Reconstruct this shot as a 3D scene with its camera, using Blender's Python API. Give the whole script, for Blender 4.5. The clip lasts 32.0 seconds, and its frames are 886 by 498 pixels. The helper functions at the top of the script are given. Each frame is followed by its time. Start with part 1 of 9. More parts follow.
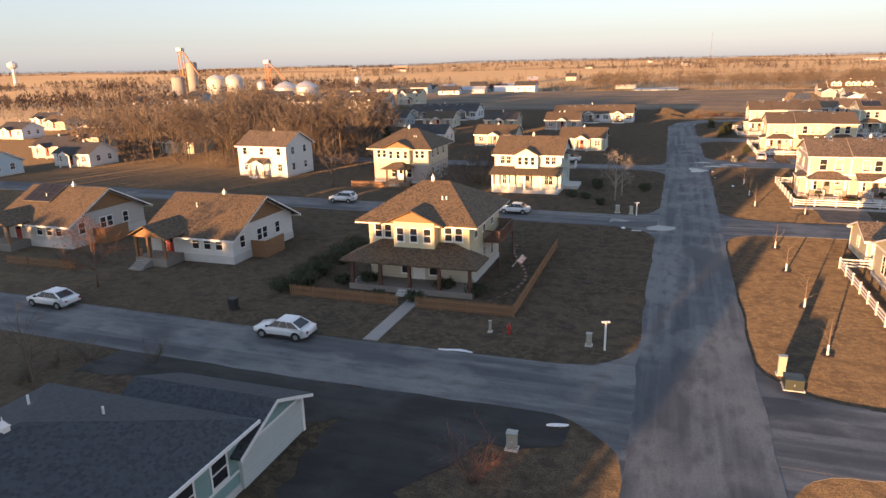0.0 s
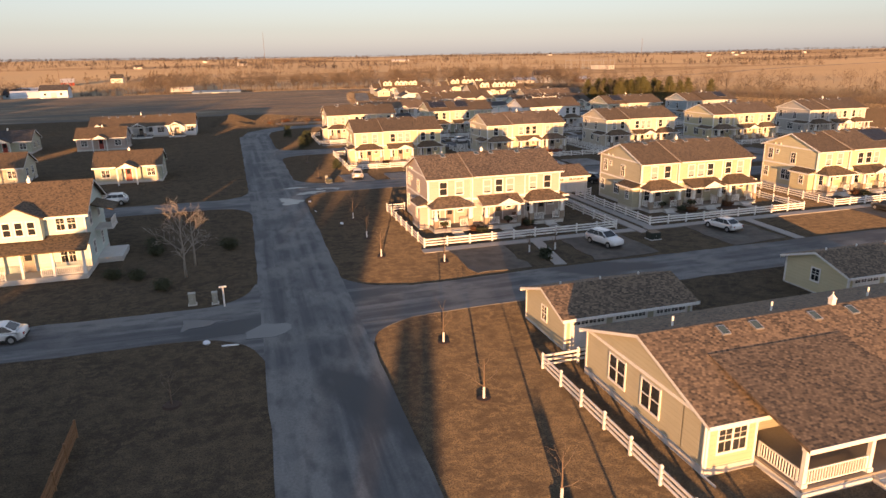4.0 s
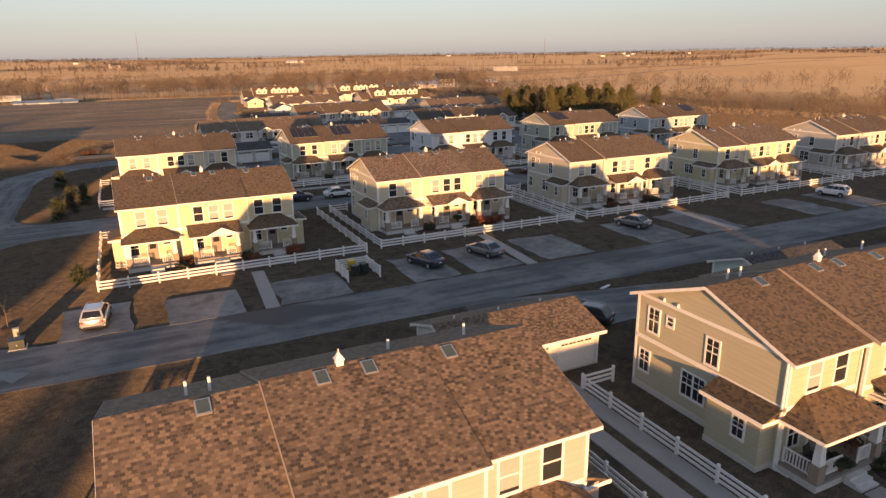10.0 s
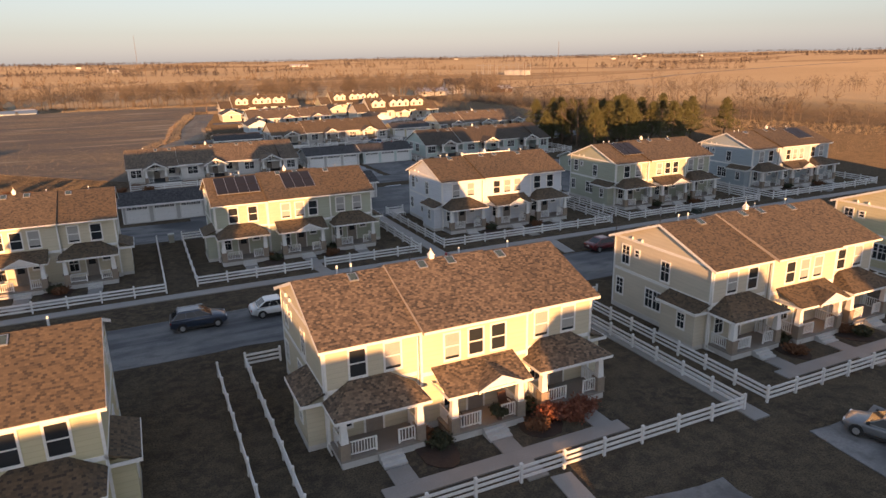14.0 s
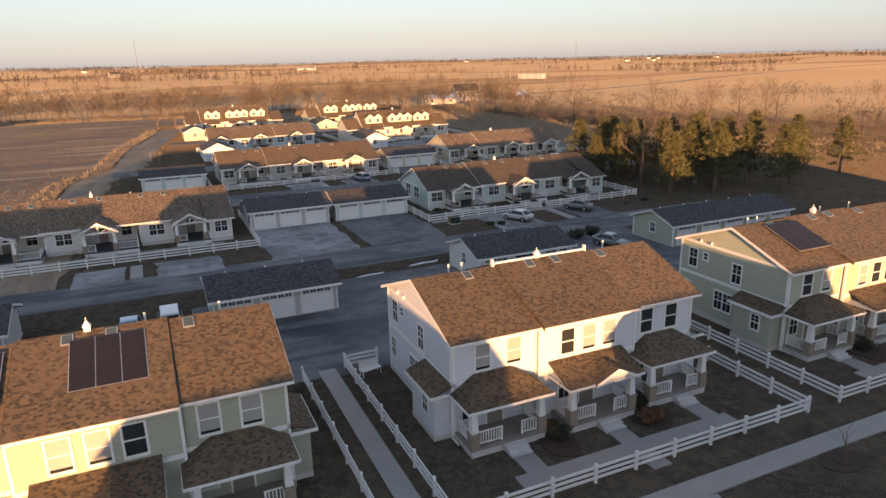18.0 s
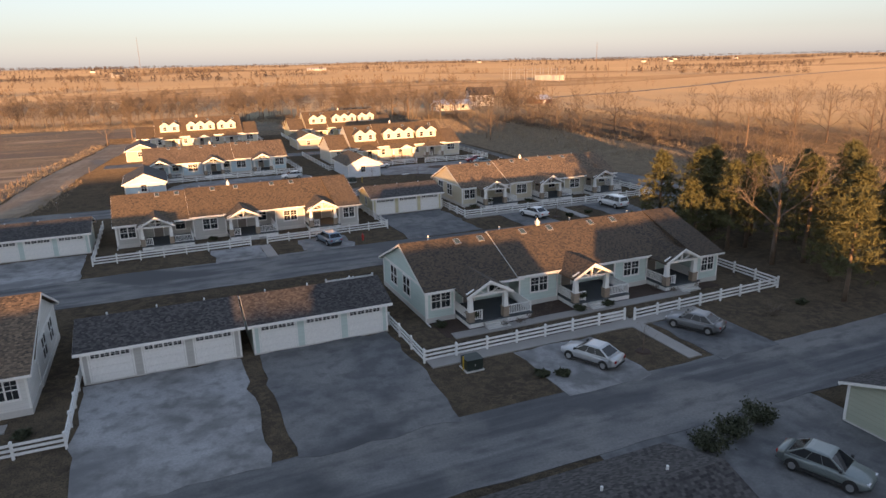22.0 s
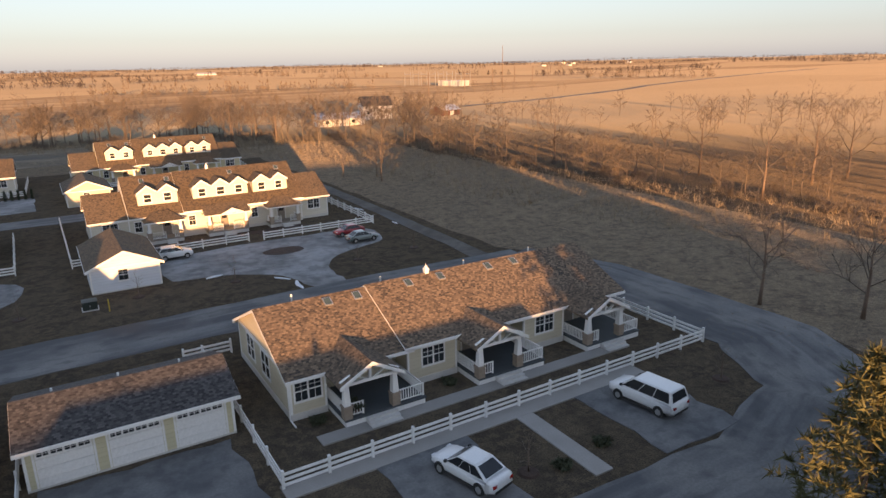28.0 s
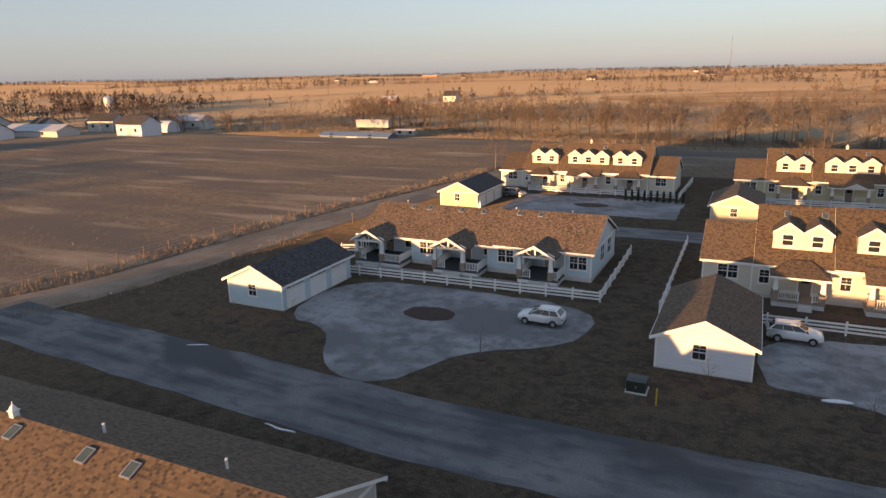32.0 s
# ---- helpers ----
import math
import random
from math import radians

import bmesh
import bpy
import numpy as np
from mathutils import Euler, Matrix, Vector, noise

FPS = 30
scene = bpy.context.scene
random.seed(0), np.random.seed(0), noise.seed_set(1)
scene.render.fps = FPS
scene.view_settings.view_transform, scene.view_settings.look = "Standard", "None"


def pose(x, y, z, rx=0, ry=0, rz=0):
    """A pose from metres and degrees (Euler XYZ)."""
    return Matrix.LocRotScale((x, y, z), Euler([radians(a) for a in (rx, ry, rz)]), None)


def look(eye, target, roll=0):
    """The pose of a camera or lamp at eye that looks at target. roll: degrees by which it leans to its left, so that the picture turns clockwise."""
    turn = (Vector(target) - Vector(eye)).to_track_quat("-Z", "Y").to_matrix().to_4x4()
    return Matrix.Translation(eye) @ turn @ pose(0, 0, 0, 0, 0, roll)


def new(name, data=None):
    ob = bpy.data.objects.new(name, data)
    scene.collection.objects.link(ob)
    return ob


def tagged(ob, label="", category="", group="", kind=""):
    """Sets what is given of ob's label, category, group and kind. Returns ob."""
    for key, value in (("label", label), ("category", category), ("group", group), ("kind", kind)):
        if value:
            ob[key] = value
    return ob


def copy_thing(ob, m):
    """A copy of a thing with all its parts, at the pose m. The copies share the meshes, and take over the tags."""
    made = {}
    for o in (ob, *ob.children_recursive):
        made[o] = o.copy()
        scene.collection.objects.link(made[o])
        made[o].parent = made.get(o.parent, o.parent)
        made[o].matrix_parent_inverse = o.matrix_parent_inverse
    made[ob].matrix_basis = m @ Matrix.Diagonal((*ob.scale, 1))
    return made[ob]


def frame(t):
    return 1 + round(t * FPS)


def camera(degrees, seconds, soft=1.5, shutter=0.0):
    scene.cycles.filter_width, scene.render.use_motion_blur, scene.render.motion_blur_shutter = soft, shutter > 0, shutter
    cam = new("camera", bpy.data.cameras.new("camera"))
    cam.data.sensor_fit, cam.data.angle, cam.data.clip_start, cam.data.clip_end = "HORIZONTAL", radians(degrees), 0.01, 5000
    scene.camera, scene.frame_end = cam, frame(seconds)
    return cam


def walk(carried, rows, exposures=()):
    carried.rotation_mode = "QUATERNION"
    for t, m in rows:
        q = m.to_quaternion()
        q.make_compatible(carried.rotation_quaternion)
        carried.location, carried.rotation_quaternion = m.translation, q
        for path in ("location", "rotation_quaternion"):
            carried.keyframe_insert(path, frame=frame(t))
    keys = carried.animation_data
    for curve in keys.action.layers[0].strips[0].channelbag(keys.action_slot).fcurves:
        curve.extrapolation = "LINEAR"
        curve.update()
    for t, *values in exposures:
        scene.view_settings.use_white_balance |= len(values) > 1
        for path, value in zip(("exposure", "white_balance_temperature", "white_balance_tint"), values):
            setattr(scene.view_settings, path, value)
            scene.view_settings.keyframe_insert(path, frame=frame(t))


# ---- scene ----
cam = camera(68.0, 32.0)
PATH = [
    (0, (1.819, 4.2, 18.817), (1.187, 6.018, 18.273), -1.4),
    (0.5, (0.617, 7.927, 18.758), (0.119, 9.784, 18.21), -1.4),
    (1, (-0.294, 11.852, 18.735), (-0.671, 13.738, 18.184), -1.3),
    (1.5, (-0.777, 15.848, 18.705), (-0.971, 17.76, 18.15), -1.3),
    (2, (-0.998, 19.988, 18.619), (-1.033, 21.909, 18.062), -1.3),
    (2.5, (-0.873, 24.145, 18.584), (-0.77, 26.063, 18.024), -1.2),
    (3, (-0.535, 28.484, 18.502), (-0.327, 30.392, 17.941), -1.2),
    (3.5, (-0.108, 32.677, 18.487), (0.242, 34.564, 17.924), -1.0),
    (4, (0.785, 36.649, 18.524), (1.347, 38.483, 17.957), -0.9),
    (4.5, (1.653, 40.638, 18.527), (2.342, 42.428, 17.959), -0.9),
    (6.5, (8.35, 56.915, 18.603), (9.175, 58.645, 18.032), -1.0),
    (7, (10.178, 61.128, 18.531), (11.002, 62.859, 17.961), -1.0),
    (7.5, (12.045, 65.368, 18.484), (12.868, 67.099, 17.914), -1.0),
    (8, (13.915, 69.654, 18.438), (14.74, 71.385, 17.869), -1.0),
    (8.5, (15.869, 74.029, 18.384), (16.693, 75.761, 17.817), -1.0),
    (9, (17.682, 78.425, 18.445), (18.51, 80.156, 17.878), -0.9),
    (9.5, (19.799, 83.067, 18.463), (20.626, 84.798, 17.895), -0.9),
    (10, (21.825, 87.346, 18.635), (22.651, 89.076, 18.066), -0.9),
    (10.5, (23.954, 92.021, 18.776), (24.777, 93.752, 18.205), -0.8),
    (11, (26.272, 96.535, 18.821), (27.086, 98.271, 18.25), -0.9),
    (11.5, (28.457, 101.365, 18.753), (29.27, 103.102, 18.184), -0.9),
    (12, (30.64, 106.013, 18.703), (31.448, 107.752, 18.136), -1.0),
    (12.5, (32.839, 110.698, 18.708), (33.644, 112.44, 18.143), -1.1),
    (13, (34.84, 115.481, 18.713), (35.649, 117.222, 18.15), -1.1),
    (13.5, (36.958, 120.146, 18.754), (37.764, 121.888, 18.193), -1.2),
    (14, (38.962, 124.949, 18.812), (39.769, 126.691, 18.252), -1.1),
    (14.5, (41.014, 129.734, 18.882), (41.82, 131.477, 18.322), -1.1),
    (16.5, (49.581, 148.353, 19.22), (50.38, 150.1, 18.665), -1.2),
    (17, (51.8, 153.036, 19.197), (52.596, 154.785, 18.643), -1.2),
    (17.5, (54.06, 157.747, 19.182), (54.853, 159.498, 18.629), -1.2),
    (18, (56.496, 162.413, 19.198), (57.277, 164.17, 18.645), -1.3),
    (18.5, (58.755, 167.195, 19.184), (59.53, 168.954, 18.632), -1.2),
    (19, (60.928, 171.853, 19.138), (61.696, 173.616, 18.587), -1.2),
    (19.5, (62.824, 176.359, 19.222), (63.591, 178.122, 18.671), -1.2),
    (20, (64.869, 180.98, 19.224), (65.632, 182.743, 18.67), -1.2),
    (20.5, (66.824, 185.247, 19.158), (67.585, 187.012, 18.606), -1.2),
    (21, (68.812, 189.614, 19.116), (69.569, 191.381, 18.564), -1.2),
    (21.5, (70.799, 193.888, 19.1), (71.551, 195.657, 18.549), -1.2),
    (22, (72.858, 198.17, 19.125), (73.608, 199.941, 18.574), -1.2),
    (22.5, (74.714, 202.591, 19.072), (75.48, 204.355, 18.522), -1.3),
    (23, (76.692, 207.19, 18.983), (77.507, 208.932, 18.433), -1.3),
    (23.5, (78.727, 211.236, 18.96), (79.615, 212.941, 18.409), -1.3),
    (24, (81.061, 215.394, 18.956), (82.036, 217.051, 18.403), -1.2),
    (24.5, (83.725, 219.29, 18.981), (84.758, 220.911, 18.427), -1.3),
    (25, (86.542, 223.448, 18.821), (87.58, 225.066, 18.267), -1.3),
    (25.5, (89.061, 227.434, 18.775), (90.098, 229.053, 18.223), -1.3),
    (27.5, (98.031, 242.096, 18.821), (99.073, 243.714, 18.275), -1.2),
    (28, (100.007, 245.29, 18.896), (101.003, 246.937, 18.351), -1.2),
    (28.5, (101.81, 248.443, 18.873), (102.726, 250.136, 18.33), -1.2),
    (29, (103.288, 251.229, 18.97), (104.032, 253.005, 18.429), -1.3),
    (29.5, (104.399, 254.187, 18.998), (104.914, 256.043, 18.459), -1.3),
    (30, (105.233, 257.075, 18.946), (105.501, 258.983, 18.41), -1.3),
    (30.5, (105.821, 259.912, 18.751), (105.822, 261.841, 18.22), -1.3),
    (31, (106.24, 262.202, 18.707), (105.935, 264.107, 18.182), -1.3),
    (31.5, (106.484, 264.494, 18.619), (105.884, 266.329, 18.097), -1.3),
    (32, (106.638, 266.816, 18.501), (105.798, 268.556, 17.984), -1.3),
]
# camera balance
walk(cam, [(t, look(eye, target, roll)) for t, eye, target, roll in PATH],
     exposures=[(0.0, 1.95, 6600, 12), (3.0, 1.66, 6850, 13), (7.0, 1.6, 6850, 14), (9.5, 1.46, 6850, 14), (17.0, 1.73, 6850, 13), (25.5, 1.84, 6700, 12), (28.5, 1.79, 6700, 12), (32.0, 1.48, 6600, 12)])

# ---- world and sun ----
SUN_ELEV, SUN_SIDE = radians(3.3), radians(16.0)   # low sun, from south by a little west
world = bpy.data.worlds.new("sky")
scene.world = world
world.use_nodes = True
wn, wl = world.node_tree.nodes, world.node_tree.links
sky = wn.new("ShaderNodeTexSky")
sky.sky_type = "NISHITA"
sky.sun_disc = False
sky.sun_elevation, sky.sun_rotation = SUN_ELEV, radians(180) + SUN_SIDE
sky.air_density, sky.dust_density, sky.ozone_density = 1.0, 0.6, 3.0
pale = wn.new("ShaderNodeHueSaturation")   # thin high haze greys the sky
pale.inputs["Saturation"].default_value = 0.5
tone = wn.new("ShaderNodeMix")
tone.data_type, tone.blend_type = "RGBA", "MULTIPLY"
tone.inputs[0].default_value, tone.inputs[7].default_value = 1.0, (0.72, 0.70, 0.70, 1)
wl.new(sky.outputs[0], pale.inputs["Color"])
wl.new(pale.outputs[0], tone.inputs[6])
veil = wn.new("ShaderNodeMix")   # even veil of high cloud
veil.data_type, veil.blend_type = "RGBA", "ADD"
veil.inputs[0].default_value = 1.0
aim = wn.new("ShaderNodeSeparateXYZ")
wl.new(wn.new("ShaderNodeTexCoord").outputs["Generated"], aim.inputs[0])
height = wn.new("ShaderNodeMapRange")
height.inputs[1].default_value, height.inputs[2].default_value = 0.2, 0.7
wl.new(aim.outputs["Z"], height.inputs[0])
bluing = wn.new("ShaderNodeMix")   # the veil thins and turns blue overhead
bluing.data_type = "RGBA"
bluing.inputs[6].default_value, bluing.inputs[7].default_value = (0.52, 0.58, 0.70, 1), (0.33, 0.50, 0.80, 1)
wl.new(height.outputs[0], bluing.inputs[0])
wl.new(bluing.outputs[2], veil.inputs[7])
wl.new(tone.outputs[2], veil.inputs[6])
wl.new(veil.outputs[2], wn["Background"].inputs[0])
wn["Background"].inputs[1].default_value = 0.14
sun = new("sun", bpy.data.lights.new("sun", "SUN"))
sun.data.energy, sun.data.angle, sun.data.color = 4.2, radians(0.6), (1.0, 0.52, 0.215)
sun.matrix_world = look((0, 0, 0), (math.cos(SUN_ELEV) * math.sin(SUN_SIDE), math.cos(SUN_ELEV) * math.cos(SUN_SIDE), -math.sin(SUN_ELEV)))

# ---- materials ----
MATS = {}


def nodes_of(name):
    m = bpy.data.materials.new(name)
    m.use_nodes = True
    nt = m.node_tree
    b = nt.nodes["Principled BSDF"]
    return m, nt, b


def node(nt, kind, **kw):
    n = nt.nodes.new(kind)
    for k, v in kw.items():
        n.inputs[k.replace("_", " ")].default_value = v
    return n


def rgba(c):
    return (c[0], c[1], c[2], 1.0)


def mix_colors(nt, fac, a, b):
    n = nt.nodes.new("ShaderNodeMix")
    n.data_type = "RGBA"
    for sock, v in ((n.inputs[0], fac), (n.inputs[6], a), (n.inputs[7], b)):
        if hasattr(v, "is_linked"):
            nt.links.new(v, sock)
        else:
            sock.default_value = rgba(v) if isinstance(v, (tuple, list)) else v
    return n.outputs[2]


def ramp(nt, sock, lo, hi):
    n = nt.nodes.new("ShaderNodeMapRange")
    n.inputs[1].default_value, n.inputs[2].default_value = lo, hi
    nt.links.new(sock, n.inputs[0])
    return n.outputs[0]


def noise_of(nt, coord, scale, detail=4.0, stretch=None):
    n = node(nt, "ShaderNodeTexNoise", Scale=scale, Detail=detail)
    if stretch:
        mp = nt.nodes.new("ShaderNodeMapping")
        mp.inputs["Scale"].default_value = stretch
        nt.links.new(coord, mp.inputs[0])
        coord = mp.outputs[0]
    nt.links.new(coord, n.inputs["Vector"])
    return n.outputs["Fac"]


def bump_on(nt, b, height, strength, dist):
    n = node(nt, "ShaderNodeBump", Strength=strength, Distance=dist)
    nt.links.new(height, n.inputs["Height"])
    nt.links.new(n.outputs[0], b.inputs["Normal"])


def plain(name, c1, c2=None, rough=0.6, scale=1.5, fine=14.0, bump=0.0, metal=0.0, stretch=None):
    """A surface with broad and fine variation between two colours."""
    if name in MATS:
        return MATS[name]
    m, nt, b = nodes_of(name)
    c2 = c2 or tuple(v * 0.8 for v in c1)
    co = nt.nodes.new("ShaderNodeTexCoord").outputs["Object"]
    broad = ramp(nt, noise_of(nt, co, scale, 5.0, stretch), 0.3, 0.7)
    small = ramp(nt, noise_of(nt, co, fine, 3.0, stretch), 0.25, 0.75)
    first = mix_colors(nt, broad, c1, c2)
    dark = mix_colors(nt, small, first, tuple(0.5 * (u + v) * 0.86 for u, v in zip(c1, c2)))
    nt.links.new(dark, b.inputs["Base Color"])
    b.inputs["Roughness"].default_value, b.inputs["Metallic"].default_value = rough, metal
    if bump:
        bump_on(nt, b, small, bump, 0.02)
    MATS[name] = m
    return m


def siding(name, c):
    """Painted lap siding: boards 0.13 m high, faint streaks."""
    if name in MATS:
        return MATS[name]
    m, nt, b = nodes_of(name)
    co = nt.nodes.new("ShaderNodeTexCoord").outputs["Object"]
    w = node(nt, "ShaderNodeTexWave", Scale=1.22)
    w.wave_type, w.bands_direction, w.wave_profile = "BANDS", "Z", "SAW"
    nt.links.new(co, w.inputs["Vector"])
    streak = ramp(nt, noise_of(nt, co, 1.2, 4.0, (0.5, 0.5, 3.0)), 0.3, 0.7)
    tone = mix_colors(nt, streak, c, tuple(v * 0.9 for v in c))
    lap = ramp(nt, w.outputs["Fac"], 0.0, 0.12)
    nt.links.new(mix_colors(nt, lap, tuple(v * 0.72 for v in c), tone), b.inputs["Base Color"])
    b.inputs["Roughness"].default_value = 0.55
    bump_on(nt, b, w.outputs["Fac"], 0.35, 0.02)
    MATS[name] = m
    return m


def shingle(name, c1, c2, c3):
    """Asphalt shingle courses, laid in the roof's own plane (UV in metres)."""
    if name in MATS:
        return MATS[name]
    m, nt, b = nodes_of(name)
    tc = nt.nodes.new("ShaderNodeTexCoord")
    uv = tc.outputs["UV"]
    br = node(nt, "ShaderNodeTexBrick", Scale=1.0)
    br.offset, br.squash = 0.37, 1.0
    br.inputs["Color1"].default_value, br.inputs["Color2"].default_value = (0, 0, 0, 1), (1, 1, 1, 1)
    br.inputs["Mortar"].default_value = (0.5, 0.5, 0.5, 1)
    br.inputs["Mortar Size"].default_value = 0.008
    br.inputs["Brick Width"].default_value, br.inputs["Row Height"].default_value = 0.17, 0.14
    nt.links.new(uv, br.inputs["Vector"])
    grain = ramp(nt, noise_of(nt, uv, 5.0, 3.0), 0.35, 0.65)
    patch = ramp(nt, noise_of(nt, uv, 0.35, 3.0), 0.35, 0.65)
    rnd = nt.nodes.new("ShaderNodeObjectInfo").outputs["Random"]
    tab = mix_colors(nt, ramp(nt, br.outputs["Color"], 0.4, 0.92), c1, c2)
    tab = mix_colors(nt, ramp(nt, br.outputs["Color"], 0.14, 0.36), c3, tab)
    tab = mix_colors(nt, 0.12, tab, mix_colors(nt, grain, c1, c3))
    aged = nt.nodes.new("ShaderNodeHueSaturation")
    vr = nt.nodes.new("ShaderNodeMapRange")
    vr.inputs[3].default_value, vr.inputs[4].default_value = 0.85, 1.12
    nt.links.new(rnd, vr.inputs[0])
    nt.links.new(vr.outputs[0], aged.inputs["Value"])
    nt.links.new(mix_colors(nt, patch, tab, mix_colors(nt, 0.22, tab, c2)), aged.inputs["Color"])
    nt.links.new(aged.outputs[0], b.inputs["Base Color"])
    b.inputs["Roughness"].default_value = 0.9
    bump_on(nt, b, br.outputs["Fac"], 0.5, 0.012)
    MATS[name] = m
    return m


def ground_mat(name="turf_and_fields", lift=1.0, upright=1.0, streak=False):
    """Mown winter turf, or (lift above 1) paler rough meadow."""
    m, nt, b = nodes_of(name)
    co = nt.nodes.new("ShaderNodeNewGeometry").outputs["Position"]
    def tint(c):
        return tuple(v * lift for v in c)
    big = ramp(nt, noise_of(nt, co, 0.035, 6.0), 0.35, 0.65)
    mid = ramp(nt, noise_of(nt, co, 0.35, 6.0), 0.42, 0.62)
    fine = ramp(nt, noise_of(nt, co, 2.2, 6.0), 0.44, 0.58)
    speck = ramp(nt, noise_of(nt, co, 11.0, 4.0), 0.4, 0.72)
    a = mix_colors(nt, big, tint((0.09, 0.073, 0.052)), tint((0.126, 0.1, 0.068)))
    a = mix_colors(nt, mid, a, tint((0.066, 0.054, 0.041)))
    a = mix_colors(nt, fine, a, tint((0.128, 0.101, 0.068)))
    thatch = ramp(nt, noise_of(nt, co, 0.9, 8.0), 0.46, 0.7)
    a = mix_colors(nt, thatch, a, tint((0.058, 0.047, 0.036)))
    near = mix_colors(nt, speck, a, tint((0.034, 0.029, 0.024)))
    if streak:
        wet = ramp(nt, noise_of(nt, co, 0.045, 6.0, (0.45, 1.5, 1.0)), 0.44, 0.6)
        near = mix_colors(nt, wet, near, tint((0.052, 0.047, 0.041)))
        near = mix_colors(nt, ramp(nt, noise_of(nt, co, 0.11, 6.0, (0.3, 1.7, 1.0)), 0.56, 0.68), near, tint((0.125, 0.103, 0.075)))
    # farmland parcels, from about 250 m outwards
    vo = node(nt, "ShaderNodeTexVoronoi", Scale=0.0032, Randomness=0.8)
    mp = nt.nodes.new("ShaderNodeMapping")
    mp.inputs["Scale"].default_value, mp.inputs["Rotation"].default_value = (0.55, 1.5, 0.0), (0, 0, 0.12)
    nt.links.new(co, mp.inputs[0])
    nt.links.new(mp.outputs[0], vo.inputs["Vector"])
    cell = nt.nodes.new("ShaderNodeSeparateColor")
    nt.links.new(vo.outputs["Color"], cell.inputs[0])
    crop = mix_colors(nt, cell.outputs[0], (0.3, 0.256, 0.172), (0.21, 0.178, 0.12))
    crop = mix_colors(nt, ramp(nt, cell.outputs[1], 0.72, 0.75), crop, (0.1, 0.085, 0.066))
    rows = ramp(nt, noise_of(nt, co, 0.02, 5.0, (0.4, 2.2, 1.0)), 0.35, 0.7)
    crop = mix_colors(nt, rows, crop, (0.25, 0.212, 0.144))
    sep = nt.nodes.new("ShaderNodeVectorMath")
    sep.operation = "DISTANCE"
    sep.inputs[1].default_value = (40, 190, 0)
    nt.links.new(co, sep.inputs[0])
    far = ramp(nt, sep.outputs["Value"], 235, 330)
    nt.links.new(mix_colors(nt, far, near, crop), b.inputs["Base Color"])
    b.inputs["Roughness"].default_value = 0.95
    b.inputs["Specular IOR Level"].default_value = 0.1
    # normals lean towards the low sun, as standing blades and stubble would catch it
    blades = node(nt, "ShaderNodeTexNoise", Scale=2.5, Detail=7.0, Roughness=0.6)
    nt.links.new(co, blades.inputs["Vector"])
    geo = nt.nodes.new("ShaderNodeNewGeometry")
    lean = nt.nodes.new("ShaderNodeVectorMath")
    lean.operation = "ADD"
    stand = nt.nodes.new("ShaderNodeMapRange")   # lean drops with distance, so far fields look less sunlit
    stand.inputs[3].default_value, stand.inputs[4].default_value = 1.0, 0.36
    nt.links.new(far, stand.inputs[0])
    sun_lean = nt.nodes.new("ShaderNodeVectorMath")
    sun_lean.operation, sun_lean.inputs[0].default_value = "SCALE", (-0.16 * upright, -0.62 * upright, 0.0)
    nt.links.new(stand.outputs[0], sun_lean.inputs["Scale"])
    nt.links.new(sun_lean.outputs[0], lean.inputs[1])
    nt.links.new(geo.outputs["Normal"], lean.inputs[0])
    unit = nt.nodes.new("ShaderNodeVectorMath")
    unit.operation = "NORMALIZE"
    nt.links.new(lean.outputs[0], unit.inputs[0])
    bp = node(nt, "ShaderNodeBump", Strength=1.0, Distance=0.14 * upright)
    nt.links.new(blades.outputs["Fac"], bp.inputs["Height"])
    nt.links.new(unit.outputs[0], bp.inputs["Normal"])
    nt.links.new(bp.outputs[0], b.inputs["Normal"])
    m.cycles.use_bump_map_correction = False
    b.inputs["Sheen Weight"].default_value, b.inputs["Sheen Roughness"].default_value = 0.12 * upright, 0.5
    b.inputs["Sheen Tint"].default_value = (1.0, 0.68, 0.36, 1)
    return m


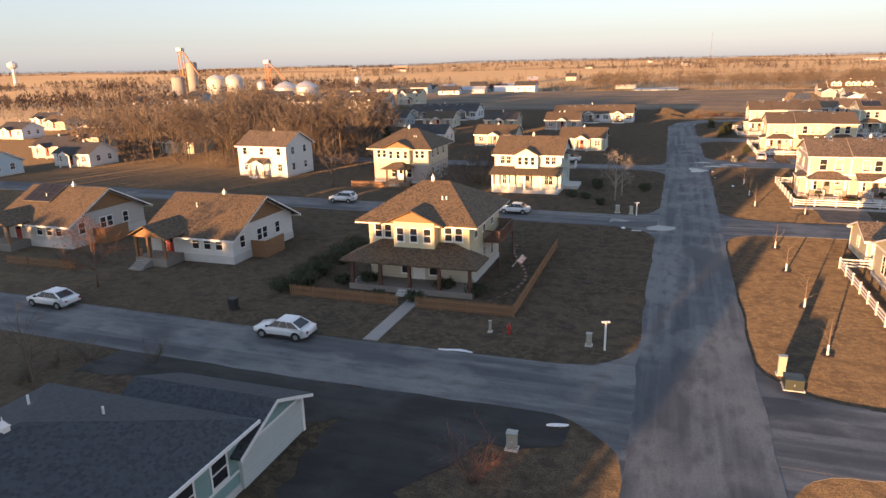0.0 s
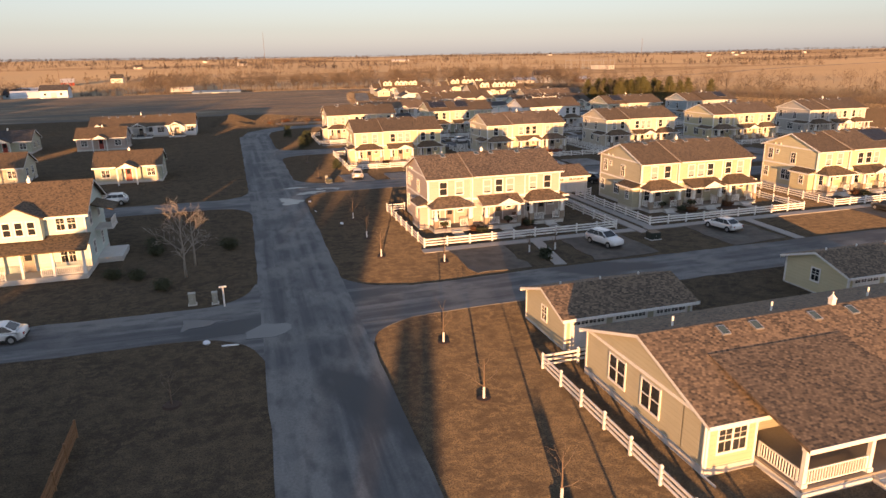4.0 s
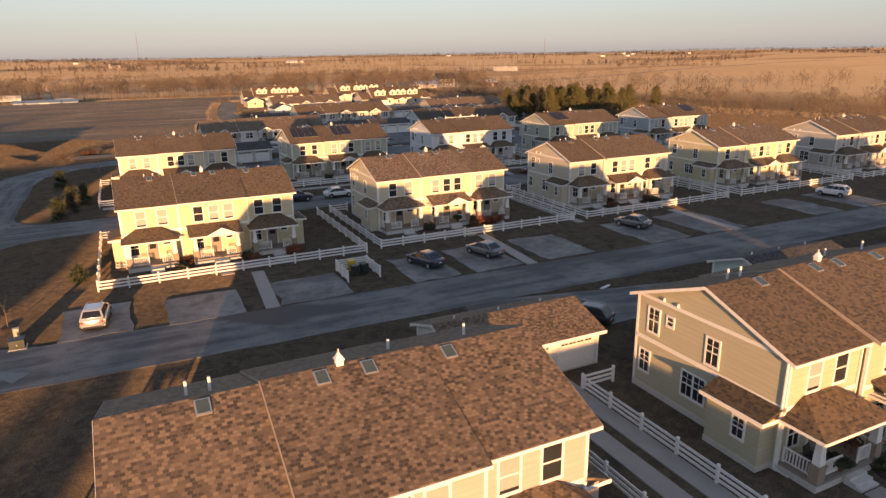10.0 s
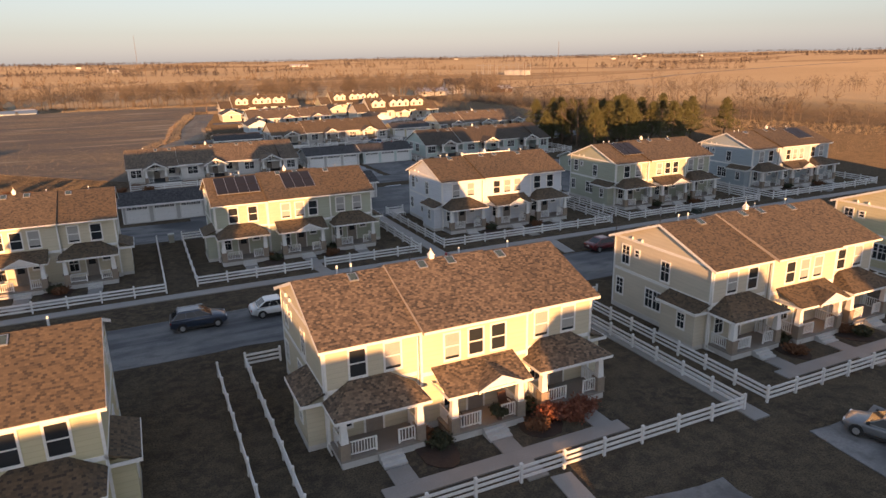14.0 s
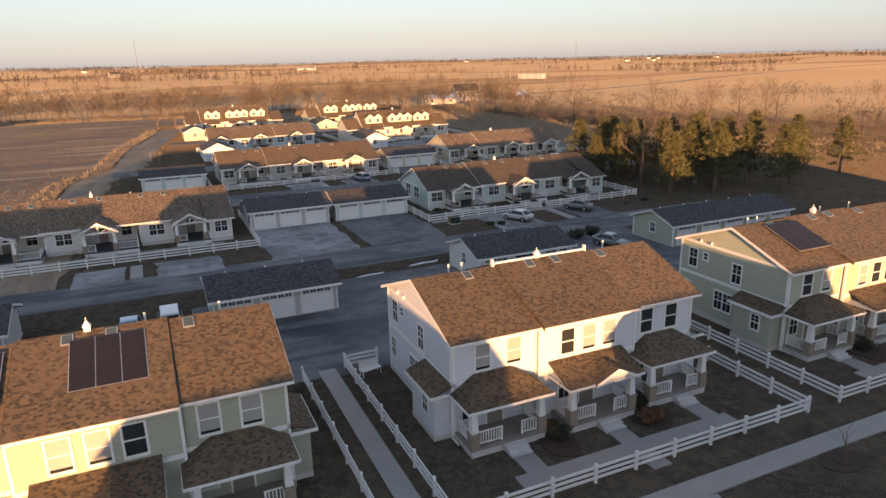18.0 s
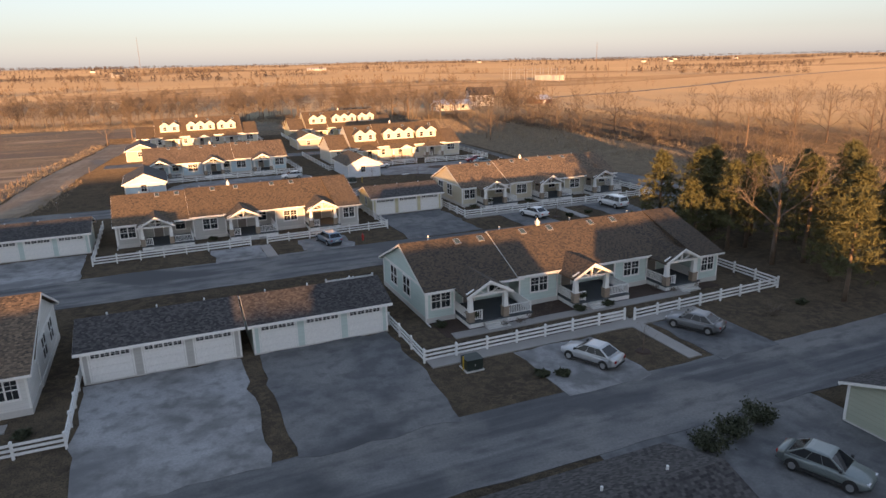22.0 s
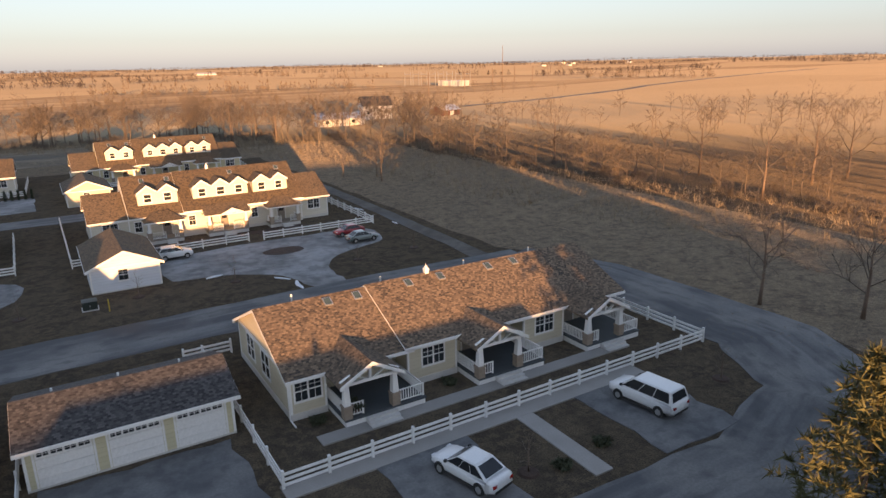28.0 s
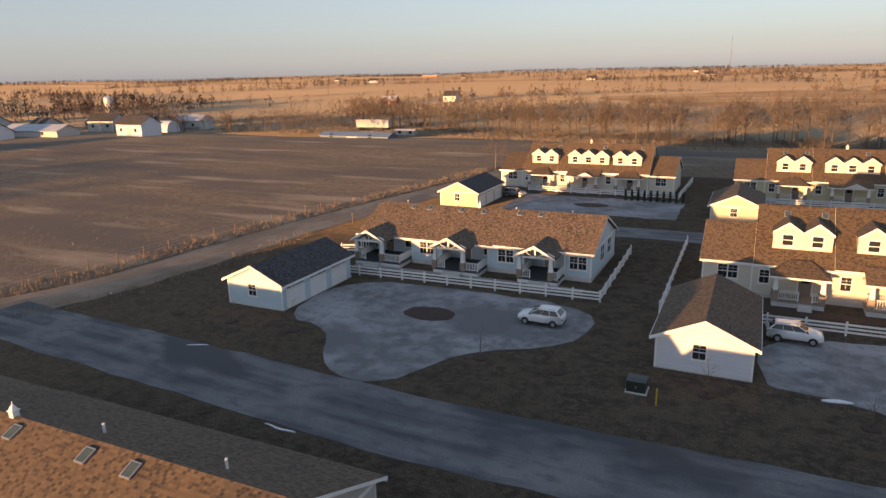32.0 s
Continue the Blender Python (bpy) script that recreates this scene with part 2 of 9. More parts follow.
def road_mat(name, c1, c2, dust, wet, streaks=True):
    """Worn street surface: long wheel streaks (or none), blotches, grit, oil and damp patches."""
    if name in MATS:
        return MATS[name]
    m, nt, b = nodes_of(name)
    co = nt.nodes.new("ShaderNodeTexCoord").outputs["UV"]
    tracks = ramp(nt, noise_of(nt, co, 0.75, 6.0, (0.035, 1.0, 1.0) if streaks else None), 0.43, 0.58)
    broken = ramp(nt, noise_of(nt, co, 0.45, 8.0, (0.35, 1.0, 1.0) if streaks else None), 0.4, 0.62)
    blot = ramp(nt, noise_of(nt, co, 0.17, 10.0), 0.47, 0.6)
    smear = ramp(nt, noise_of(nt, co, 1.3, 9.0, (0.45, 1.0, 1.0) if streaks else None), 0.5, 0.72)
    gravel = ramp(nt, noise_of(nt, co, 7.0, 5.0), 0.35, 0.8)
    fine = ramp(nt, noise_of(nt, co, 22.0, 4.0), 0.3, 0.7)
    a = mix_colors(nt, tracks, c1, c2)
    a = mix_colors(nt, broken, a, mix_colors(nt, 0.5, a, c2))
    a = mix_colors(nt, blot, a, mix_colors(nt, 0.7, a, dust))
    a = mix_colors(nt, smear, a, mix_colors(nt, 0.6, a, tuple(v * 0.6 for v in c2)))
    a = mix_colors(nt, gravel, a, mix_colors(nt, 0.4, a, tuple(v * 0.6 for v in c2)))
    a = mix_colors(nt, fine, a, mix_colors(nt, 0.3, a, c2))
    wetness = ramp(nt, noise_of(nt, co, 0.13, 8.0, (0.5, 1.0, 1.0)), 0.57, 0.64)
    nt.links.new(mix_colors(nt, wetness, a, wet), b.inputs["Base Color"])
    rr = nt.nodes.new("ShaderNodeMapRange")
    rr.inputs[3].default_value, rr.inputs[4].default_value = 0.92, 0.6
    nt.links.new(wetness, rr.inputs[0])
    nt.links.new(rr.outputs[0], b.inputs["Roughness"])
    b.inputs["Specular IOR Level"].default_value = 0.25
    bump_on(nt, b, fine, 0.08, 0.01)
    MATS[name] = m
    return m


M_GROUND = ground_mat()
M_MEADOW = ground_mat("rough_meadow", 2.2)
# hardly any lean to the sun: shade on this field is put into its material
M_MEADOW_SHADED = ground_mat("shaded_meadow", 2.1, upright=0.12, streak=True)
M_ROAD = road_mat("worn_asphalt", (0.2, 0.198, 0.194), (0.088, 0.089, 0.092), (0.235, 0.226, 0.21), (0.045, 0.047, 0.05))
M_LOT = road_mat("worn_lot_asphalt", (0.17, 0.17, 0.17), (0.1, 0.101, 0.103), (0.215, 0.21, 0.2), (0.05, 0.051, 0.054), False)
M_PADBROWN = road_mat("earthy_gravel_pad", (0.13, 0.112, 0.094), (0.08, 0.072, 0.062), (0.165, 0.148, 0.128), (0.06, 0.055, 0.05), False)
M_PAD = road_mat("gravel_pad", (0.29, 0.285, 0.278), (0.16, 0.158, 0.154), (0.4, 0.398, 0.395), (0.12, 0.12, 0.12), False)
M_PADDARK = road_mat("dark_gravel_pad", (0.22, 0.21, 0.198), (0.13, 0.126, 0.12), (0.3, 0.292, 0.282), (0.08, 0.079, 0.08), False)
M_DIRT = road_mat("dirt_track", (0.3, 0.22, 0.15), (0.22, 0.16, 0.11), (0.36, 0.28, 0.2), (0.14, 0.1, 0.07))
M_WALK = plain("concrete_walk", (0.33, 0.31, 0.285), (0.25, 0.235, 0.215), 0.85, 0.8, 12.0, 0.2)
M_WHITE = plain("white_trim", (0.8, 0.79, 0.76), (0.74, 0.73, 0.7), 0.45, 0.6, 8.0)
M_FENCE = plain("white_vinyl", (0.8, 0.79, 0.77), (0.7, 0.69, 0.66), 0.4, 0.7, 6.0)
M_GLASS = plain("window_glass", (0.035, 0.04, 0.045), (0.02, 0.022, 0.025), 0.06, 0.4, 2.0)
M_BLIND = plain("window_blind", (0.38, 0.375, 0.36), (0.31, 0.305, 0.29), 0.5, 2.0, 9.0)
M_SKYLIGHT = plain("skylight_glass", (0.07, 0.095, 0.088), (0.05, 0.07, 0.065), 0.1, 0.5, 2.0)
M_SHINGLE = shingle("brown_shingle", (0.086, 0.061, 0.041), (0.205, 0.146, 0.094), (0.029, 0.023, 0.018))
M_SHINGLE_S = shingle("even_brown_shingle", (0.083, 0.058, 0.035), (0.142, 0.098, 0.056), (0.03, 0.023, 0.017))
M_SHINGLE_D = shingle("dark_brown_shingle", (0.055, 0.04, 0.027), (0.095, 0.068, 0.044), (0.02, 0.017, 0.015))
M_SHINGLE_G = shingle("weathered_shingle", (0.032, 0.03, 0.03), (0.082, 0.075, 0.072), (0.011, 0.0105, 0.011))
M_SEAM = plain("weathered_rake_trim", (0.42, 0.36, 0.3), (0.3, 0.26, 0.22), 0.7, 1.0, 8.0)
M_STONE = plain("stone_pier", (0.34, 0.27, 0.2), (0.24, 0.19, 0.15), 0.9, 4.0, 18.0, 0.8)
M_DECKGREY = plain("painted_deck_boards", (0.07, 0.08, 0.085), (0.05, 0.058, 0.063), 0.7, 1.0, 10.0)
M_DECK = plain("deck_boards", (0.3, 0.26, 0.22), (0.22, 0.19, 0.165), 0.75, 1.0, 10.0)
M_FOUND = plain("foundation", (0.6, 0.58, 0.54), (0.5, 0.48, 0.45), 0.85, 1.5, 9.0, 0.2)
M_DOOR = plain("entry_door", (0.3, 0.26, 0.22), (0.2, 0.17, 0.15), 0.4)
M_DOOR_RED = plain("red_door", (0.35, 0.05, 0.04), (0.26, 0.04, 0.03), 0.4)
M_SOLAR = plain("solar_cell", (0.016, 0.014, 0.016), (0.024, 0.021, 0.023), 0.45, 3.0, 9.0)
M_SOLAR.node_tree.nodes["Principled BSDF"].inputs["Specular IOR Level"].default_value = 0.2
M_METAL = plain("grey_metal", (0.55, 0.55, 0.55), (0.42, 0.42, 0.42), 0.35, 2.0, 9.0, 0.0, 0.7)
M_MULCH = plain("bark_mulch", (0.07, 0.042, 0.028), (0.035, 0.022, 0.016), 0.95, 2.0, 9.0, 1.0)
M_WOOD = plain("cedar_wood", (0.3, 0.16, 0.075), (0.2, 0.11, 0.055), 0.7, 1.0, 12.0, 0.2, 0.0, (1, 1, 6))
M_DARKWOOD = plain("dark_stained_wood", (0.13, 0.06, 0.04), (0.085, 0.042, 0.03), 0.6, 1.0, 12.0, 0.2, 0.0, (1, 1, 6))
M_SNOW = plain("old_snow", (0.75, 0.77, 0.8), (0.6, 0.62, 0.65), 0.6, 2.0, 9.0, 0.3)
M_PUDDLE = plain("still_water", (0.05, 0.055, 0.06), (0.03, 0.034, 0.04), 0.3, 0.3, 2.0)

# ---- building blocks ----


class Build:
    """Collects faces for one mesh; UV is in metres on sloped slabs."""

    def __init__(self):
        self.v, self.f, self.uv = [], [], []

    def add(self, pts, faces, uvs=None):
        n = len(self.v)
        self.v += [tuple(p) for p in pts]
        for i, fc in enumerate(faces):
            self.f.append([n + k for k in fc])
            self.uv.append(uvs[i] if uvs else None)
        return self

    def box(self, x0, y0, z0, x1, y1, z1):
        p = [(x0, y0, z0), (x1, y0, z0), (x1, y1, z0), (x0, y1, z0), (x0, y0, z1), (x1, y0, z1), (x1, y1, z1), (x0, y1, z1)]
        return self.add(p, [(3, 2, 1, 0), (4, 5, 6, 7), (0, 1, 5, 4), (1, 2, 6, 5), (2, 3, 7, 6), (3, 0, 4, 7)])

    def taper(self, x, y, z0, z1, r0, r1, n=8):
        ring = [(math.cos(2 * math.pi * k / n + math.pi / n), math.sin(2 * math.pi * k / n + math.pi / n)) for k in range(n)]
        p = [(x + c * r0, y + s * r0, z0) for c, s in ring] + [(x + c * r1, y + s * r1, z1) for c, s in ring]
        fs = [(k, (k + 1) % n, n + (k + 1) % n, n + k) for k in range(n)] + [tuple(range(n - 1, -1, -1)), tuple(range(n, 2 * n))]
        return self.add(p, fs)

    def prism(self, poly, a, b, axis="y"):
        """poly: points in the plane across axis, extruded from a to b."""
        put = {"y": lambda u, w, d: (u, d, w), "x": lambda u, w, d: (d, u, w), "z": lambda u, w, d: (u, w, d)}[axis]
        n = len(poly)
        p = [put(u, w, a) for u, w in poly] + [put(u, w, b) for u, w in poly]
        fs = [(k, (k + 1) % n, n + (k + 1) % n, n + k) for k in range(n)] + [tuple(range(n - 1, -1, -1)), tuple(range(n, 2 * n))]
        return self.add(p, fs)

    def slab(self, pts, th=0.12):
        """A flat roof plate: its outline from above, starting with the eave edge; th downwards."""
        q = [Vector(p) for p in pts]
        n = len(q)
        u = (q[1] - q[0]).normalized()
        nor = (q[1] - q[0]).cross(q[2] - q[0]).normalized()
        v = nor.cross(u)
        off = Vector((0, 0, -th))
        p = q + [a + off for a in q]
        top = [((a - q[0]).dot(u) + q[0].x + q[0].y, (a - q[0]).dot(v)) for a in q]
        fs, uvs = [tuple(range(n)), tuple(range(2 * n - 1, n - 1, -1))], [top, None]
        for k in range(n):
            fs.append((k, n + k, n + (k + 1) % n, (k + 1) % n))
            uvs.append(None)
        return self.add(p, fs, uvs)

    def lattice(self, xs, zs, filled, y0, y1):
        """One connected plate of cells in the x-z plane; filled(i, j) says which cells are solid."""
        nx, nz = len(xs) - 1, len(zs) - 1
        solid = {(i, j) for i in range(nx) for j in range(nz) if filled(i, j)}
        at, pts, fs = {}, [], []

        def vert(i, j, k):
            if (i, j, k) not in at:
                at[(i, j, k)] = len(pts)
                pts.append((xs[i], (y0, y1)[k], zs[j]))
            return at[(i, j, k)]
        for i, j in sorted(solid):
            c = [(i, j), (i + 1, j), (i + 1, j + 1), (i, j + 1)]
            fs.append([vert(a, b, 0) for a, b in c])
            fs.append([vert(a, b, 1) for a, b in reversed(c)])
            for (a, b), nb in (((0, 1), (i, j - 1)), ((1, 2), (i + 1, j)), ((2, 3), (i, j + 1)), ((3, 0), (i - 1, j))):
                if nb not in solid:
                    fs.append([vert(*c[b], 0), vert(*c[a], 0), vert(*c[a], 1), vert(*c[b], 1)])
        return self.add(pts, fs)

    def mesh(self, name, mat, smooth=False):
        me = bpy.data.meshes.new(name)
        me.from_pydata(self.v, [], self.f)
        lay = me.uv_layers.new(name="UVMap")
        data = np.zeros((len(me.loops), 2), dtype=np.float32)
        k = 0
        for fc, uv in zip(self.f, self.uv):
            for j, vi in enumerate(fc):
                data[k] = uv[j] if uv else (self.v[vi][0] + self.v[vi][1], self.v[vi][2])
                k += 1
        lay.data.foreach_set("uv", data.ravel())
        me.materials.append(mat)
        if smooth:
            me.polygons.foreach_set("use_smooth", [True] * len(me.polygons))
        me.update()
        return me


def thing(name, label, category, group="", m=None, kind=""):
    e = new(name)
    e.empty_display_size = 0.3
    if m is not None:
        e.matrix_world = m
    return tagged(e, label, category, group, kind)


def part(name, build, mat, parent, label="", smooth=False):
    ob = new(name, build.mesh(name, mat, smooth) if isinstance(build, Build) else build)
    ob.parent = parent
    return tagged(ob, label) if label else ob


def whole(name, build, mat, label, category="", kind="", smooth=False, group=""):
    ob = new(name, build.mesh(name, mat, smooth))
    return tagged(ob, label, category, group, kind)


def recolor(ob, table):
    """Give the parts of a copied thing other materials: by the name of the part."""
    for c in ob.children_recursive:
        base = c.name.split(".")[0]
        if base in table and c.data:
            c.material_slots[0].link = "OBJECT"
            c.material_slots[0].material = table[base]
    return ob


SHARED = {}


def shared(key, make):
    if key not in SHARED:
        SHARED[key] = make()
    return SHARED[key]


TURN = {"S": 0.0, "W": -90.0, "E": 90.0, "N": 180.0}


def window(parent, x, y, z, w, h, face="S", twin=False, blind=False, grid=True, name="window"):
    """A sash window, its centre on the wall's face at (x, y, z)."""
    def frame_mesh():
        t, d = 0.1, 0.05
        halves = [(-w / 2, -0.05), (0.05, w / 2)] if twin else [(-w / 2, w / 2)]
        xs, open_x = [-w / 2 - t], []
        for a, c in halves:
            n = 2 if grid else 1
            for k in range(n):
                u0, u1 = a + (c - a) * k / n + (0.009 if k else 0), a + (c - a) * (k + 1) / n - (0.009 if k < n - 1 else 0)
                open_x.append(len(xs))
                xs += [u0, u1]
        xs.append(w / 2 + t)
        zs = [-h / 2 - t - 0.04, -h / 2, -0.03, 0.03] + ([h / 4 - 0.009, h / 4 + 0.009] if grid else []) + [h / 2, h / 2 + t]
        open_z = {1, 3, 5} if grid else {1, 3}
        return Build().lattice(xs, zs, lambda i, j: not (i in open_x and j in open_z), -d, 0.0).mesh("window_frame", M_WHITE)

    def pane_mesh():
        return Build().box(-w / 2, -0.02, -h / 2, w / 2, -0.003, h / 2).mesh("pane", M_GLASS)

    def blind_mesh():
        n = int(h * 0.94 / 0.09)
        prof = [(-0.021, h / 2)]
        for k in range(n):
            z0 = h / 2 - k * 0.09
            prof += [(-0.029, z0 - 0.01), (-0.024, z0 - 0.085)]
        prof.append((-0.021, h / 2 - n * 0.09))
        return Build().prism(prof, -w / 2, w / 2, "x").mesh("blind", M_BLIND)
    key = (round(w, 2), round(h, 2), twin, grid)
    fr = part(name, shared(("wf",) + key, frame_mesh), None, parent)
    fr.matrix_local = pose(x, y, z, 0, 0, TURN[face])
    part("pane", shared(("wp",) + key[:2], pane_mesh), None, fr)
    if blind:
        part("blind", shared(("wb",) + key[:2], blind_mesh), None, fr, "pale slatted blind, drawn down")
    return fr


def railing(parent, p, q, z0, h=0.8):
    """A white baluster railing between two points of a porch floor."""
    ln = math.dist(p, q)

    def make():
        n = max(2, int(ln / 0.15))
        xs = [-0.05, 0.05]
        for k in range(1, n):
            u = ln * k / n
            xs += [u - 0.022, u + 0.022]
        xs += [ln - 0.05, ln + 0.05]
        return Build().lattice(xs, [0.0, 0.08, 0.14, h - 0.06, h], lambda i, j: j in (1, 3) or i in (0, len(xs) - 2) or (i % 2 == 0 and j == 2), -0.03, 0.03).mesh("railing", M_WHITE)
    ob = part("railing", shared(("rail", round(ln, 2), h), make), None, parent)
    ob.matrix_local = pose(p[0], p[1], z0, 0, 0, math.degrees(math.atan2(q[1] - p[1], q[0] - p[0])))
    return ob


def column(parent, x, y, z0, z1, pier=0.75):
    """A tapered square column on a stone pier."""
    pm = shared(("pier", pier), lambda: Build().box(-0.24, -0.24, 0, 0.24, 0.24, pier).box(-0.28, -0.28, pier, 0.28, 0.28, pier + 0.07).mesh("pier", M_STONE))
    cm = shared(("col", round(z1 - z0 - pier, 2)), lambda: Build().taper(0, 0, 0.07, z1 - z0 - pier, 0.27, 0.19, 4).mesh("column", M_WHITE))
    a = part("pier", pm, None, parent)
    a.location = (x, y, z0)
    b = part("column", cm, None, parent)
    b.location = (x, y, z0 + pier)


def front_steps(parent, x0, x1, y, z, n=3, run=0.28):
    b = Build()
    for k in range(n):
        b.box(x0, y - run * (n - k), 0, x1, y - run * (n - k - 1) + 0.001, z * (k + 1) / (n + 1))
    return part("steps", b, M_FOUND, parent, "pale concrete porch steps")


def entry_door(parent, x, y, z, mat=None, w=0.92, h=2.05):
    d = part("door", shared(("door", mat.name if mat else "d"), lambda: Build().box(-w / 2, -0.03, 0, w / 2, 0.0, h).box(-w / 2 + 0.12, -0.045, 0.15, w / 2 - 0.12, -0.03, 0.9).mesh("door", mat or M_DOOR)), None, parent)
    d.location = (x, y, z)
    fr = part("door_frame", shared("doorframe", lambda: Build().box(-w / 2 - 0.1, -0.05, 0, -w / 2, 0, h + 0.1).box(w / 2, -0.05, 0, w / 2 + 0.1, 0, h + 0.1).box(-w / 2, -0.05, h, w / 2, 0, h + 0.1).mesh("door_frame", M_WHITE)), None, parent)
    fr.location = (x, y, z)
    gl = part("door_light", shared("doorlight", lambda: Build().box(-0.28, -0.06, 1.05, 0.28, -0.03, 1.85).mesh("door_light", M_GLASS)), None, d)
    return d


def cupola(parent, x, y, z):
    c = part("cupola", shared("cupola", lambda: Build().taper(0, 0, -0.25, 0.3, 0.34, 0.34, 4).taper(0, 0, 0.3, 0.36, 0.44, 0.44, 4).taper(0, 0, 0.36, 0.72, 0.36, 0.1, 4).taper(0, 0, 0.72, 1.0, 0.05, 0.03, 6).mesh("cupola", M_WHITE)), None, parent, "small white roof cupola with a finial")
    c.location, c.scale = (x, y, z), (0.58, 0.58, 0.6)


def skylight(parent, x, y, z, slope):
    """slope: rise per metre towards +y."""
    s = part("skylight", shared("skyl_f", lambda: Build().box(-0.26, -0.34, -0.03, 0.26, 0.34, 0.06).mesh("skylight", M_METAL)), None, parent)
    s.matrix_local = Matrix.Translation((x, y, z)) @ pose(0, 0, 0, math.degrees(math.atan(slope)))
    part("pane", shared("skyl_p", lambda: Build().box(-0.21, -0.29, 0.04, 0.21, 0.29, 0.07).mesh("pane", M_SKYLIGHT)), None, s)


def vent_pipe(parent, x, y, z, h=0.5):
    p = part("vent_pipe", shared(("pipe", h), lambda: Build().taper(0, 0, -0.15, h, 0.06, 0.06, 8).mesh("vent_pipe", M_WHITE)), None, parent)
    p.location = (x, y, z)

# ---- ground ----
HUB = Vector((40, 190))


def smooth_step(v, a, b):
    u = min(1.0, max(0.0, (v - a) / (b - a)))
    return u * u * (3 - 2 * u)


def terrain(x, y):
    d = max(-150 - x, x - 175, -60 - y, y - 410, 0.0)
    if d <= 0:
        return 0.0
    roll = noise.noise((x / 420.0, y / 300.0, 0.3)) * 9 + noise.noise((x / 1300.0, y / 900.0, 2.0)) * 12
    far = smooth_step(d, 700, 4300) * 13.0
    dip = -2.5 * smooth_step(d, 10, 90) * (1 - smooth_step(d, 160, 420))
    return smooth_step(d, 120, 900) * roll + far + dip


def build_ground():
    b = Build()
    radii = [0.0]
    r = 40.0
    while r < 4700:
        radii.append(r)
        r *= 1.085
    radii.append(4850.0)
    n = 168
    b.v.append((HUB.x, HUB.y, terrain(HUB.x, HUB.y)))
    for rad in radii[1:]:
        for k in range(n):
            a = 2 * math.pi * k / n
            x, y = HUB.x + rad * math.cos(a), HUB.y + rad * math.sin(a)
            b.v.append((x, y, terrain(x, y)))
    for k in range(n):
        b.f.append([0, 1 + k, 1 + (k + 1) % n])
        b.uv.append(None)
    for i in range(len(radii) - 2):
        o = 1 + i * n
        for k in range(n):
            b.f.append([o + k, o + n + k, o + n + (k + 1) % n, o + (k + 1) % n])
            b.uv.append(None)
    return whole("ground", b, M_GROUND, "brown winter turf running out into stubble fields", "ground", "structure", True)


build_ground()


def strip(name, pts, width, mat, label, z=0.03, rough_edge=0.25, kind="structure", category="road", step=2.0, ends=0.0):
    """A road or drive along a line of points, with slightly ragged edges, lying on the ground."""
    b = Build()
    line, run = [], [0.0]
    for (x0, y0), (x1, y1) in zip(pts, pts[1:]):
        k = max(1, int(math.dist((x0, y0), (x1, y1)) / step))
        for j in range(k):
            line.append(Vector((x0 + (x1 - x0) * j / k, y0 + (y1 - y0) * j / k)))
    line.append(Vector(pts[-1]))
    for a, c in zip(line, line[1:]):
        run.append(run[-1] + (c - a).length)
    rows = []
    for k, p in enumerate(line):
        t = (line[min(k + 1, len(line) - 1)] - line[max(k - 1, 0)]).normalized()
        s = Vector((t.y, -t.x))
        w = width / 2
        l = w + rough_edge * noise.noise((p.x * 0.4, p.y * 0.4, 1.0))
        r = w + rough_edge * noise.noise((p.x * 0.4, p.y * 0.4, 7.0))
        rows.append((p - s * l, p + s * r, run[k], l, r))
    for k, (a, c, u, l, r) in enumerate(rows):
        for q in (a, c):
            b.v.append((q.x, q.y, z + terrain(q.x, q.y)))
        for q in (a, c):
            b.v.append((q.x, q.y, -0.25 + terrain(q.x, q.y)))
    for k in range(len(rows) - 1):
        o = 4 * k
        u0, u1 = rows[k][2], rows[k + 1][2]
        b.f.append([o, o + 1, o + 5, o + 4])
        b.uv.append([(u0, -rows[k][3]), (u0, rows[k][4]), (u1, rows[k + 1][4]), (u1, -rows[k + 1][3])])
        b.f += [[o, o + 4, o + 6, o + 2], [o + 1, o + 3, o + 7, o + 5]]
        b.uv += [None, None]
    e = 4 * (len(rows) - 1)
    b.f += [[0, 2, 3, 1], [e, e + 1, e + 3, e + 2]]
    b.uv += [None, None]
    return whole(name, b, mat, label, category, kind)


def rounded(outline):
    """Corners cut twice, for kerbless edges that sweep round."""
    for _ in range(2):
        outline = [tuple(a[i] * (1 - u) + c[i] * u for i in (0, 1)) for a, c in zip(outline, outline[1:] + outline[:1]) for u in (0.25, 0.75)]
    return outline


def patch(name, outline, mat, label, z=0.04, category="ground", kind="structure", wobble=0.2, step=1.2, deep=0.2):
    """A flat area given by its corners, edges slightly ragged."""
    b = Build()
    ring = []
    n = len(outline)
    for k in range(n):
        a, c = Vector(outline[k]), Vector(outline[(k + 1) % n])
        m = max(1, int((c - a).length / step))
        for j in range(m):
            p = a + (c - a) * j / m
            ring.append((p.x + wobble * noise.noise((p.x * 0.7, p.y * 0.7, 3.0)), p.y + wobble * noise.noise((p.x * 0.7, p.y * 0.7, 9.0))))
    m = len(ring)
    top = [(x, y, z) for x, y in ring]
    b.add(top + [(x, y, z - deep) for x, y in ring], [tuple(range(m))] + [(k, m + k, m + (k + 1) % m, (k + 1) % m) for k in range(m)],
          [[(x, y) for x, y in ring]] + [None] * m)
    return whole(name, b, mat, label, category, kind)


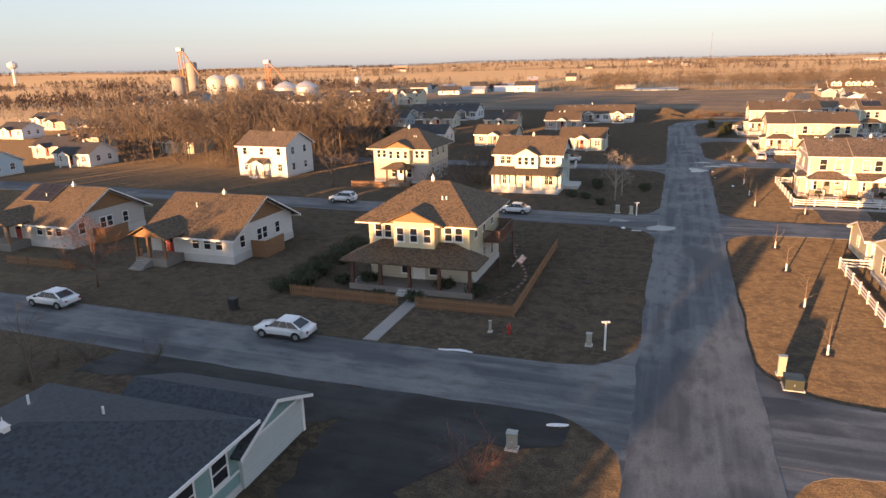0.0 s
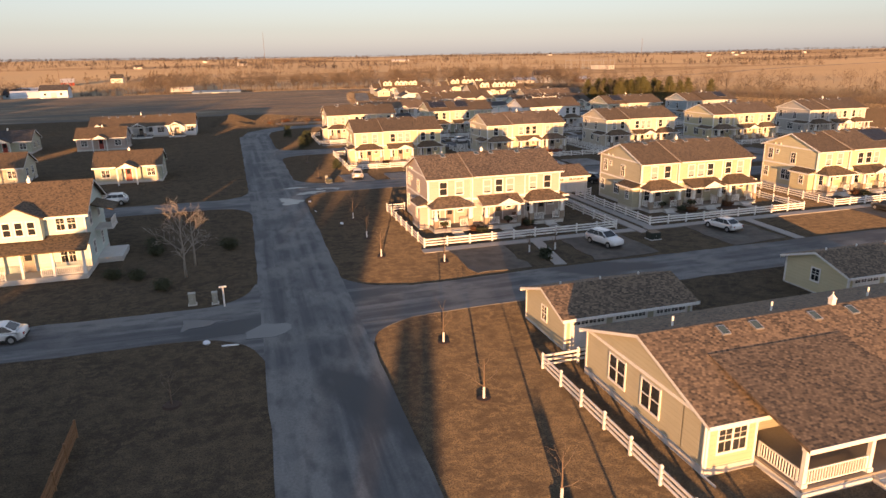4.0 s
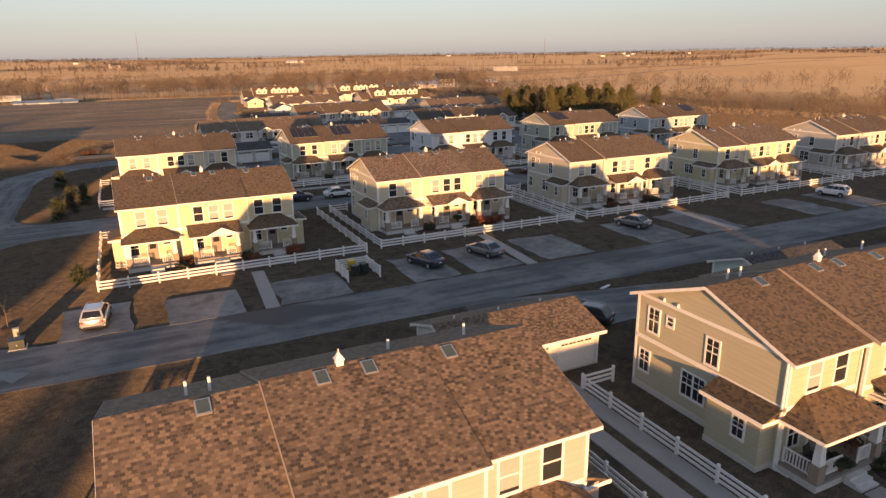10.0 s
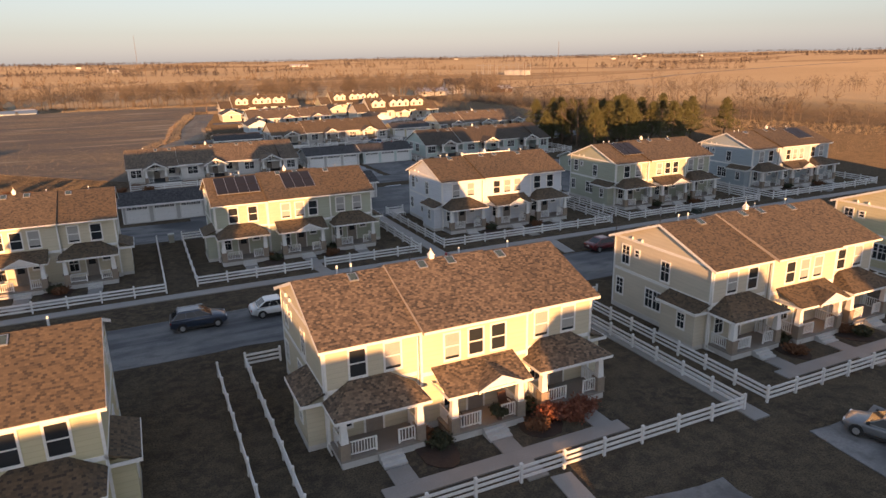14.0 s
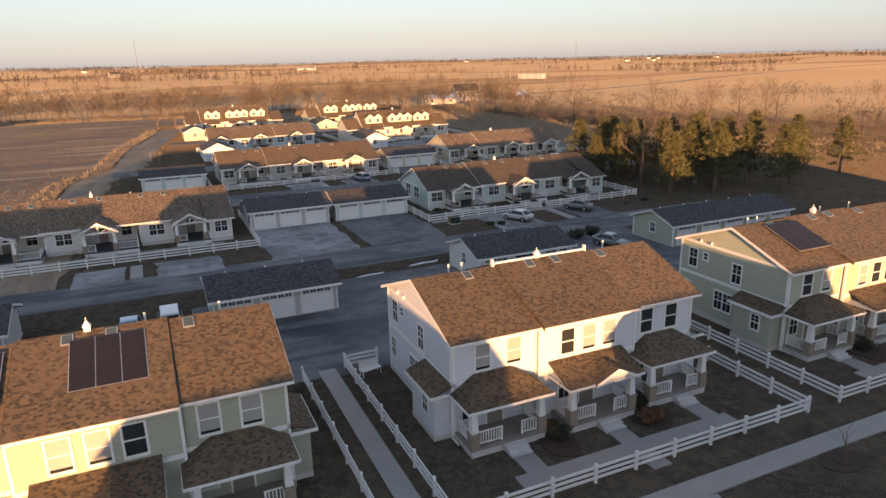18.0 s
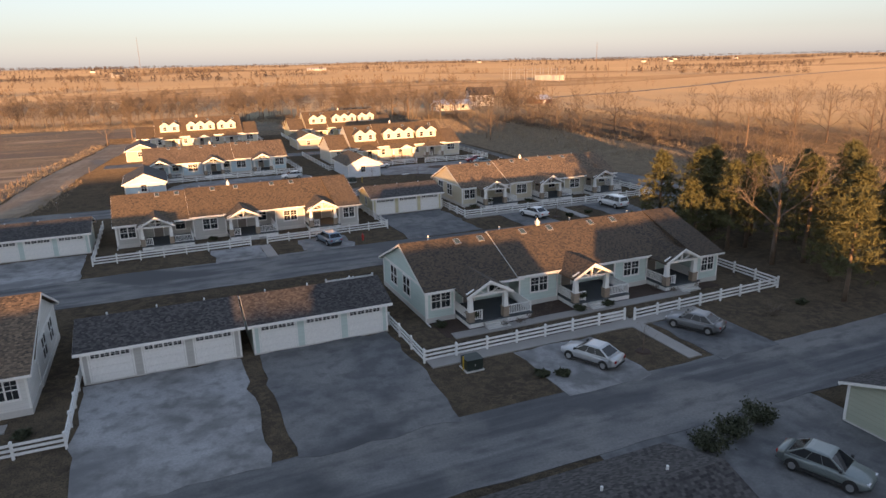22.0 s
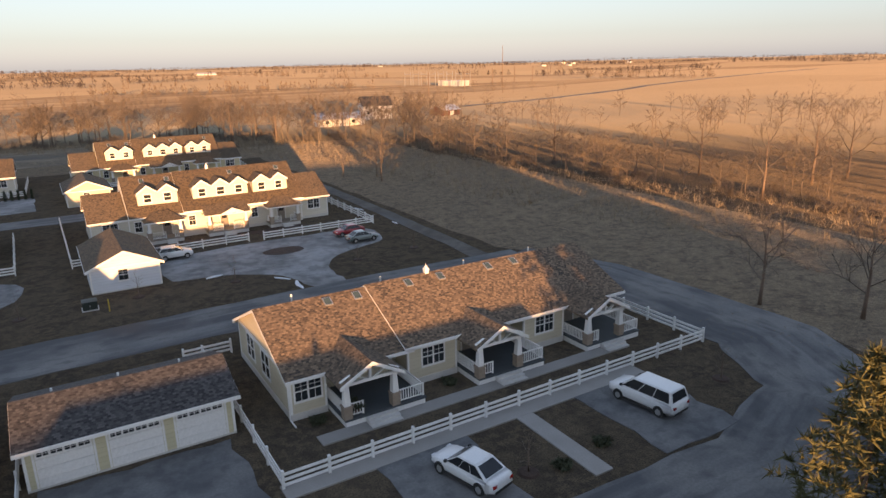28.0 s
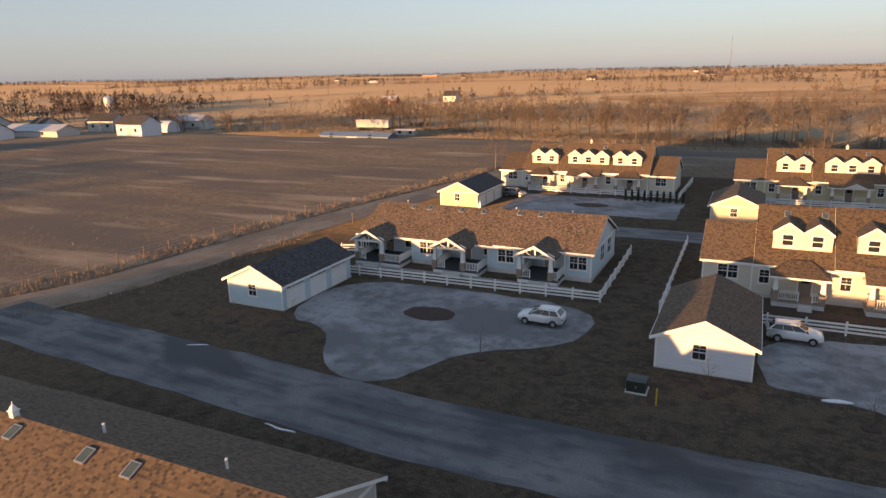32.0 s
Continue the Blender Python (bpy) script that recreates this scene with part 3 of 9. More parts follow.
def oval(x, y, rx, ry, n=20, turn=0.0):
    c, s = math.cos(turn), math.sin(turn)
    return [(x + rx * math.cos(a) * c - ry * math.sin(a) * s, y + rx * math.cos(a) * s + ry * math.sin(a) * c) for a in (2 * math.pi * k / n for k in range(n))]


def rect(x0, y0, x1, y1):
    return [(x0, y0), (x1, y0), (x1, y1), (x0, y1)]


ASPH = "worn grey asphalt street dusted with grit"
strip("road_north", [(4.2, -60), (4.3, 60), (5.0, 120), (4.6, 205)], 7.0, M_ROAD, "wide worn grey asphalt street with pale wheel tracks", 0.05)
strip("road_bend", [(4.6, 203), (6, 214), (12, 222), (22, 225), (40, 225), (126, 224.6)], 6.2, M_ROAD, ASPH, 0.045)
strip("road_first", [(-120, 42.5), (-60, 40.8), (-20, 39.8), (1.6, 40.0)], 6.3, M_ROAD, ASPH, 0.04)
strip("road_first_east", [(7.6, 38.5), (70, 38.5)], 7.0, M_ROAD, ASPH, 0.04)
strip("road_second", [(-130, 88), (-50, 85.6), (-10, 84.5), (1.2, 84.3)], 6.2, M_ROAD, ASPH, 0.04)
strip("road_second_east", [(8.0, 83.8), (30, 84.2), (110, 84.2)], 6.6, M_ROAD, ASPH, 0.04)
strip("road_third", [(-90, 128), (-30, 126.5), (1.6, 126.3)], 5.6, M_ROAD, ASPH, 0.04)
strip("road_third_east", [(8.2, 133.0), (25, 132.6), (130, 131.5)], 6.6, M_ROAD, ASPH, 0.04)
strip("road_fourth", [(7.8, 171.8), (40, 172.0), (126, 172.6)], 7.4, M_ROAD, ASPH, 0.04)
strip("road_fifth", [(48, 261.8), (90, 261.2), (112, 260.2), (128, 259.5), (137, 262.5), (141.5, 270), (141.6, 279), (141.5, 287), (138, 296)], 8.2, M_ROAD, ASPH, 0.04)
strip("road_sixth", [(50, 297), (70, 296), (90, 294.8), (125, 295.6), (140, 295)], 6.2, M_ROAD, ASPH, 0.045)
strip("road_east_lane", [(136.2, 294), (137.4, 322), (138, 352), (138, 372)], 2.0, M_PADBROWN, "narrow dark gravel lane beside a field", 0.04)
strip("track_west", [(44, 226), (45, 262), (47, 290), (53, 306), (55, 330), (58, 350), (62, 372), (64, 388)], 6.4, M_DIRT, "bare brown dirt track beside a wire fence", 0.035, 0.7)
strip("road_seventh", [(62, 344.5), (90, 343.5), (134, 344)], 5.0, M_ROAD, ASPH, 0.04)
strip("alley_north", [(22, 205.6), (60, 204.6), (104, 204.2), (128, 204)], 9.0, M_ROAD, "worn asphalt back alley with garages", 0.035)
strip("alley_south", [(43, 126.6), (50, 125.0), (56, 123.6), (66, 121.8), (112, 121.6)], 6.6, M_ROAD, "worn asphalt back alley behind row houses", 0.036, 0.5)
patch("alley_apron", rect(44, 207, 128, 214), M_LOT, "worn asphalt apron before a row of garages", 0.03)
patch("alley_yard", [(58, 213.2), (90, 213.4), (92, 218.4), (70, 218.6), (58, 217)], M_LOT, "worn asphalt between two garages", 0.024)
patch("alley_apron_back", rect(91, 213, 106, 222), M_LOT, "worn asphalt parking space behind a garage", 0.028)
for ax, ay, bx, by, pm in (
        (19.5, 88.2, 25.0, 96.2, M_PADBROWN), (31.5, 88.0, 38.4, 96.0, M_PADBROWN), (46.5, 88.0, 53.5, 96.0, M_PADBROWN), (70, 88, 77, 96, M_PADBROWN),
        (15.8, 136.2, 20.4, 142.5, M_PADDARK), (22.9, 135.8, 28.4, 141.6, M_PADDARK), (31.2, 136.0, 37.0, 141.9, M_PADDARK), (42.4, 136, 46.9, 143.0, M_PADDARK),
        (48.4, 136.0, 53.2, 143.4, M_PADDARK), (56.0, 136.0, 61.4, 143.4, M_PADDARK), (68.2, 135.6, 73.8, 144.0, M_PADDARK), (76.0, 135.6, 82.0, 144.0, M_PADDARK), (93, 135.4, 98, 143.6, M_PADDARK), (101.5, 135.4, 107, 143.6, M_PADDARK),
        (48.5, 227, 53, 232.4, M_PAD), (55.8, 227, 62, 232.4, M_PAD), (66.6, 227.6, 76.0, 241.2, M_PAD), (77.2, 227.6, 86.4, 241.2, M_LOT),
        (93.2, 227.2, 99.4, 234.0, M_PAD), (104.8, 227.2, 110, 234.0, M_LOT), (76.5, 265, 81.5, 270.2, M_PAD), (85.6, 265, 91.0, 270.2, M_PAD),
        (97.2, 265, 106.2, 277.6, M_LOT), (111.5, 264, 116.4, 271.0, M_LOT), (124.2, 264, 129.8, 271.2, M_LOT), (55.2, 265.4, 64.2, 275, M_PAD)):
    patch("parking_pad", rect(ax, ay, bx, by), pm, "pale gravelled parking pad beside the street" if pm in (M_PAD, M_PADDARK) else "earthy gravel parking pad beside a lawn" if pm is M_PADBROWN else "dark worn asphalt parking pad beside the street", 0.062, "parking", "", 0.5)
patch("parking_court", rounded([(73.0, 305.8), (78.5, 305.2), (82.0, 298.5), (87.5, 298.3), (89, 304.6), (96.3, 308.4), (97, 316.4), (84, 317.2), (73.0, 316.2)]), M_PAD, "grey gravelled parking court before a row house", 0.042, "parking", "", 0.3)
patch("parking_court", rounded([(107.8, 307), (111, 307.2), (115.6, 305.4), (118.2, 302.6), (118.4, 298.0), (122.2, 298.0), (121.6, 302.2), (123.4, 306.2), (127, 308.2), (131, 309), (132.5, 313.8), (131, 316.6), (107.8, 316.8)]), M_PAD, "grey gravelled parking court before a row house", 0.042, "parking", "", 0.3)
patch("parking_court", rect(74.5, 352, 98, 364), M_PAD, "grey gravelled parking court before a row house", 0.042, "parking", "", 0.3)


def corner(cx, cy, sx, sy, r):
    """The rounded inner corner where two streets meet."""
    arc = [(cx + sx * r - sx * r * math.sin(a), cy + sy * r - sy * r * math.cos(a)) for a in (math.pi / 2 * k / 7 for k in range(8))]
    pts = [(cx - sx * 0.6, cy - sy * 0.6), (cx + sx * r, cy - sy * 0.6)] + arc + [(cx - sx * 0.6, cy + sy * r)]
    if sx * sy < 0:
        pts.reverse()
    patch("road_corner", pts, M_ROAD, ASPH, 0.033, "road", "structure", 0.25)


for cx, cy, sx, sy, r in ((7.9, 87.4, 1, 1, 5.5), (7.9, 80.6, 1, -1, 5), (0.9, 87.4, -1, 1, 4.5), (0.9, 81.3, -1, -1, 5), (0.8, 43.1, -1, 1, 5), (0.8, 36.9, -1, -1, 5.5), (7.7, 42.0, 1, 1, 5.5), (7.7, 35, 1, -1, 4),
                          (8.4, 136.3, 1, 1, 6), (8.4, 129.7, 1, -1, 5.5), (1.4, 129.0, -1, 1, 4.5), (1.4, 123.5, -1, -1, 4.5), (8.3, 175.5, 1, 1, 5), (8.3, 168.1, 1, -1, 5)):
    corner(cx, cy, sx, sy, r)
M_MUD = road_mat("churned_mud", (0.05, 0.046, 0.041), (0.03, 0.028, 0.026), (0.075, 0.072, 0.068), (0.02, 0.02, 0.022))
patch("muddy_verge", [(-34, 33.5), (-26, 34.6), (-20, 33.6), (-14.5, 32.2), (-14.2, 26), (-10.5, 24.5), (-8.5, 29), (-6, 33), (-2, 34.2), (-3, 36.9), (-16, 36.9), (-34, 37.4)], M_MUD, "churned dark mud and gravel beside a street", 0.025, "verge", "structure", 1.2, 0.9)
patch("meadow_east", [(143.5, 264), (174, 264), (174, 408), (100, 409), (66, 409), (66, 389), (139.8, 388), (139.6, 300), (144.5, 290), (145.6, 270)], M_MEADOW, "rough straw-coloured meadow beside the estate", 0.016, "meadow", "structure", 0.8, 4.0)
patch("meadow_west", [(-95, 272), (10, 272), (38, 243), (41.2, 262), (43, 290), (49, 306), (51.3, 330), (54, 350), (58, 372), (58.5, 372.2), (0, 362), (-70, 371), (-140, 380), (-140, 320)], M_MEADOW_SHADED, "grey-brown meadow beyond a track, shade put into its surface", 0.016, "meadow", "structure", 0.8, 4.0)
patch("meadow_north", [(-140, 380), (-70, 371), (0, 362), (58.5, 372.2), (60, 388), (60, 409), (-140, 409)], M_MEADOW_SHADED, "grey-brown stubble strip beyond a meadow, shade put into its surface", 0.014, "meadow", "structure", 0.8, 4.0)
verge = Build()
xs, ys = range(-150, 111, 10), range(404, 453, 6)
verge.add([(x, y + 2 * math.sin(x * 0.05), terrain(x, y) + 0.12 * smooth_step(y, 404, 412) - 0.3 * smooth_step(y, 440, 452)) for x in xs for y in ys],
          [(i * len(ys) + j, (i + 1) * len(ys) + j, (i + 1) * len(ys) + j + 1, i * len(ys) + j + 1) for i in range(len(xs) - 1) for j in range(len(ys) - 1)],
          [None] * ((len(xs) - 1) * (len(ys) - 1)))
whole("meadow_edge", verge, M_MEADOW_SHADED, "grey-brown meadow sloping to a creek, shade put into its surface", "meadow", "structure")
patch("garden_island", oval(84.2, 310.6, 2.2, 1.5), M_MULCH, "round mulched island in a parking court", 0.07, "island", "", 0.2)
patch("garden_island", oval(120.3, 311.6, 2.2, 1.4), M_MULCH, "round mulched island in a parking court", 0.07, "island", "", 0.2)
patch("garden_island", oval(86, 358, 2.4, 1.4), M_MULCH, "round mulched island in a parking court", 0.07, "island", "", 0.2)

# ---- house kinds ----
SIDING = {
    "blush": siding("blush_siding", (0.423, 0.360, 0.324)), "khaki": siding("khaki_siding", (0.44, 0.41, 0.3)),
    "yellow": siding("pale_yellow_siding", (0.56, 0.51, 0.335)), "cream": siding("cream_siding", (0.558, 0.504, 0.378)),
    "sage": siding("sage_siding", (0.396, 0.414, 0.324)), "bluewhite": siding("blue_white_siding", (0.624, 0.648, 0.684)),
    "bluegrey": siding("blue_grey_siding", (0.360, 0.414, 0.444)), "aqua": siding("aqua_siding", (0.504, 0.600, 0.564)),
    "white": siding("white_siding", (0.66, 0.65, 0.62)), "grey": siding("grey_siding", (0.456, 0.444, 0.414)),
    "lightblue": siding("light_blue_siding", (0.480, 0.600, 0.660)), "stucco": siding("stucco_siding", (0.55, 0.5, 0.4)),
}


def gable_roof(parent, x0, x1, yf, yr, ze, slope, mat, over=0.4, rake=0.3, name="roof", label=""):
    """Two roof plates with the ridge along x; ze is the height over the wall's face."""
    ym = (yf + yr) / 2
    zr = ze + slope * (ym - yf)
    zo = ze - slope * over
    b = Build()
    b.slab([(x0 - rake, yf - over, zo), (x1 + rake, yf - over, zo), (x1 + rake, ym, zr), (x0 - rake, ym, zr)])
    b.slab([(x1 + rake, yr + over, zo), (x0 - rake, yr + over, zo), (x0 - rake, ym, zr), (x1 + rake, ym, zr)])
    r = part(name, b, mat, parent, label)
    low, top = (zo - 0.2, zr - 0.2), (zo - 0.03, zr - 0.03)
    for x in (x0 - rake - 0.01, x1 + rake - 0.015):
        part("fascia", Build().prism([(yf - over - 0.02, low[0]), (ym, low[1]), (yr + over + 0.02, low[0]), (yr + over + 0.02, top[0]), (ym, top[1]), (yf - over - 0.02, top[0])], x, x + 0.025, "x"), M_WHITE, parent)
    part("fascia", Build().box(x0 - rake, yf - over - 0.04, zo - 0.19, x1 + rake, yf - over - 0.005, zo + 0.012), M_WHITE, parent)
    part("fascia", Build().box(x0 - rake, yr + over - 0.05, zo - 0.26, x1 + rake, yr + over - 0.015, zo - 0.08), M_WHITE, parent)
    return zr


def gable_wall(parent, x0, x1, yf, yr, ze, slope, mat, base=0.35, name="wall"):
    ym = (yf + yr) / 2
    b = Build().prism([(yf, base), (yr, base), (yr, ze - 0.13), (ym, ze + slope * (ym - yf) - 0.13), (yf, ze - 0.13)], x0, x1, "x")
    part(name, b, mat, parent)
    part("foundation", Build().box(x0 - 0.04, yf - 0.04, -0.3, x1 + 0.04, yr + 0.04, base), M_FOUND, parent)


def corner_boards(parent, pts, z0, z1):
    """One L-shaped board a corner."""
    ml = shared(("corner", round(z1 - z0, 2)), lambda: Build().prism([(-0.03, -0.03), (0.1, -0.03), (0.1, 0.0), (0.0, 0.0), (0.0, 0.12), (-0.03, 0.12)], 0, z1 - z0, "z").mesh("corner_trim", M_WHITE))
    for x, y in pts:
        part("corner_trim", ml, None, parent).location = (x - (0.07 if x > 1 else 0), y, z0)


def porch(parent, x0, x1, depth, zf, zb, kind, opening, roofmat):
    """A raised porch before a wall at y = 0: floor, columns, railings, steps and its own roof."""
    y0, o = -depth, 0.25
    part("porch_floor", Build().box(x0, y0, zf - 0.12, x1, -0.01, zf), M_DECK, parent)
    part("porch_skirt", Build().box(x0 + 0.05, y0 + 0.05, -0.2, x1 - 0.05, -0.02, zf - 0.12), M_FOUND, parent)
    for x in (x0 + 0.25, x1 - 0.25):
        column(parent, x, y0 + 0.25, zf, zb)
    part("porch_beam", Build().box(x0, y0 + 0.1, zb, x1, y0 + 0.4, zb + 0.22).box(x0, y0 + 0.4, zb, x0 + 0.25, -0.01, zb + 0.22).box(x1 - 0.25, y0 + 0.4, zb, x1, -0.01, zb + 0.22), M_WHITE, parent)
    a, c = opening
    railing(parent, (x0 + 0.5, y0 + 0.25), (a, y0 + 0.25), zf)
    railing(parent, (c, y0 + 0.25), (x1 - 0.5, y0 + 0.25), zf)
    railing(parent, (x0 + 0.2, y0 + 0.55), (x0 + 0.2, -0.1), zf)
    railing(parent, (x1 - 0.2, y0 + 0.55), (x1 - 0.2, -0.1), zf)
    front_steps(parent, a, c, y0, zf)
    ze, e0, e1, ey = zb + 0.2, x0 - o, x1 + o, y0 - o
    b = Build()
    if kind == "hip":
        rise, run = 0.85, depth + o
        i0, i1 = e0 + run * 0.62, e1 - run * 0.62
        b.slab([(e0, ey, ze), (e1, ey, ze), (i1, -0.02, ze + rise), (i0, -0.02, ze + rise)])
        b.slab([(e0, -0.02, ze), (e0, ey, ze), (i0, -0.02, ze + rise)])
        b.slab([(e1, ey, ze), (e1, -0.02, ze), (i1, -0.02, ze + rise)])
    else:
        rise = 0.85
        b.slab([(e0, ey, ze), (e1, ey, ze), (e1, -0.02, ze + rise), (e0, -0.02, ze + rise)])
        gx, gw, gh = (x0 + x1) / 2 + 0.5, 1.35, 0.62
        yb = ey + gh / (rise / (depth + o))
        b.slab([(gx - gw, ey - 0.15, ze + 0.01), (gx, ey - 0.15, ze + gh), (gx, yb, ze + gh), (gx - gw, ey + 0.02, ze + 0.02)])
        b.slab([(gx, ey - 0.15, ze + gh), (gx + gw, ey - 0.15, ze + 0.01), (gx + gw, ey + 0.02, ze + 0.02), (gx, yb, ze + gh)])
        g = Build().prism([(gx - gw + 0.12, ze), (gx + gw - 0.12, ze), (gx, ze + gh - 0.1)], ey - 0.02, ey + 0.1)
        for s in (-1, 1):
            g.prism([(gx, ze + gh - 0.14), (gx, ze + gh + 0.02), (gx + s * gw, ze + 0.02), (gx + s * gw, ze - 0.14)], ey - 0.2, ey - 0.15)
        part("porch_gable", g, M_WHITE, parent)
    part("porch_roof", b, roofmat, parent)
    f = Build().box(e0, ey - 0.03, ze - 0.16, e1, ey - 0.002, ze - 0.02)
    f.box(e0 - 0.03, ey, ze - 0.16, e0 - 0.002, -0.02, ze - 0.02).box(e1 + 0.002, ey, ze - 0.16, e1 + 0.03, -0.02, ze - 0.02)
    part("porch_fascia", f, M_WHITE, parent)


def row_house(wall, roof, label):
    """Two-storey house of three dwellings with three porches. Origin: front wall's left corner."""
    h = thing("row_house", label, "house", "two-storey row houses")
    W, D, ze, sl = 15.8, 9.6, 5.75, 0.375
    xa, xb, fwd = 5.0, 11.3, 0.35
    for k, (x0, x1, yf, up) in enumerate(((0.0, xa, 0.0, 0.0), (xa, xb, -fwd, 0.10), (xb, W, 0.0, 0.02))):
        gable_wall(h, x0 + 0.001 * k, x1 - 0.001 * k, yf, D, ze + up, sl, wall)
    for k, (x0, x1, yf, up, ra, rb) in enumerate(((0.0, xa - 0.02, 0.0, 0.0, 0.3, 0.0), (xa, xb, -fwd, 0.10, 0.0, 0.0), (xb + 0.02, W, 0.0, 0.02, 0.0, 0.3))):
        ym, zr = D / 2, ze + up + sl * (D / 2 - yf)
        zr = ze + up * 1.2 + sl * (D / 2)
        zo = ze + up - sl * 0.4
        b = Build()
        b.slab([(x0 - ra, yf - 0.4, zo), (x1 + rb, yf - 0.4, zo), (x1 + rb, ym, zr), (x0 - ra, ym, zr)])
        b.slab([(x1 + rb, D + 0.4, zo), (x0 - ra, D + 0.4, zo), (x0 - ra, ym, zr), (x1 + rb, ym, zr)])
        part("roof", b, roof, h)
        part("fascia", Build().box(x0 - ra, yf - 0.45, zo - 0.17, x1 + rb, yf - 0.41, zo - 0.04), M_WHITE, h)
        x = (x0 - ra - 0.015, x0 - 0.04, x1 + rb - 0.01)[k]
        part("roof_seam" if k == 1 else "fascia", Build().prism([(yf - 0.42, zo - 0.2), (ym, zr - 0.2), (D + 0.42, zo - 0.2), (D + 0.42, zo - 0.02), (ym, zr - 0.02), (yf - 0.42, zo - 0.02)], x, x + 0.025, "x"), M_SEAM if k == 1 else M_WHITE, h)
    # belt boards, corner boards, downpipes
    b = Build().box(-0.03, -0.03, 3.05, xa, 0.0, 3.27).box(xa, -fwd - 0.03, 3.05, xb, -fwd, 3.27).box(xb, -0.03, 3.05, W + 0.03, 0.0, 3.27)
    for x in (-0.03, W):
        b.box(x, 0.0, 3.05, x + 0.03, D, 3.27).box(x, 0.0, ze - 0.2, x + 0.03, D, ze - 0.02)
    part("belt_trim", b, M_WHITE, h)
    corner_boards(h, [(0, 0), (W, 0), (0, D - 0.08), (W, D - 0.08), (xa, -fwd), (xb, -fwd)], 0.35, ze - 0.15)
    part("downpipe", Build().box(xa - 0.16, -0.1, 0.2, xa - 0.08, -0.02, ze - 0.2), M_WHITE, h)
    part("downpipe", Build().box(-0.1, 0.06, 0.15, -0.03, 0.13, ze - 0.2).box(-0.1, -0.7, 0.1, -0.03, 0.06, 0.17), M_WHITE, h)
    for x in (1.7, 3.55):
        window(h, x, 0, 4.45, 0.82, 1.4, blind=True, grid=False)
    for x in (6.7, 8.1, 9.45):
        window(h, x, -fwd, 4.45, 0.82, 1.4, blind=True, grid=False)
    for x in (12.4, 14.2):
        window(h, x, 0, 4.45, 0.82, 1.4, blind=True, grid=False)
    # porches and what opens onto them
    kids = []
    for x0, x1, kd, op in ((0.05, 4.45, "hip", (1.9, 3.1)), (5.75, 10.1, "gable", (7.5, 8.8)), (11.25, 15.5, "hip", (13.0, 14.2))):
        porch(h, x0, x1, 1.95 if kd == "hip" else 2.2, 0.5, 2.55, kd, op, roof)
        yw = -fwd if kd == "gable" else 0.0
        entry_door(h, (op[0] + op[1]) / 2 - 0.1, yw, 0.5)
        window(h, x0 + 0.8, yw, 1.75, 0.7, 1.3)
        window(h, x1 - 0.8, yw, 2.05, 0.6, 0.45, grid=False)
    # side windows
    for x, fc in ((0.0, "W"), (W, "E")):
        window(h, x, 8.3, 4.4, 0.75, 1.35, fc)
        window(h, x, 7.1, 4.75, 0.4, 0.45, fc, grid=False)
        window(h, x, 4.2, 4.2, 0.75, 1.35, fc)
        window(h, x, 8.8, 1.8, 0.7, 1.2, fc)
        window(h, x, 5.2, 1.8, 1.5, 1.3, fc, True)
    # small side bays with lean-to roofs
    for x0, x1, s in ((-0.95, 0.0, 1), (W, W + 0.95, -1)):
        out = x0 if s == 1 else x1
        inn = x1 if s == 1 else x0
        part("side_bay", Build().box(x0, 0.35, 0.3, x1, 3.4, 2.75), wall, h)
        part("bay_foundation", Build().box(x0 - 0.03 * s, 0.33, -0.2, x1, 3.43, 0.3), M_FOUND, h)
        b = Build()
        if s == 1:
            b.slab([(out - 0.3, 3.65, 2.72), (out - 0.3, 0.05, 2.72), (inn, 0.05, 3.2), (inn, 3.65, 3.2)])
        else:
            b.slab([(out + 0.3, 0.05, 2.72), (out + 0.3, 3.65, 2.72), (inn, 3.65, 3.2), (inn, 0.05, 3.2)])
        part("bay_roof", b, roof, h)
        fo = out - 0.33 * s
        part("bay_fascia", Build().box(min(fo, fo + 0.03 * s), 0.05, 2.53, max(fo, fo + 0.03 * s), 3.65, 2.73).box(min(fo, inn), 0.02, 2.56, max(fo, inn), 0.05, 2.74), M_WHITE, h)
        window(h, out, 1.5, 1.75, 0.6, 1.0, "W" if s == 1 else "E")
    for x in (3.0, 7.1, 8.9, 12.2):
        y = 4.3
        skylight(h, x, y, ze + 0.03 + sl * y + (0.1 if xa < x < xb else 0), sl)
    cupola(h, 7.9, D / 2, ze + sl * D / 2 + 0.12)
    for x, y in ((2.6, 6.0), (3.4, 5.9), (10.3, 6.0), (13.8, 6.1)):
        vent_pipe(h, x, y, ze + sl * (D - y), 0.55)
    # wall lamps on the gable
    for y in (7.6, 6.6):
        part("wall_lamp", shared("wlamp", lambda: Build().taper(0, 0, 0, 0.2, 0.09, 0.05, 8).mesh("wall_lamp", M_WHITE)), None, h).location = (-0.08, y, 5.75)
    return h


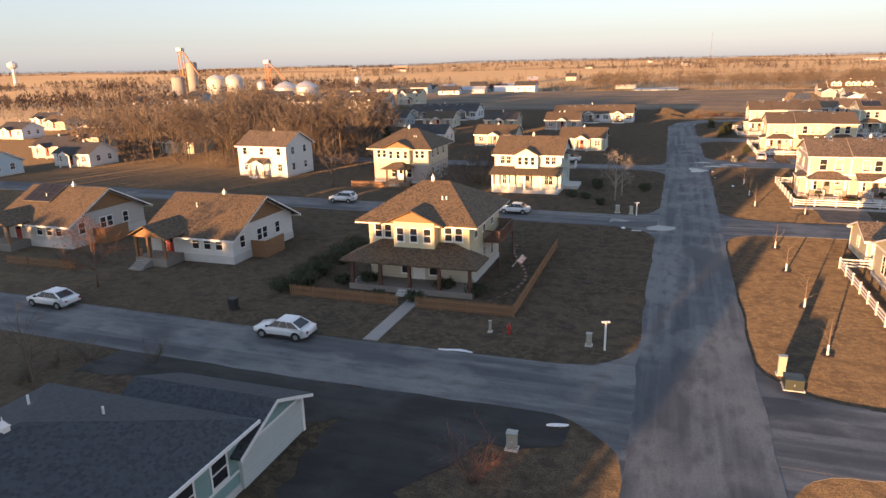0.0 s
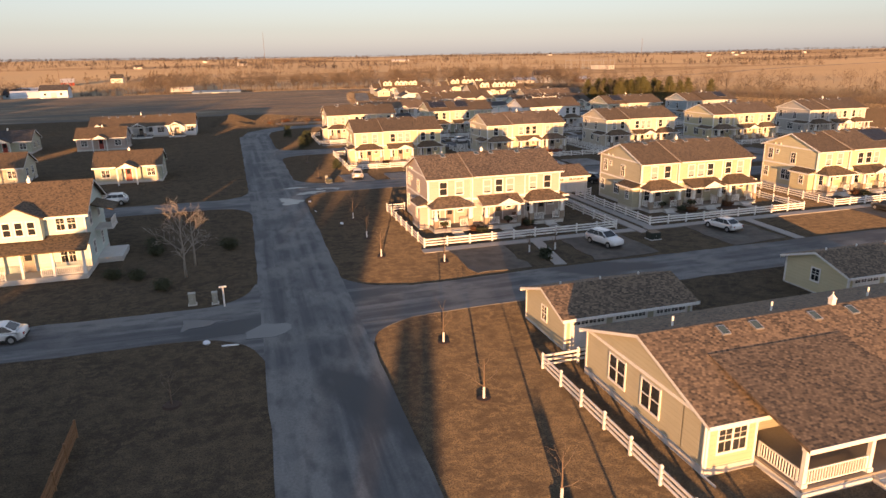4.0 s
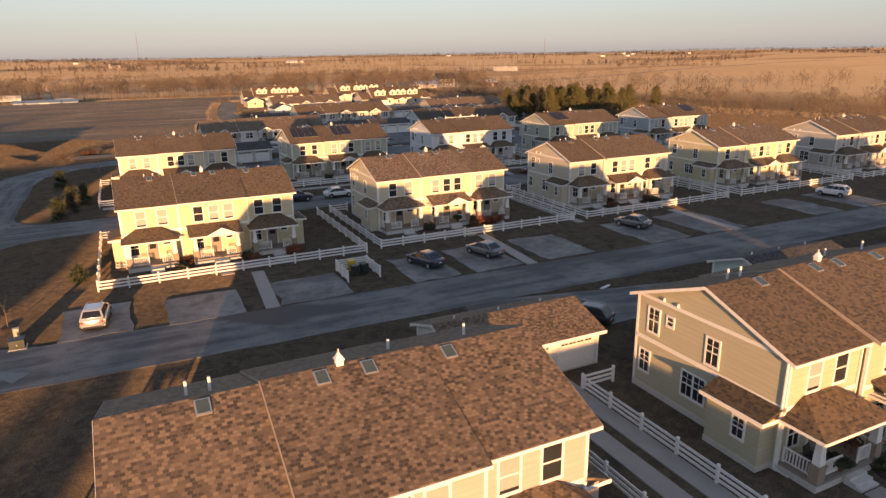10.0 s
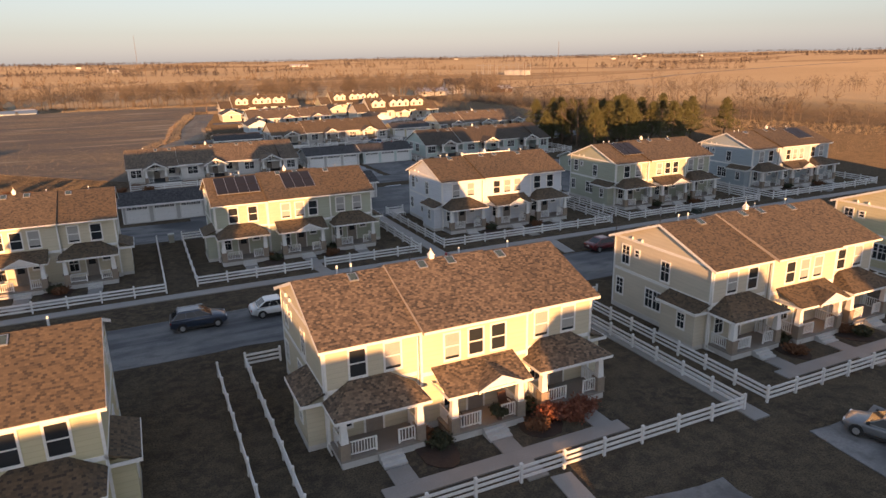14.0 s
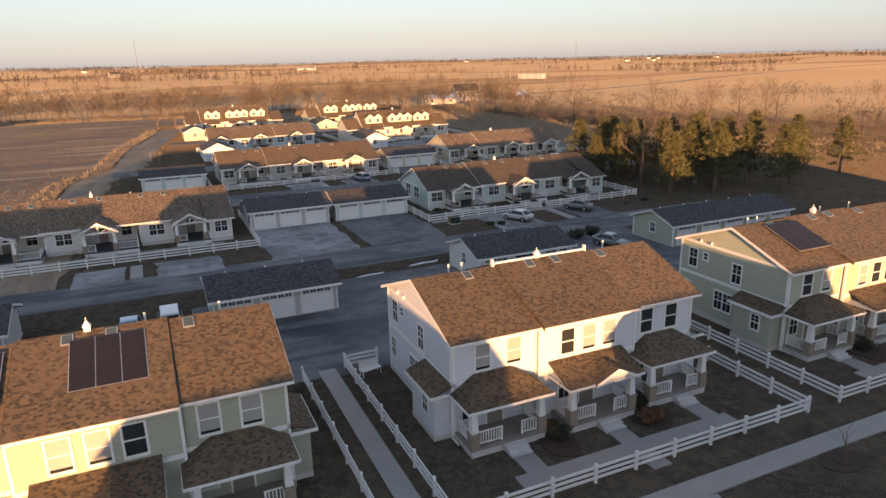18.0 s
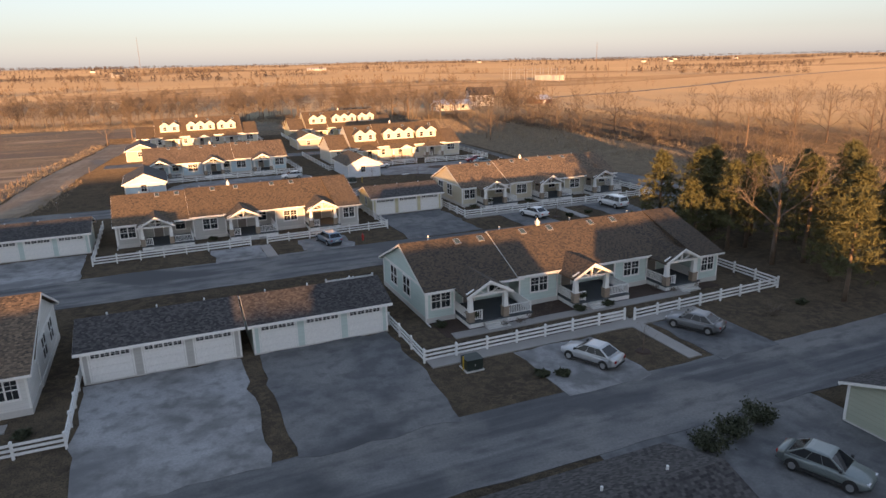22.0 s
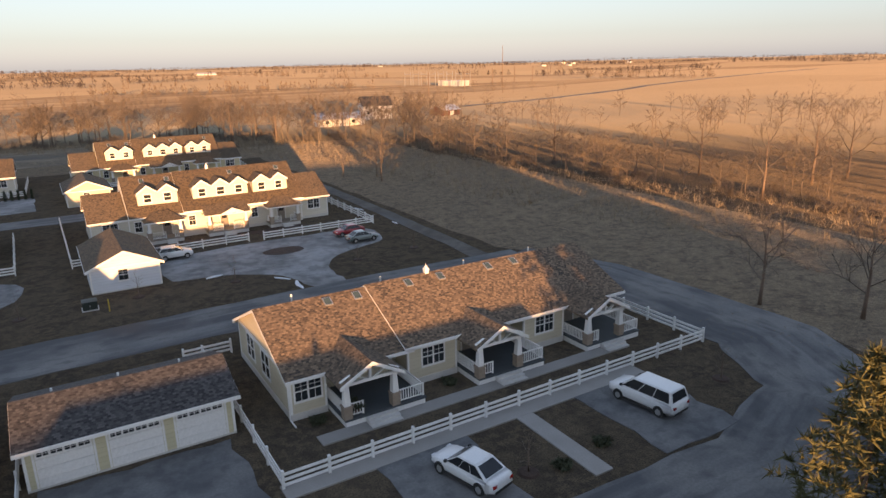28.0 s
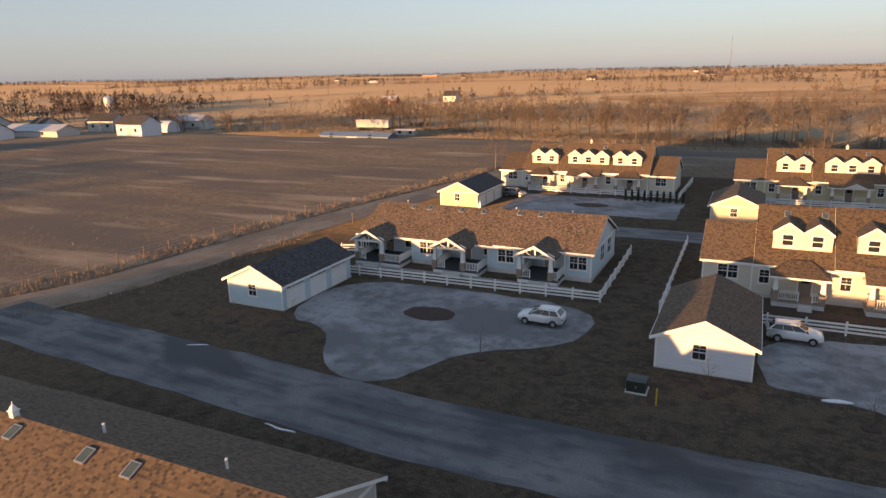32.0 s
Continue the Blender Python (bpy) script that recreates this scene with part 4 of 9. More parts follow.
def solar_array(house, x, y0, z0, slope, cols, rows):
    """Dark panels on a roof: y0, z0 the lower edge."""
    a = part("panel_rack", Build().box(-0.02, -0.02, 0, cols * 1.02 + 0.02, rows * 1.58 + 0.02, 0.05), M_METAL, house, "rack of dark solar panels")
    a.matrix_local = Matrix.Translation((x, y0, z0)) @ pose(0, 0, 0, math.degrees(math.atan(slope)))
    pm = shared("solarp", lambda: Build().box(0.02, 0.02, 0.05, 1.0, 1.56, 0.075).mesh("panel", M_SOLAR))
    for c in range(cols):
        for r in range(rows):
            p = part("panel", pm, None, a)
            p.location = (c * 1.02, r * 1.58, 0)


def garage(wall, doors=3, pitch=3.1, depth=6.0, roof=None, label="", open_door=-1):
    """A row garage with the doors on its south side. Origin: front left corner."""
    g = thing("garage", label, "garage", "row garages")
    W = doors * pitch + 0.25
    ze, sl = 2.4, 0.34
    gable_wall(g, 0, W, 0, depth, ze, sl, wall, 0.1)
    gable_roof(g, 0, W, 0, depth, ze, sl, roof or M_SHINGLE_G, 0.35, 0.35)
    dm = shared("gdoor", lambda: garage_door_mesh())
    for k in range(doors):
        x = 0.25 + k * pitch + (pitch - 0.25) / 2
        if k == open_door:
            # no hole: a near-black panel on the wall paints the bay's inner shade
            part("opening", Build().box(x - 1.2, -0.02, 0.0, x + 1.2, -0.004, 2.05), plain("bay_shade_black", (0.02, 0.018, 0.016), (0.012, 0.011, 0.01), 0.9), g, "near-black panel painted as the shade inside an open bay")
        else:
            d = part("garage_door", dm, None, g, "white sectional garage door with a row of small panes")
            d.location = (x, -0.004, 0.03)
            garage_panes(d)
    fm = shared("gframe", lambda: Build().lattice([-1.32, -1.22, 1.22, 1.32], [0.0, 2.12, 2.24], lambda i, j: i != 1 or j == 1, -0.03, -0.001).mesh("door_frame", M_WHITE))
    for k in range(doors):
        part("door_frame", fm, None, g).location = (0.25 + k * pitch + (pitch - 0.25) / 2, 0, 0)
    corner_boards(g, [(0, 0), (W, 0), (0, depth - 0.08)], 0.1, ze - 0.15)
    window(g, 0, depth / 2, 1.5, 0.7, 0.95, "W")
    for k in range(doors):
        vent_pipe(g, 1.5 + k * pitch, depth * 0.62, ze + sl * depth * 0.38, 0.18)
    return g


def garage_door_mesh():
    b = Build()
    for k in range(4):
        b.box(-1.2, -0.03, 0.52 * k + 0.008, 1.2, 0.0, 0.52 * (k + 1) - 0.008)
    return b.mesh("garage_door", M_WHITE)


def garage_panes(d):
    """A strip of small panes in a garage door, behind a white grid."""
    xs, glazed = [-1.15], []
    for k in range(4):
        for dx in (-0.13, 0.13):
            x = -0.87 + k * 0.58 + dx
            glazed.append(len(xs))
            xs += [x - 0.11, x + 0.11]
    xs.append(1.15)
    part("window", shared("gpane", lambda: Build().box(-1.1, -0.036, 1.68, 1.1, -0.0305, 1.96).mesh("window", M_GLASS)), None, d)
    part("muntin", shared("gmunt", lambda: Build().lattice(xs, [1.66, 1.69, 1.81, 1.83, 1.95, 1.98], lambda i, j: not (i in glazed and j in (1, 3)), -0.05, -0.037).mesh("muntin", M_WHITE)), None, d)


# ---- white rail fences ----
def post_mesh():
    return Build().box(-0.065, -0.065, -0.2, 0.065, 0.065, 1.0).taper(0, 0, 1.0, 1.07, 0.115, 0.02, 4).mesh("post", M_FENCE)


def rail_fence(lines, label="white three-rail vinyl fence round a yard", pitch=2.35, rails=(0.26, 0.54, 0.82), far=None):
    """lines: runs of corner points. Posts and rails are pieces of one fence."""
    base = lines[0][0]
    f = thing("rail_fence", label, "fence", "white yard fences", Matrix.Translation((base[0], base[1], 0)))
    pm = shared("fpost", post_mesh)
    seen = set()
    far = base[0] > 68 and base[1] < 175 or base[0] > 93 and base[1] < 215 or base[1] > 285 or base[0] < 20 and base[1] > 180 or base[0] > 60 and base[1] > 262 if far is None else far
    joined = Build()
    for pts in lines:
        for (x0, y0), (x1, y1) in zip(pts, pts[1:]):
            ln = math.dist((x0, y0), (x1, y1))
            n = max(1, round(ln / pitch))
            seg = round(ln / n, 2)
            yaw = math.degrees(math.atan2(y1 - y0, x1 - x0))
            rm = shared(("frail", seg), lambda: Build().box(0, -0.022, -0.07, seg, 0.022, 0.07).mesh("rail", M_FENCE))
            for k in range(n + 1):
                x, y = x0 + (x1 - x0) * k / n - base[0], y0 + (y1 - y0) * k / n - base[1]
                if (round(x, 1), round(y, 1)) not in seen:
                    seen.add((round(x, 1), round(y, 1)))
                    if far:
                        joined.box(x - 0.065, y - 0.065, -0.2, x + 0.065, y + 0.065, 1.04)
                    else:
                        part("post", pm, None, f).location = (x, y, 0)
                if k < n:
                    for z in rails:
                        if far:
                            nx, ny = -(y1 - y0) / ln * 0.022, (x1 - x0) / ln * 0.022
                            ex, ey = x + (x1 - x0) / n, y + (y1 - y0) / n
                            joined.prism([(x - nx, y - ny), (ex - nx, ey - ny), (ex + nx, ey + ny), (x + nx, y + ny)], z - 0.07, z + 0.07, "z")
                            continue
                        part("rail", rm, None, f).matrix_local = pose(x, y, z, 0, 0, yaw)
    if far:
        tagged(part("fence_run", joined, M_FENCE, f), kind="stuff")
    return f


def place(proto, x, y, turn=0.0, table=None, label="", scale=None):
    """Put a copy of a thing, with other paint if asked."""
    ob = copy_thing(proto, pose(x, y, 0, 0, 0, turn))
    if table:
        recolor(ob, table)
    if label:
        ob["label"] = label
    return ob


def paint(kind, roof=None):
    t = {"wall": SIDING[kind], "side_bay": SIDING[kind]}
    if roof:
        t.update(roof=roof, porch_roof=roof, bay_roof=roof)
    return t


ROW = row_house(SIDING["blush"], M_SHINGLE, "blush beige two-storey row house with three white porches")
ROW.matrix_world = pose(19.95, 104.3, 0)
RH = {(19.95, 104.3): ROW}
for x, y, kind, rf, lab in (
        (46.7, 104.3, "khaki", M_SHINGLE_S, "khaki two-storey row house with white trim and porches"),
        (73.4, 104.3, "yellow", M_SHINGLE_S, "pale yellow two-storey row house with white porches"),
        (100.0, 104.3, "cream", M_SHINGLE_S, "cream two-storey row house with white porches"),
        (20.4, 152.5, "yellow", M_SHINGLE_S, "warm yellow two-storey row house with white porches"),
        (45.75, 153.55, "cream", M_SHINGLE, "pale cream two-storey row house with white porches"),
        (71.2, 153.6, "stucco", M_SHINGLE_S, "sand-coloured two-storey row house with white porches"),
        (96.6, 153.6, "yellow", M_SHINGLE, "yellow two-storey row house with shaded porches"),
        (122.0, 153.6, "grey", M_SHINGLE_S, "grey-green two-storey row house with shaded porches"),
        (20.6, 189.6, "cream", M_SHINGLE_S, "cream two-storey row house beside the street corner"),
        (45.0, 189.9, "sage", M_SHINGLE_S, "sage two-storey row house with solar panels on its roof"),
        (69.15, 190.0, "bluewhite", M_SHINGLE_S, "bluish white two-storey row house with a brown roof"),
        (93.3, 190.0, "sage", M_SHINGLE_S, "sage-grey two-storey row house with one solar array"),
        (117.4, 190.0, "bluegrey", M_SHINGLE_S, "blue-grey two-storey row house beside dark pines")):
    RH[(x, y)] = place(ROW, x, y, 0, dict(paint(kind, rf), roof_seam=M_SHINGLE_S) if y > 180 else paint(kind, rf), lab)
for k, key in enumerate(RH):
    shades = [c for c in RH[key].children_recursive if c.name.split(".")[0] == "blind"]
    for j, c in enumerate(shades):
        if (j * 5 + k * 3) % 7 < 3:
            bpy.data.objects.remove(c)
for hx, hy, arr in ((45.0, 189.9, ((0.6, 4, 2), (7.2, 3, 2))), (93.3, 190.0, ((2.2, 3, 2),)), (117.4, 190.0, ((10.6, 3, 2),)), (73.4, 104.3, ((10.5, 4, 2),))):
    for ax, c, r in arr:
        solar_array(RH[(hx, hy)], ax, 1.2, 5.75 + 0.375 * 1.2 + 0.14, 0.375, c, r)
for ridge_house, u0, u1 in ((RH[(69.15, 190.0)], 4.9, 11.3),):
    part("ridge_cap", Build().box(u0, 4.72, 7.56, u1, 4.88, 7.74).box(u0 - 0.1, 4.68, 7.5, u0, 4.92, 7.95).box(u1, 4.68, 7.5, u1 + 0.1, 4.92, 7.95), M_WHITE, ridge_house, "white metal ridge cap with raised ends")
for (x0, x1, y, back) in ((17.5, 39.3, 97.55, 17), (43.55, 64.9, 97.55, 17), (69.6, 91.5, 97.55, 17), (18.1, 41.75, 146.45, 18), (43.5, 67.1, 147.06, 18),
                          (68.97, 91.8, 147.1, 18), (94.3, 117.2, 147.2, 18), (119.8, 142.5, 147.2, 18), (17.6, 39.74, 182.6, 17), (42.3, 63.5, 183.2, 17),
                          (66.4, 87.9, 183.85, 17), (90.5, 112.0, 183.85, 17), (114.6, 136, 183.85, 17)):
    front = [[(x0, y + back), (x0, y), (52.45, y)], [(53.75, y + 0.2), (x1, y), (x1, y + back)]] if (x0, y) == (42.3, 183.2) else [[(x0, y + back), (x0, y), (x1, y), (x1, y + back)]]
    rail_fence(front + [[(x0, y + back), (x0 + 2.2, y + back)]])
GAR = garage(SIDING["aqua"], label="three-bay garage with white doors and aqua siding")
GAR.matrix_world = pose(77.0, 241.3, 0)
for x, y, kind, lab, rf in ((66.6, 241.4, "grey", "grey three-bay garage with white doors", M_SHINGLE_G), (97.0, 278.0, "yellow", "yellow three-bay garage with white doors", M_SHINGLE_G),
                            (59.4, 211.6, "grey", "grey three-bay garage with a weathered roof", M_SHINGLE_G), (55.0, 275.6, "aqua", "pale three-bay garage beside the dirt track", M_SHINGLE_G),
                            (36.5, 211.6, "grey", "grey three-bay garage with a dark roof", M_SHINGLE_G)):
    place(GAR, x, y, 0, paint(kind, rf), lab)
g2 = garage(SIDING["white"], 3, 3.18, 6.2, M_SHINGLE_G, "white garage with one open bay", 1)
g2.matrix_world = pose(82.0, 211.9, 0)
g5 = garage(SIDING["sage"], 5, 3.35, 6.2, M_SHINGLE_G, "long sage garage with five white doors")
g5.matrix_world = pose(104.9, 212.6, 0)

# ---- single-storey rows with truss porches ----
def truss_gable(parent, x0, x1, y, z, rise):
    """An open white truss in a porch gable."""
    xm, t = (x0 + x1) / 2, 0.08
    b = Build().box(x0, y - t, z - 0.12, x1, y + t, z + 0.06)
    for s in (-1, 1):
        xe = x0 if s < 0 else x1
        b.prism([(xe, z + 0.02), (xe, z + 0.22), (xm, z + rise + 0.1), (xm, z + rise - 0.12)], y - t, y + t)
        b.prism([(xm + s * 0.12, z), (xm + s * 0.26, z), ((xe + xm) / 2 + s * 0.14, z + rise * 0.5), ((xe + xm) / 2, z + rise * 0.5)], y - t * 0.8, y + t * 0.8)
    b.box(xm - 0.07, y - t * 0.9, z, xm + 0.07, y + t * 0.9, z + rise - 0.05)
    part("truss", b, M_WHITE, parent, "open white timber truss in the porch gable")


def truss_porch(parent, x0, roof_w, x1, y0, y1, zf, zb, ridge_y, sl, roofmat, main_ze, door_mat=None):
    """Deck from x0 to x1 before a recessed wall at y1; the gable roof covers its first part."""
    part("porch_floor", Build().box(x0, y0, zf - 0.12, x1, y1 - 0.01, zf), M_DECKGREY, parent)
    part("porch_skirt", Build().box(x0 + 0.05, y0 + 0.05, -0.2, x1 - 0.05, y1 - 0.02, zf - 0.12), M_WHITE, parent)
    xr = x0 + roof_w
    for x in (x0 + 0.2, xr - 0.2):
        column(parent, x, y0 + 0.25, zf, zb, 0.7)
    part("porch_beam", Build().box(x0, y0 + 0.42, zb - 0.05, x0 + 0.18, y1 - 0.01, zb + 0.15).box(xr - 0.18, y0 + 0.42, zb - 0.05, xr, y1 - 0.01, zb + 0.15), M_WHITE, parent)
    truss_gable(parent, x0 - 0.12, xr + 0.12, y0 + 0.22, zb + 0.05, roof_w * 0.27)
    ze, o = zb + 0.12, 0.28
    xm = (x0 + xr) / 2
    zr = ze + (roof_w / 2 + o) * 0.54
    yb = min(ridge_y - 0.2, (zr - main_ze) / sl) 
    ye = max((ze - main_ze) / sl, 0.02)
    b = Build()
    b.slab([(x0 - o, ye, ze), (x0 - o, y0 - 0.2, ze), (xm, y0 - 0.2, zr), (xm, yb, zr)])
    b.slab([(xr + o, y0 - 0.2, ze), (xr + o, ye, ze), (xm, yb, zr), (xm, y0 - 0.2, zr)])
    part("porch_roof", b, roofmat, parent)
    t = Build()
    for s, xe in ((-1, x0 - o), (1, xr + o)):
        t.prism([(xe, ze - 0.18), (xe, ze + 0.03), (xm, zr + 0.03), (xm, zr - 0.18)], y0 - 0.24, y0 - 0.2)
    part("porch_fascia", t, M_WHITE, parent)
    sx = xr - 0.15
    railing(parent, (x0 + 0.45, y0 + 0.25), (x0 + 1.15, y0 + 0.25), zf)
    railing(parent, (x0 + 0.15, y0 + 0.5), (x0 + 0.15, y1 - 0.1), zf)
    railing(parent, (sx, y0 + 0.2), (x1 - 0.1, y0 + 0.2), zf)
    railing(parent, (x1 - 0.15, y0 + 0.4), (x1 - 0.15, y1 - 0.1), zf)
    front_steps(parent, x0 + 1.2, sx - 0.1, y0, zf)
    entry_door(parent, (x0 + xr) / 2 + 0.2, y1, zf, door_mat)
    window(parent, xr + 0.9, y1, 1.75, 1.0, 1.25)


def shed_porch(parent, x0, x1, y1, ze, sl, roofmat):
    """A deep porch under a roof plate that runs out from the main slope."""
    y0, zf, zb = -2.7, 0.5, 2.45
    part("porch_floor", Build().box(x0, y0, zf - 0.12, x1, y1 - 0.01, zf), M_DECK, parent)
    part("porch_skirt", Build().box(x0 + 0.05, y0 + 0.05, -0.2, x1 - 0.05, y1 - 0.02, zf - 0.12), M_WHITE, parent)
    part("porch_beam", Build().box(x0, y0 + 0.1, zb, x1, y0 + 0.35, zb + 0.2), M_WHITE, parent)
    for x in (x0 + 0.2, (x0 + x1) / 2, x1 - 0.2):
        c = part("column", shared("sqcol", lambda: Build().box(-0.1, -0.1, 0, 0.1, 0.1, 1.75).box(-0.15, -0.15, 0, 0.15, 0.15, 0.2).box(-0.14, -0.14, 1.75, 0.14, 0.14, 1.95).mesh("column", M_WHITE)), None, parent)
        c.location = (x, y0 + 0.22, zf)
    xm = (x0 + x1) / 2
    railing(parent, (x0 + 0.35, y0 + 0.22), (xm - 0.15, y0 + 0.22), zf)
    railing(parent, (xm + 1.4, y0 + 0.22), (x1 - 0.35, y0 + 0.22), zf)
    for x in (x0 + 0.12, x1 - 0.12):
        railing(parent, (x, y0 + 0.45), (x, -0.05), zf)
    front_steps(parent, xm + 0.2, xm + 1.3, y0, zf)
    entry_door(parent, xm + 0.6, y1, zf)
    window(parent, x0 + 1.5, y1, 1.75, 1.5, 1.25, "S", True)
    yb, zl = 3.4, zb + 0.28
    part("porch_roof", Build().slab([(x0 - 0.3, y0 - 0.35, zl), (x1 + 0.3, y0 - 0.35, zl), (x1 + 0.3, yb, ze + sl * yb + 0.06), (x0 - 0.3, yb, ze + sl * yb + 0.06)], 0.14), roofmat, parent)
    part("porch_fascia", Build().box(x0 - 0.3, y0 - 0.39, zl - 0.2, x1 + 0.3, y0 - 0.36, zl + 0.01), M_WHITE, parent)


def end_bay(parent, x0, x1, ym, zr, rec, ze, sl, wall, roof):
    """The last bay stands forward under a flatter roof plate that starts at the ridge."""
    yp, zl = -1.85, 2.64
    ye = yp - 0.4
    rise = (zr - zl) / (ym - ye)

    def under(y):
        return zl + rise * (y - ye) - 0.13
    part("bay_wall", Build().prism([(yp, 0.4), (rec + 0.05, 0.4), (rec + 0.05, under(rec)), (yp, under(yp))], x0, x1, "x"), wall, parent)
    part("foundation", Build().box(x0 - 0.03, yp - 0.04, -0.2, x1 + 0.03, rec, 0.4), M_FOUND, parent)
    part("roof", Build().slab([(x0 - 0.45, ye, zl), (x1 + 0.34, ye, zl), (x1 + 0.34, ym, zr), (x0 - 0.45, ym, zr)]), roof, parent)
    part("cheek", Build().prism([(ye + 0.2, under(ye)), (ym, zr - 0.13), (-0.3, ze + 0.1 - sl * 0.3)], x0 - 0.4, x0 - 0.3, "x"), roof, parent)
    part("fascia", Build().prism([(ye, zl - 0.18), (ym, zr - 0.18), (ym, zr - 0.02), (ye, zl - 0.02)], x1 + 0.34, x1 + 0.365, "x"), M_WHITE, parent)
    part("fascia", Build().box(x0 - 0.45, ye - 0.03, zl - 0.17, x1 + 0.36, ye - 0.004, zl - 0.02), M_WHITE, parent)
    window(parent, (x0 + x1) / 2, yp, 1.7, 1.3, 1.15, "S", True)
    corner_boards(parent, [(x0, yp), (x1, yp)], 0.35, 2.55)


def ranch(wall, roof, label, bays, width, depth=10.2, ze=2.78, sl=0.445, joint=0.295, door_mat=None):
    """bays: (x0, x1, porch?) from left to right; porch stretches are recessed by 1.7 m."""
    h = thing("row_cottage", label, "house", "single-storey row houses")
    rec = 1.7
    ym, zr = depth / 2, ze + sl * depth / 2
    b = Build().prism([(rec, 0.4), (depth, 0.4), (depth, ze - 0.13), (ym, zr - 0.13), (rec, ze + sl * rec - 0.13)], 0, width, "x")
    part("wall", b, wall, h)
    part("foundation", Build().box(-0.04, rec, -0.2, width + 0.04, depth + 0.04, 0.4), M_FOUND, h)
    xj = width * joint
    for k, (x0, x1, up) in enumerate(((0, xj, 0.0), (xj, width, 0.12))):
        gable_roof(h, x0, x1 - (0.02 if k == 0 else 0), 0, depth, ze + up, sl, roof, 0.4, 0.3)
    for x0, x1, is_porch in bays:
        if is_porch == 2:
            shed_porch(h, x0, x1, rec, ze, sl, roof)
        elif is_porch == 3:
            end_bay(h, x0, x1, ym, zr + 0.14, rec, ze, sl, wall, roof)
        elif is_porch:
            truss_porch(h, x0, 3.3, x1, -2.4, rec, 0.5, 2.45, ym, sl, roof, ze, door_mat)
        else:
            part("bay_wall", Build().prism([(0, 0.4), (rec + 0.05, 0.4), (rec + 0.05, ze + sl * rec - 0.14), (0, ze - 0.14)], x0, x1, "x"), wall, h)
            part("foundation", Build().box(x0 - 0.03, -0.04, -0.2, x1 + 0.03, rec, 0.4), M_FOUND, h)
            window(h, (x0 + x1) / 2, 0, 1.7, 1.5 if x1 - x0 > 2.0 else 1.2, 1.15, "S", True)
            corner_boards(h, [(x0, 0.0), (x1, 0.0)], 0.35, ze - 0.15)
    corner_boards(h, [(0, depth - 0.1), (width, depth - 0.1)], 0.35, ze - 0.15)
    for x, fc in ((0.0, "W"), (width, "E")):
        window(h, x, 4.3, 1.75, 1.5, 1.45, fc, True, False, False)
        window(h, x, 7.4, 1.75, 1.5, 1.45, fc, True, False, False)
    for x in (-0.03, width):
        part("belt_trim", Build().box(x, 0.3, ze - 0.22, x + 0.03, depth, ze - 0.04), M_WHITE, h)
    n = 6
    for k in range(n):
        x = width * (0.17, 0.25, 0.4, 0.5, 0.66, 0.75)[k]
        y = ym - 0.65
        skylight(h, x, y, ze + 0.03 + sl * y + (0.12 if x > xj else 0), sl)
    cupola(h, width * 0.47, ym, zr + 0.16)
    for u in (0.1, 0.35, 0.62, 0.86):
        vent_pipe(h, width * u, depth * 0.6, ze + sl * depth * 0.4, 0.55)
    part("downpipe", Build().box(-0.1, 0.05, 0.15, -0.03, 0.12, ze - 0.2).box(-0.1, -0.9, 0.05, -0.03, 0.05, 0.13), M_WHITE, h)
    return h


BAYS_LONG = [(0, 2.3, 0), (2.4, 7.8, 1), (8.0, 11.5, 0), (11.6, 17.0, 1), (17.2, 20.6, 0), (20.7, 24.4, 1), (24.45, 26.75, 3)]
BAYS = [(0, 2.1, 0), (2.2, 7.2, 1), (7.4, 10.8, 0), (10.9, 16.0, 1), (16.2, 19.6, 0), (19.7, 24.6, 1)]
BAYS_G1 = [(0, 0.6, 0), (0.7, 5.9, 1), (6.1, 9.4, 0), (9.5, 14.2, 1), (14.3, 17.9, 0), (18.0, 21.8, 1), (21.8, 24.2, 0)]
R_E2 = ranch(SIDING["aqua"], M_SHINGLE_D, "pale aqua single-storey row house with truss porches", BAYS_LONG, 26.8)
R_E2.matrix_world = pose(89.7, 241.3, 0)
R_F2 = ranch(SIDING["cream"], M_SHINGLE, "cream single-storey row house with truss porches", BAYS, 24.8)
R_F2.matrix_world = pose(109.45, 277.4, 0)
place(R_E2, 37.4, 240.6, 0, dict(paint("white", M_SHINGLE), bay_wall=SIDING["white"]), "white single-storey row house with truss porches and a dark red door")
place(R_E2, 67.2, 276.0, 0.6, dict(paint("grey", M_SHINGLE_S), bay_wall=SIDING["grey"]), "grey single-storey row house with truss porches")
R_G1 = ranch(SIDING["lightblue"], M_SHINGLE, "light blue single-storey row house with truss porches", BAYS_G1, 24.2, joint=0.63)
R_G1.matrix_world = pose(69.9, 323.2, 0)
BAYS_A = [(0, 2.7, 0), (2.8, 10.5, 2), (10.7, 14.4, 0), (14.5, 20.5, 1), (20.7, 26, 0)]
R_A = ranch(SIDING["khaki"], M_SHINGLE, "khaki single-storey row house with white porch rails", BAYS_A, 26.0, 10.8, 2.95, 0.34, 0.99)
R_A.matrix_world = pose(19.4, 57.7, 0)
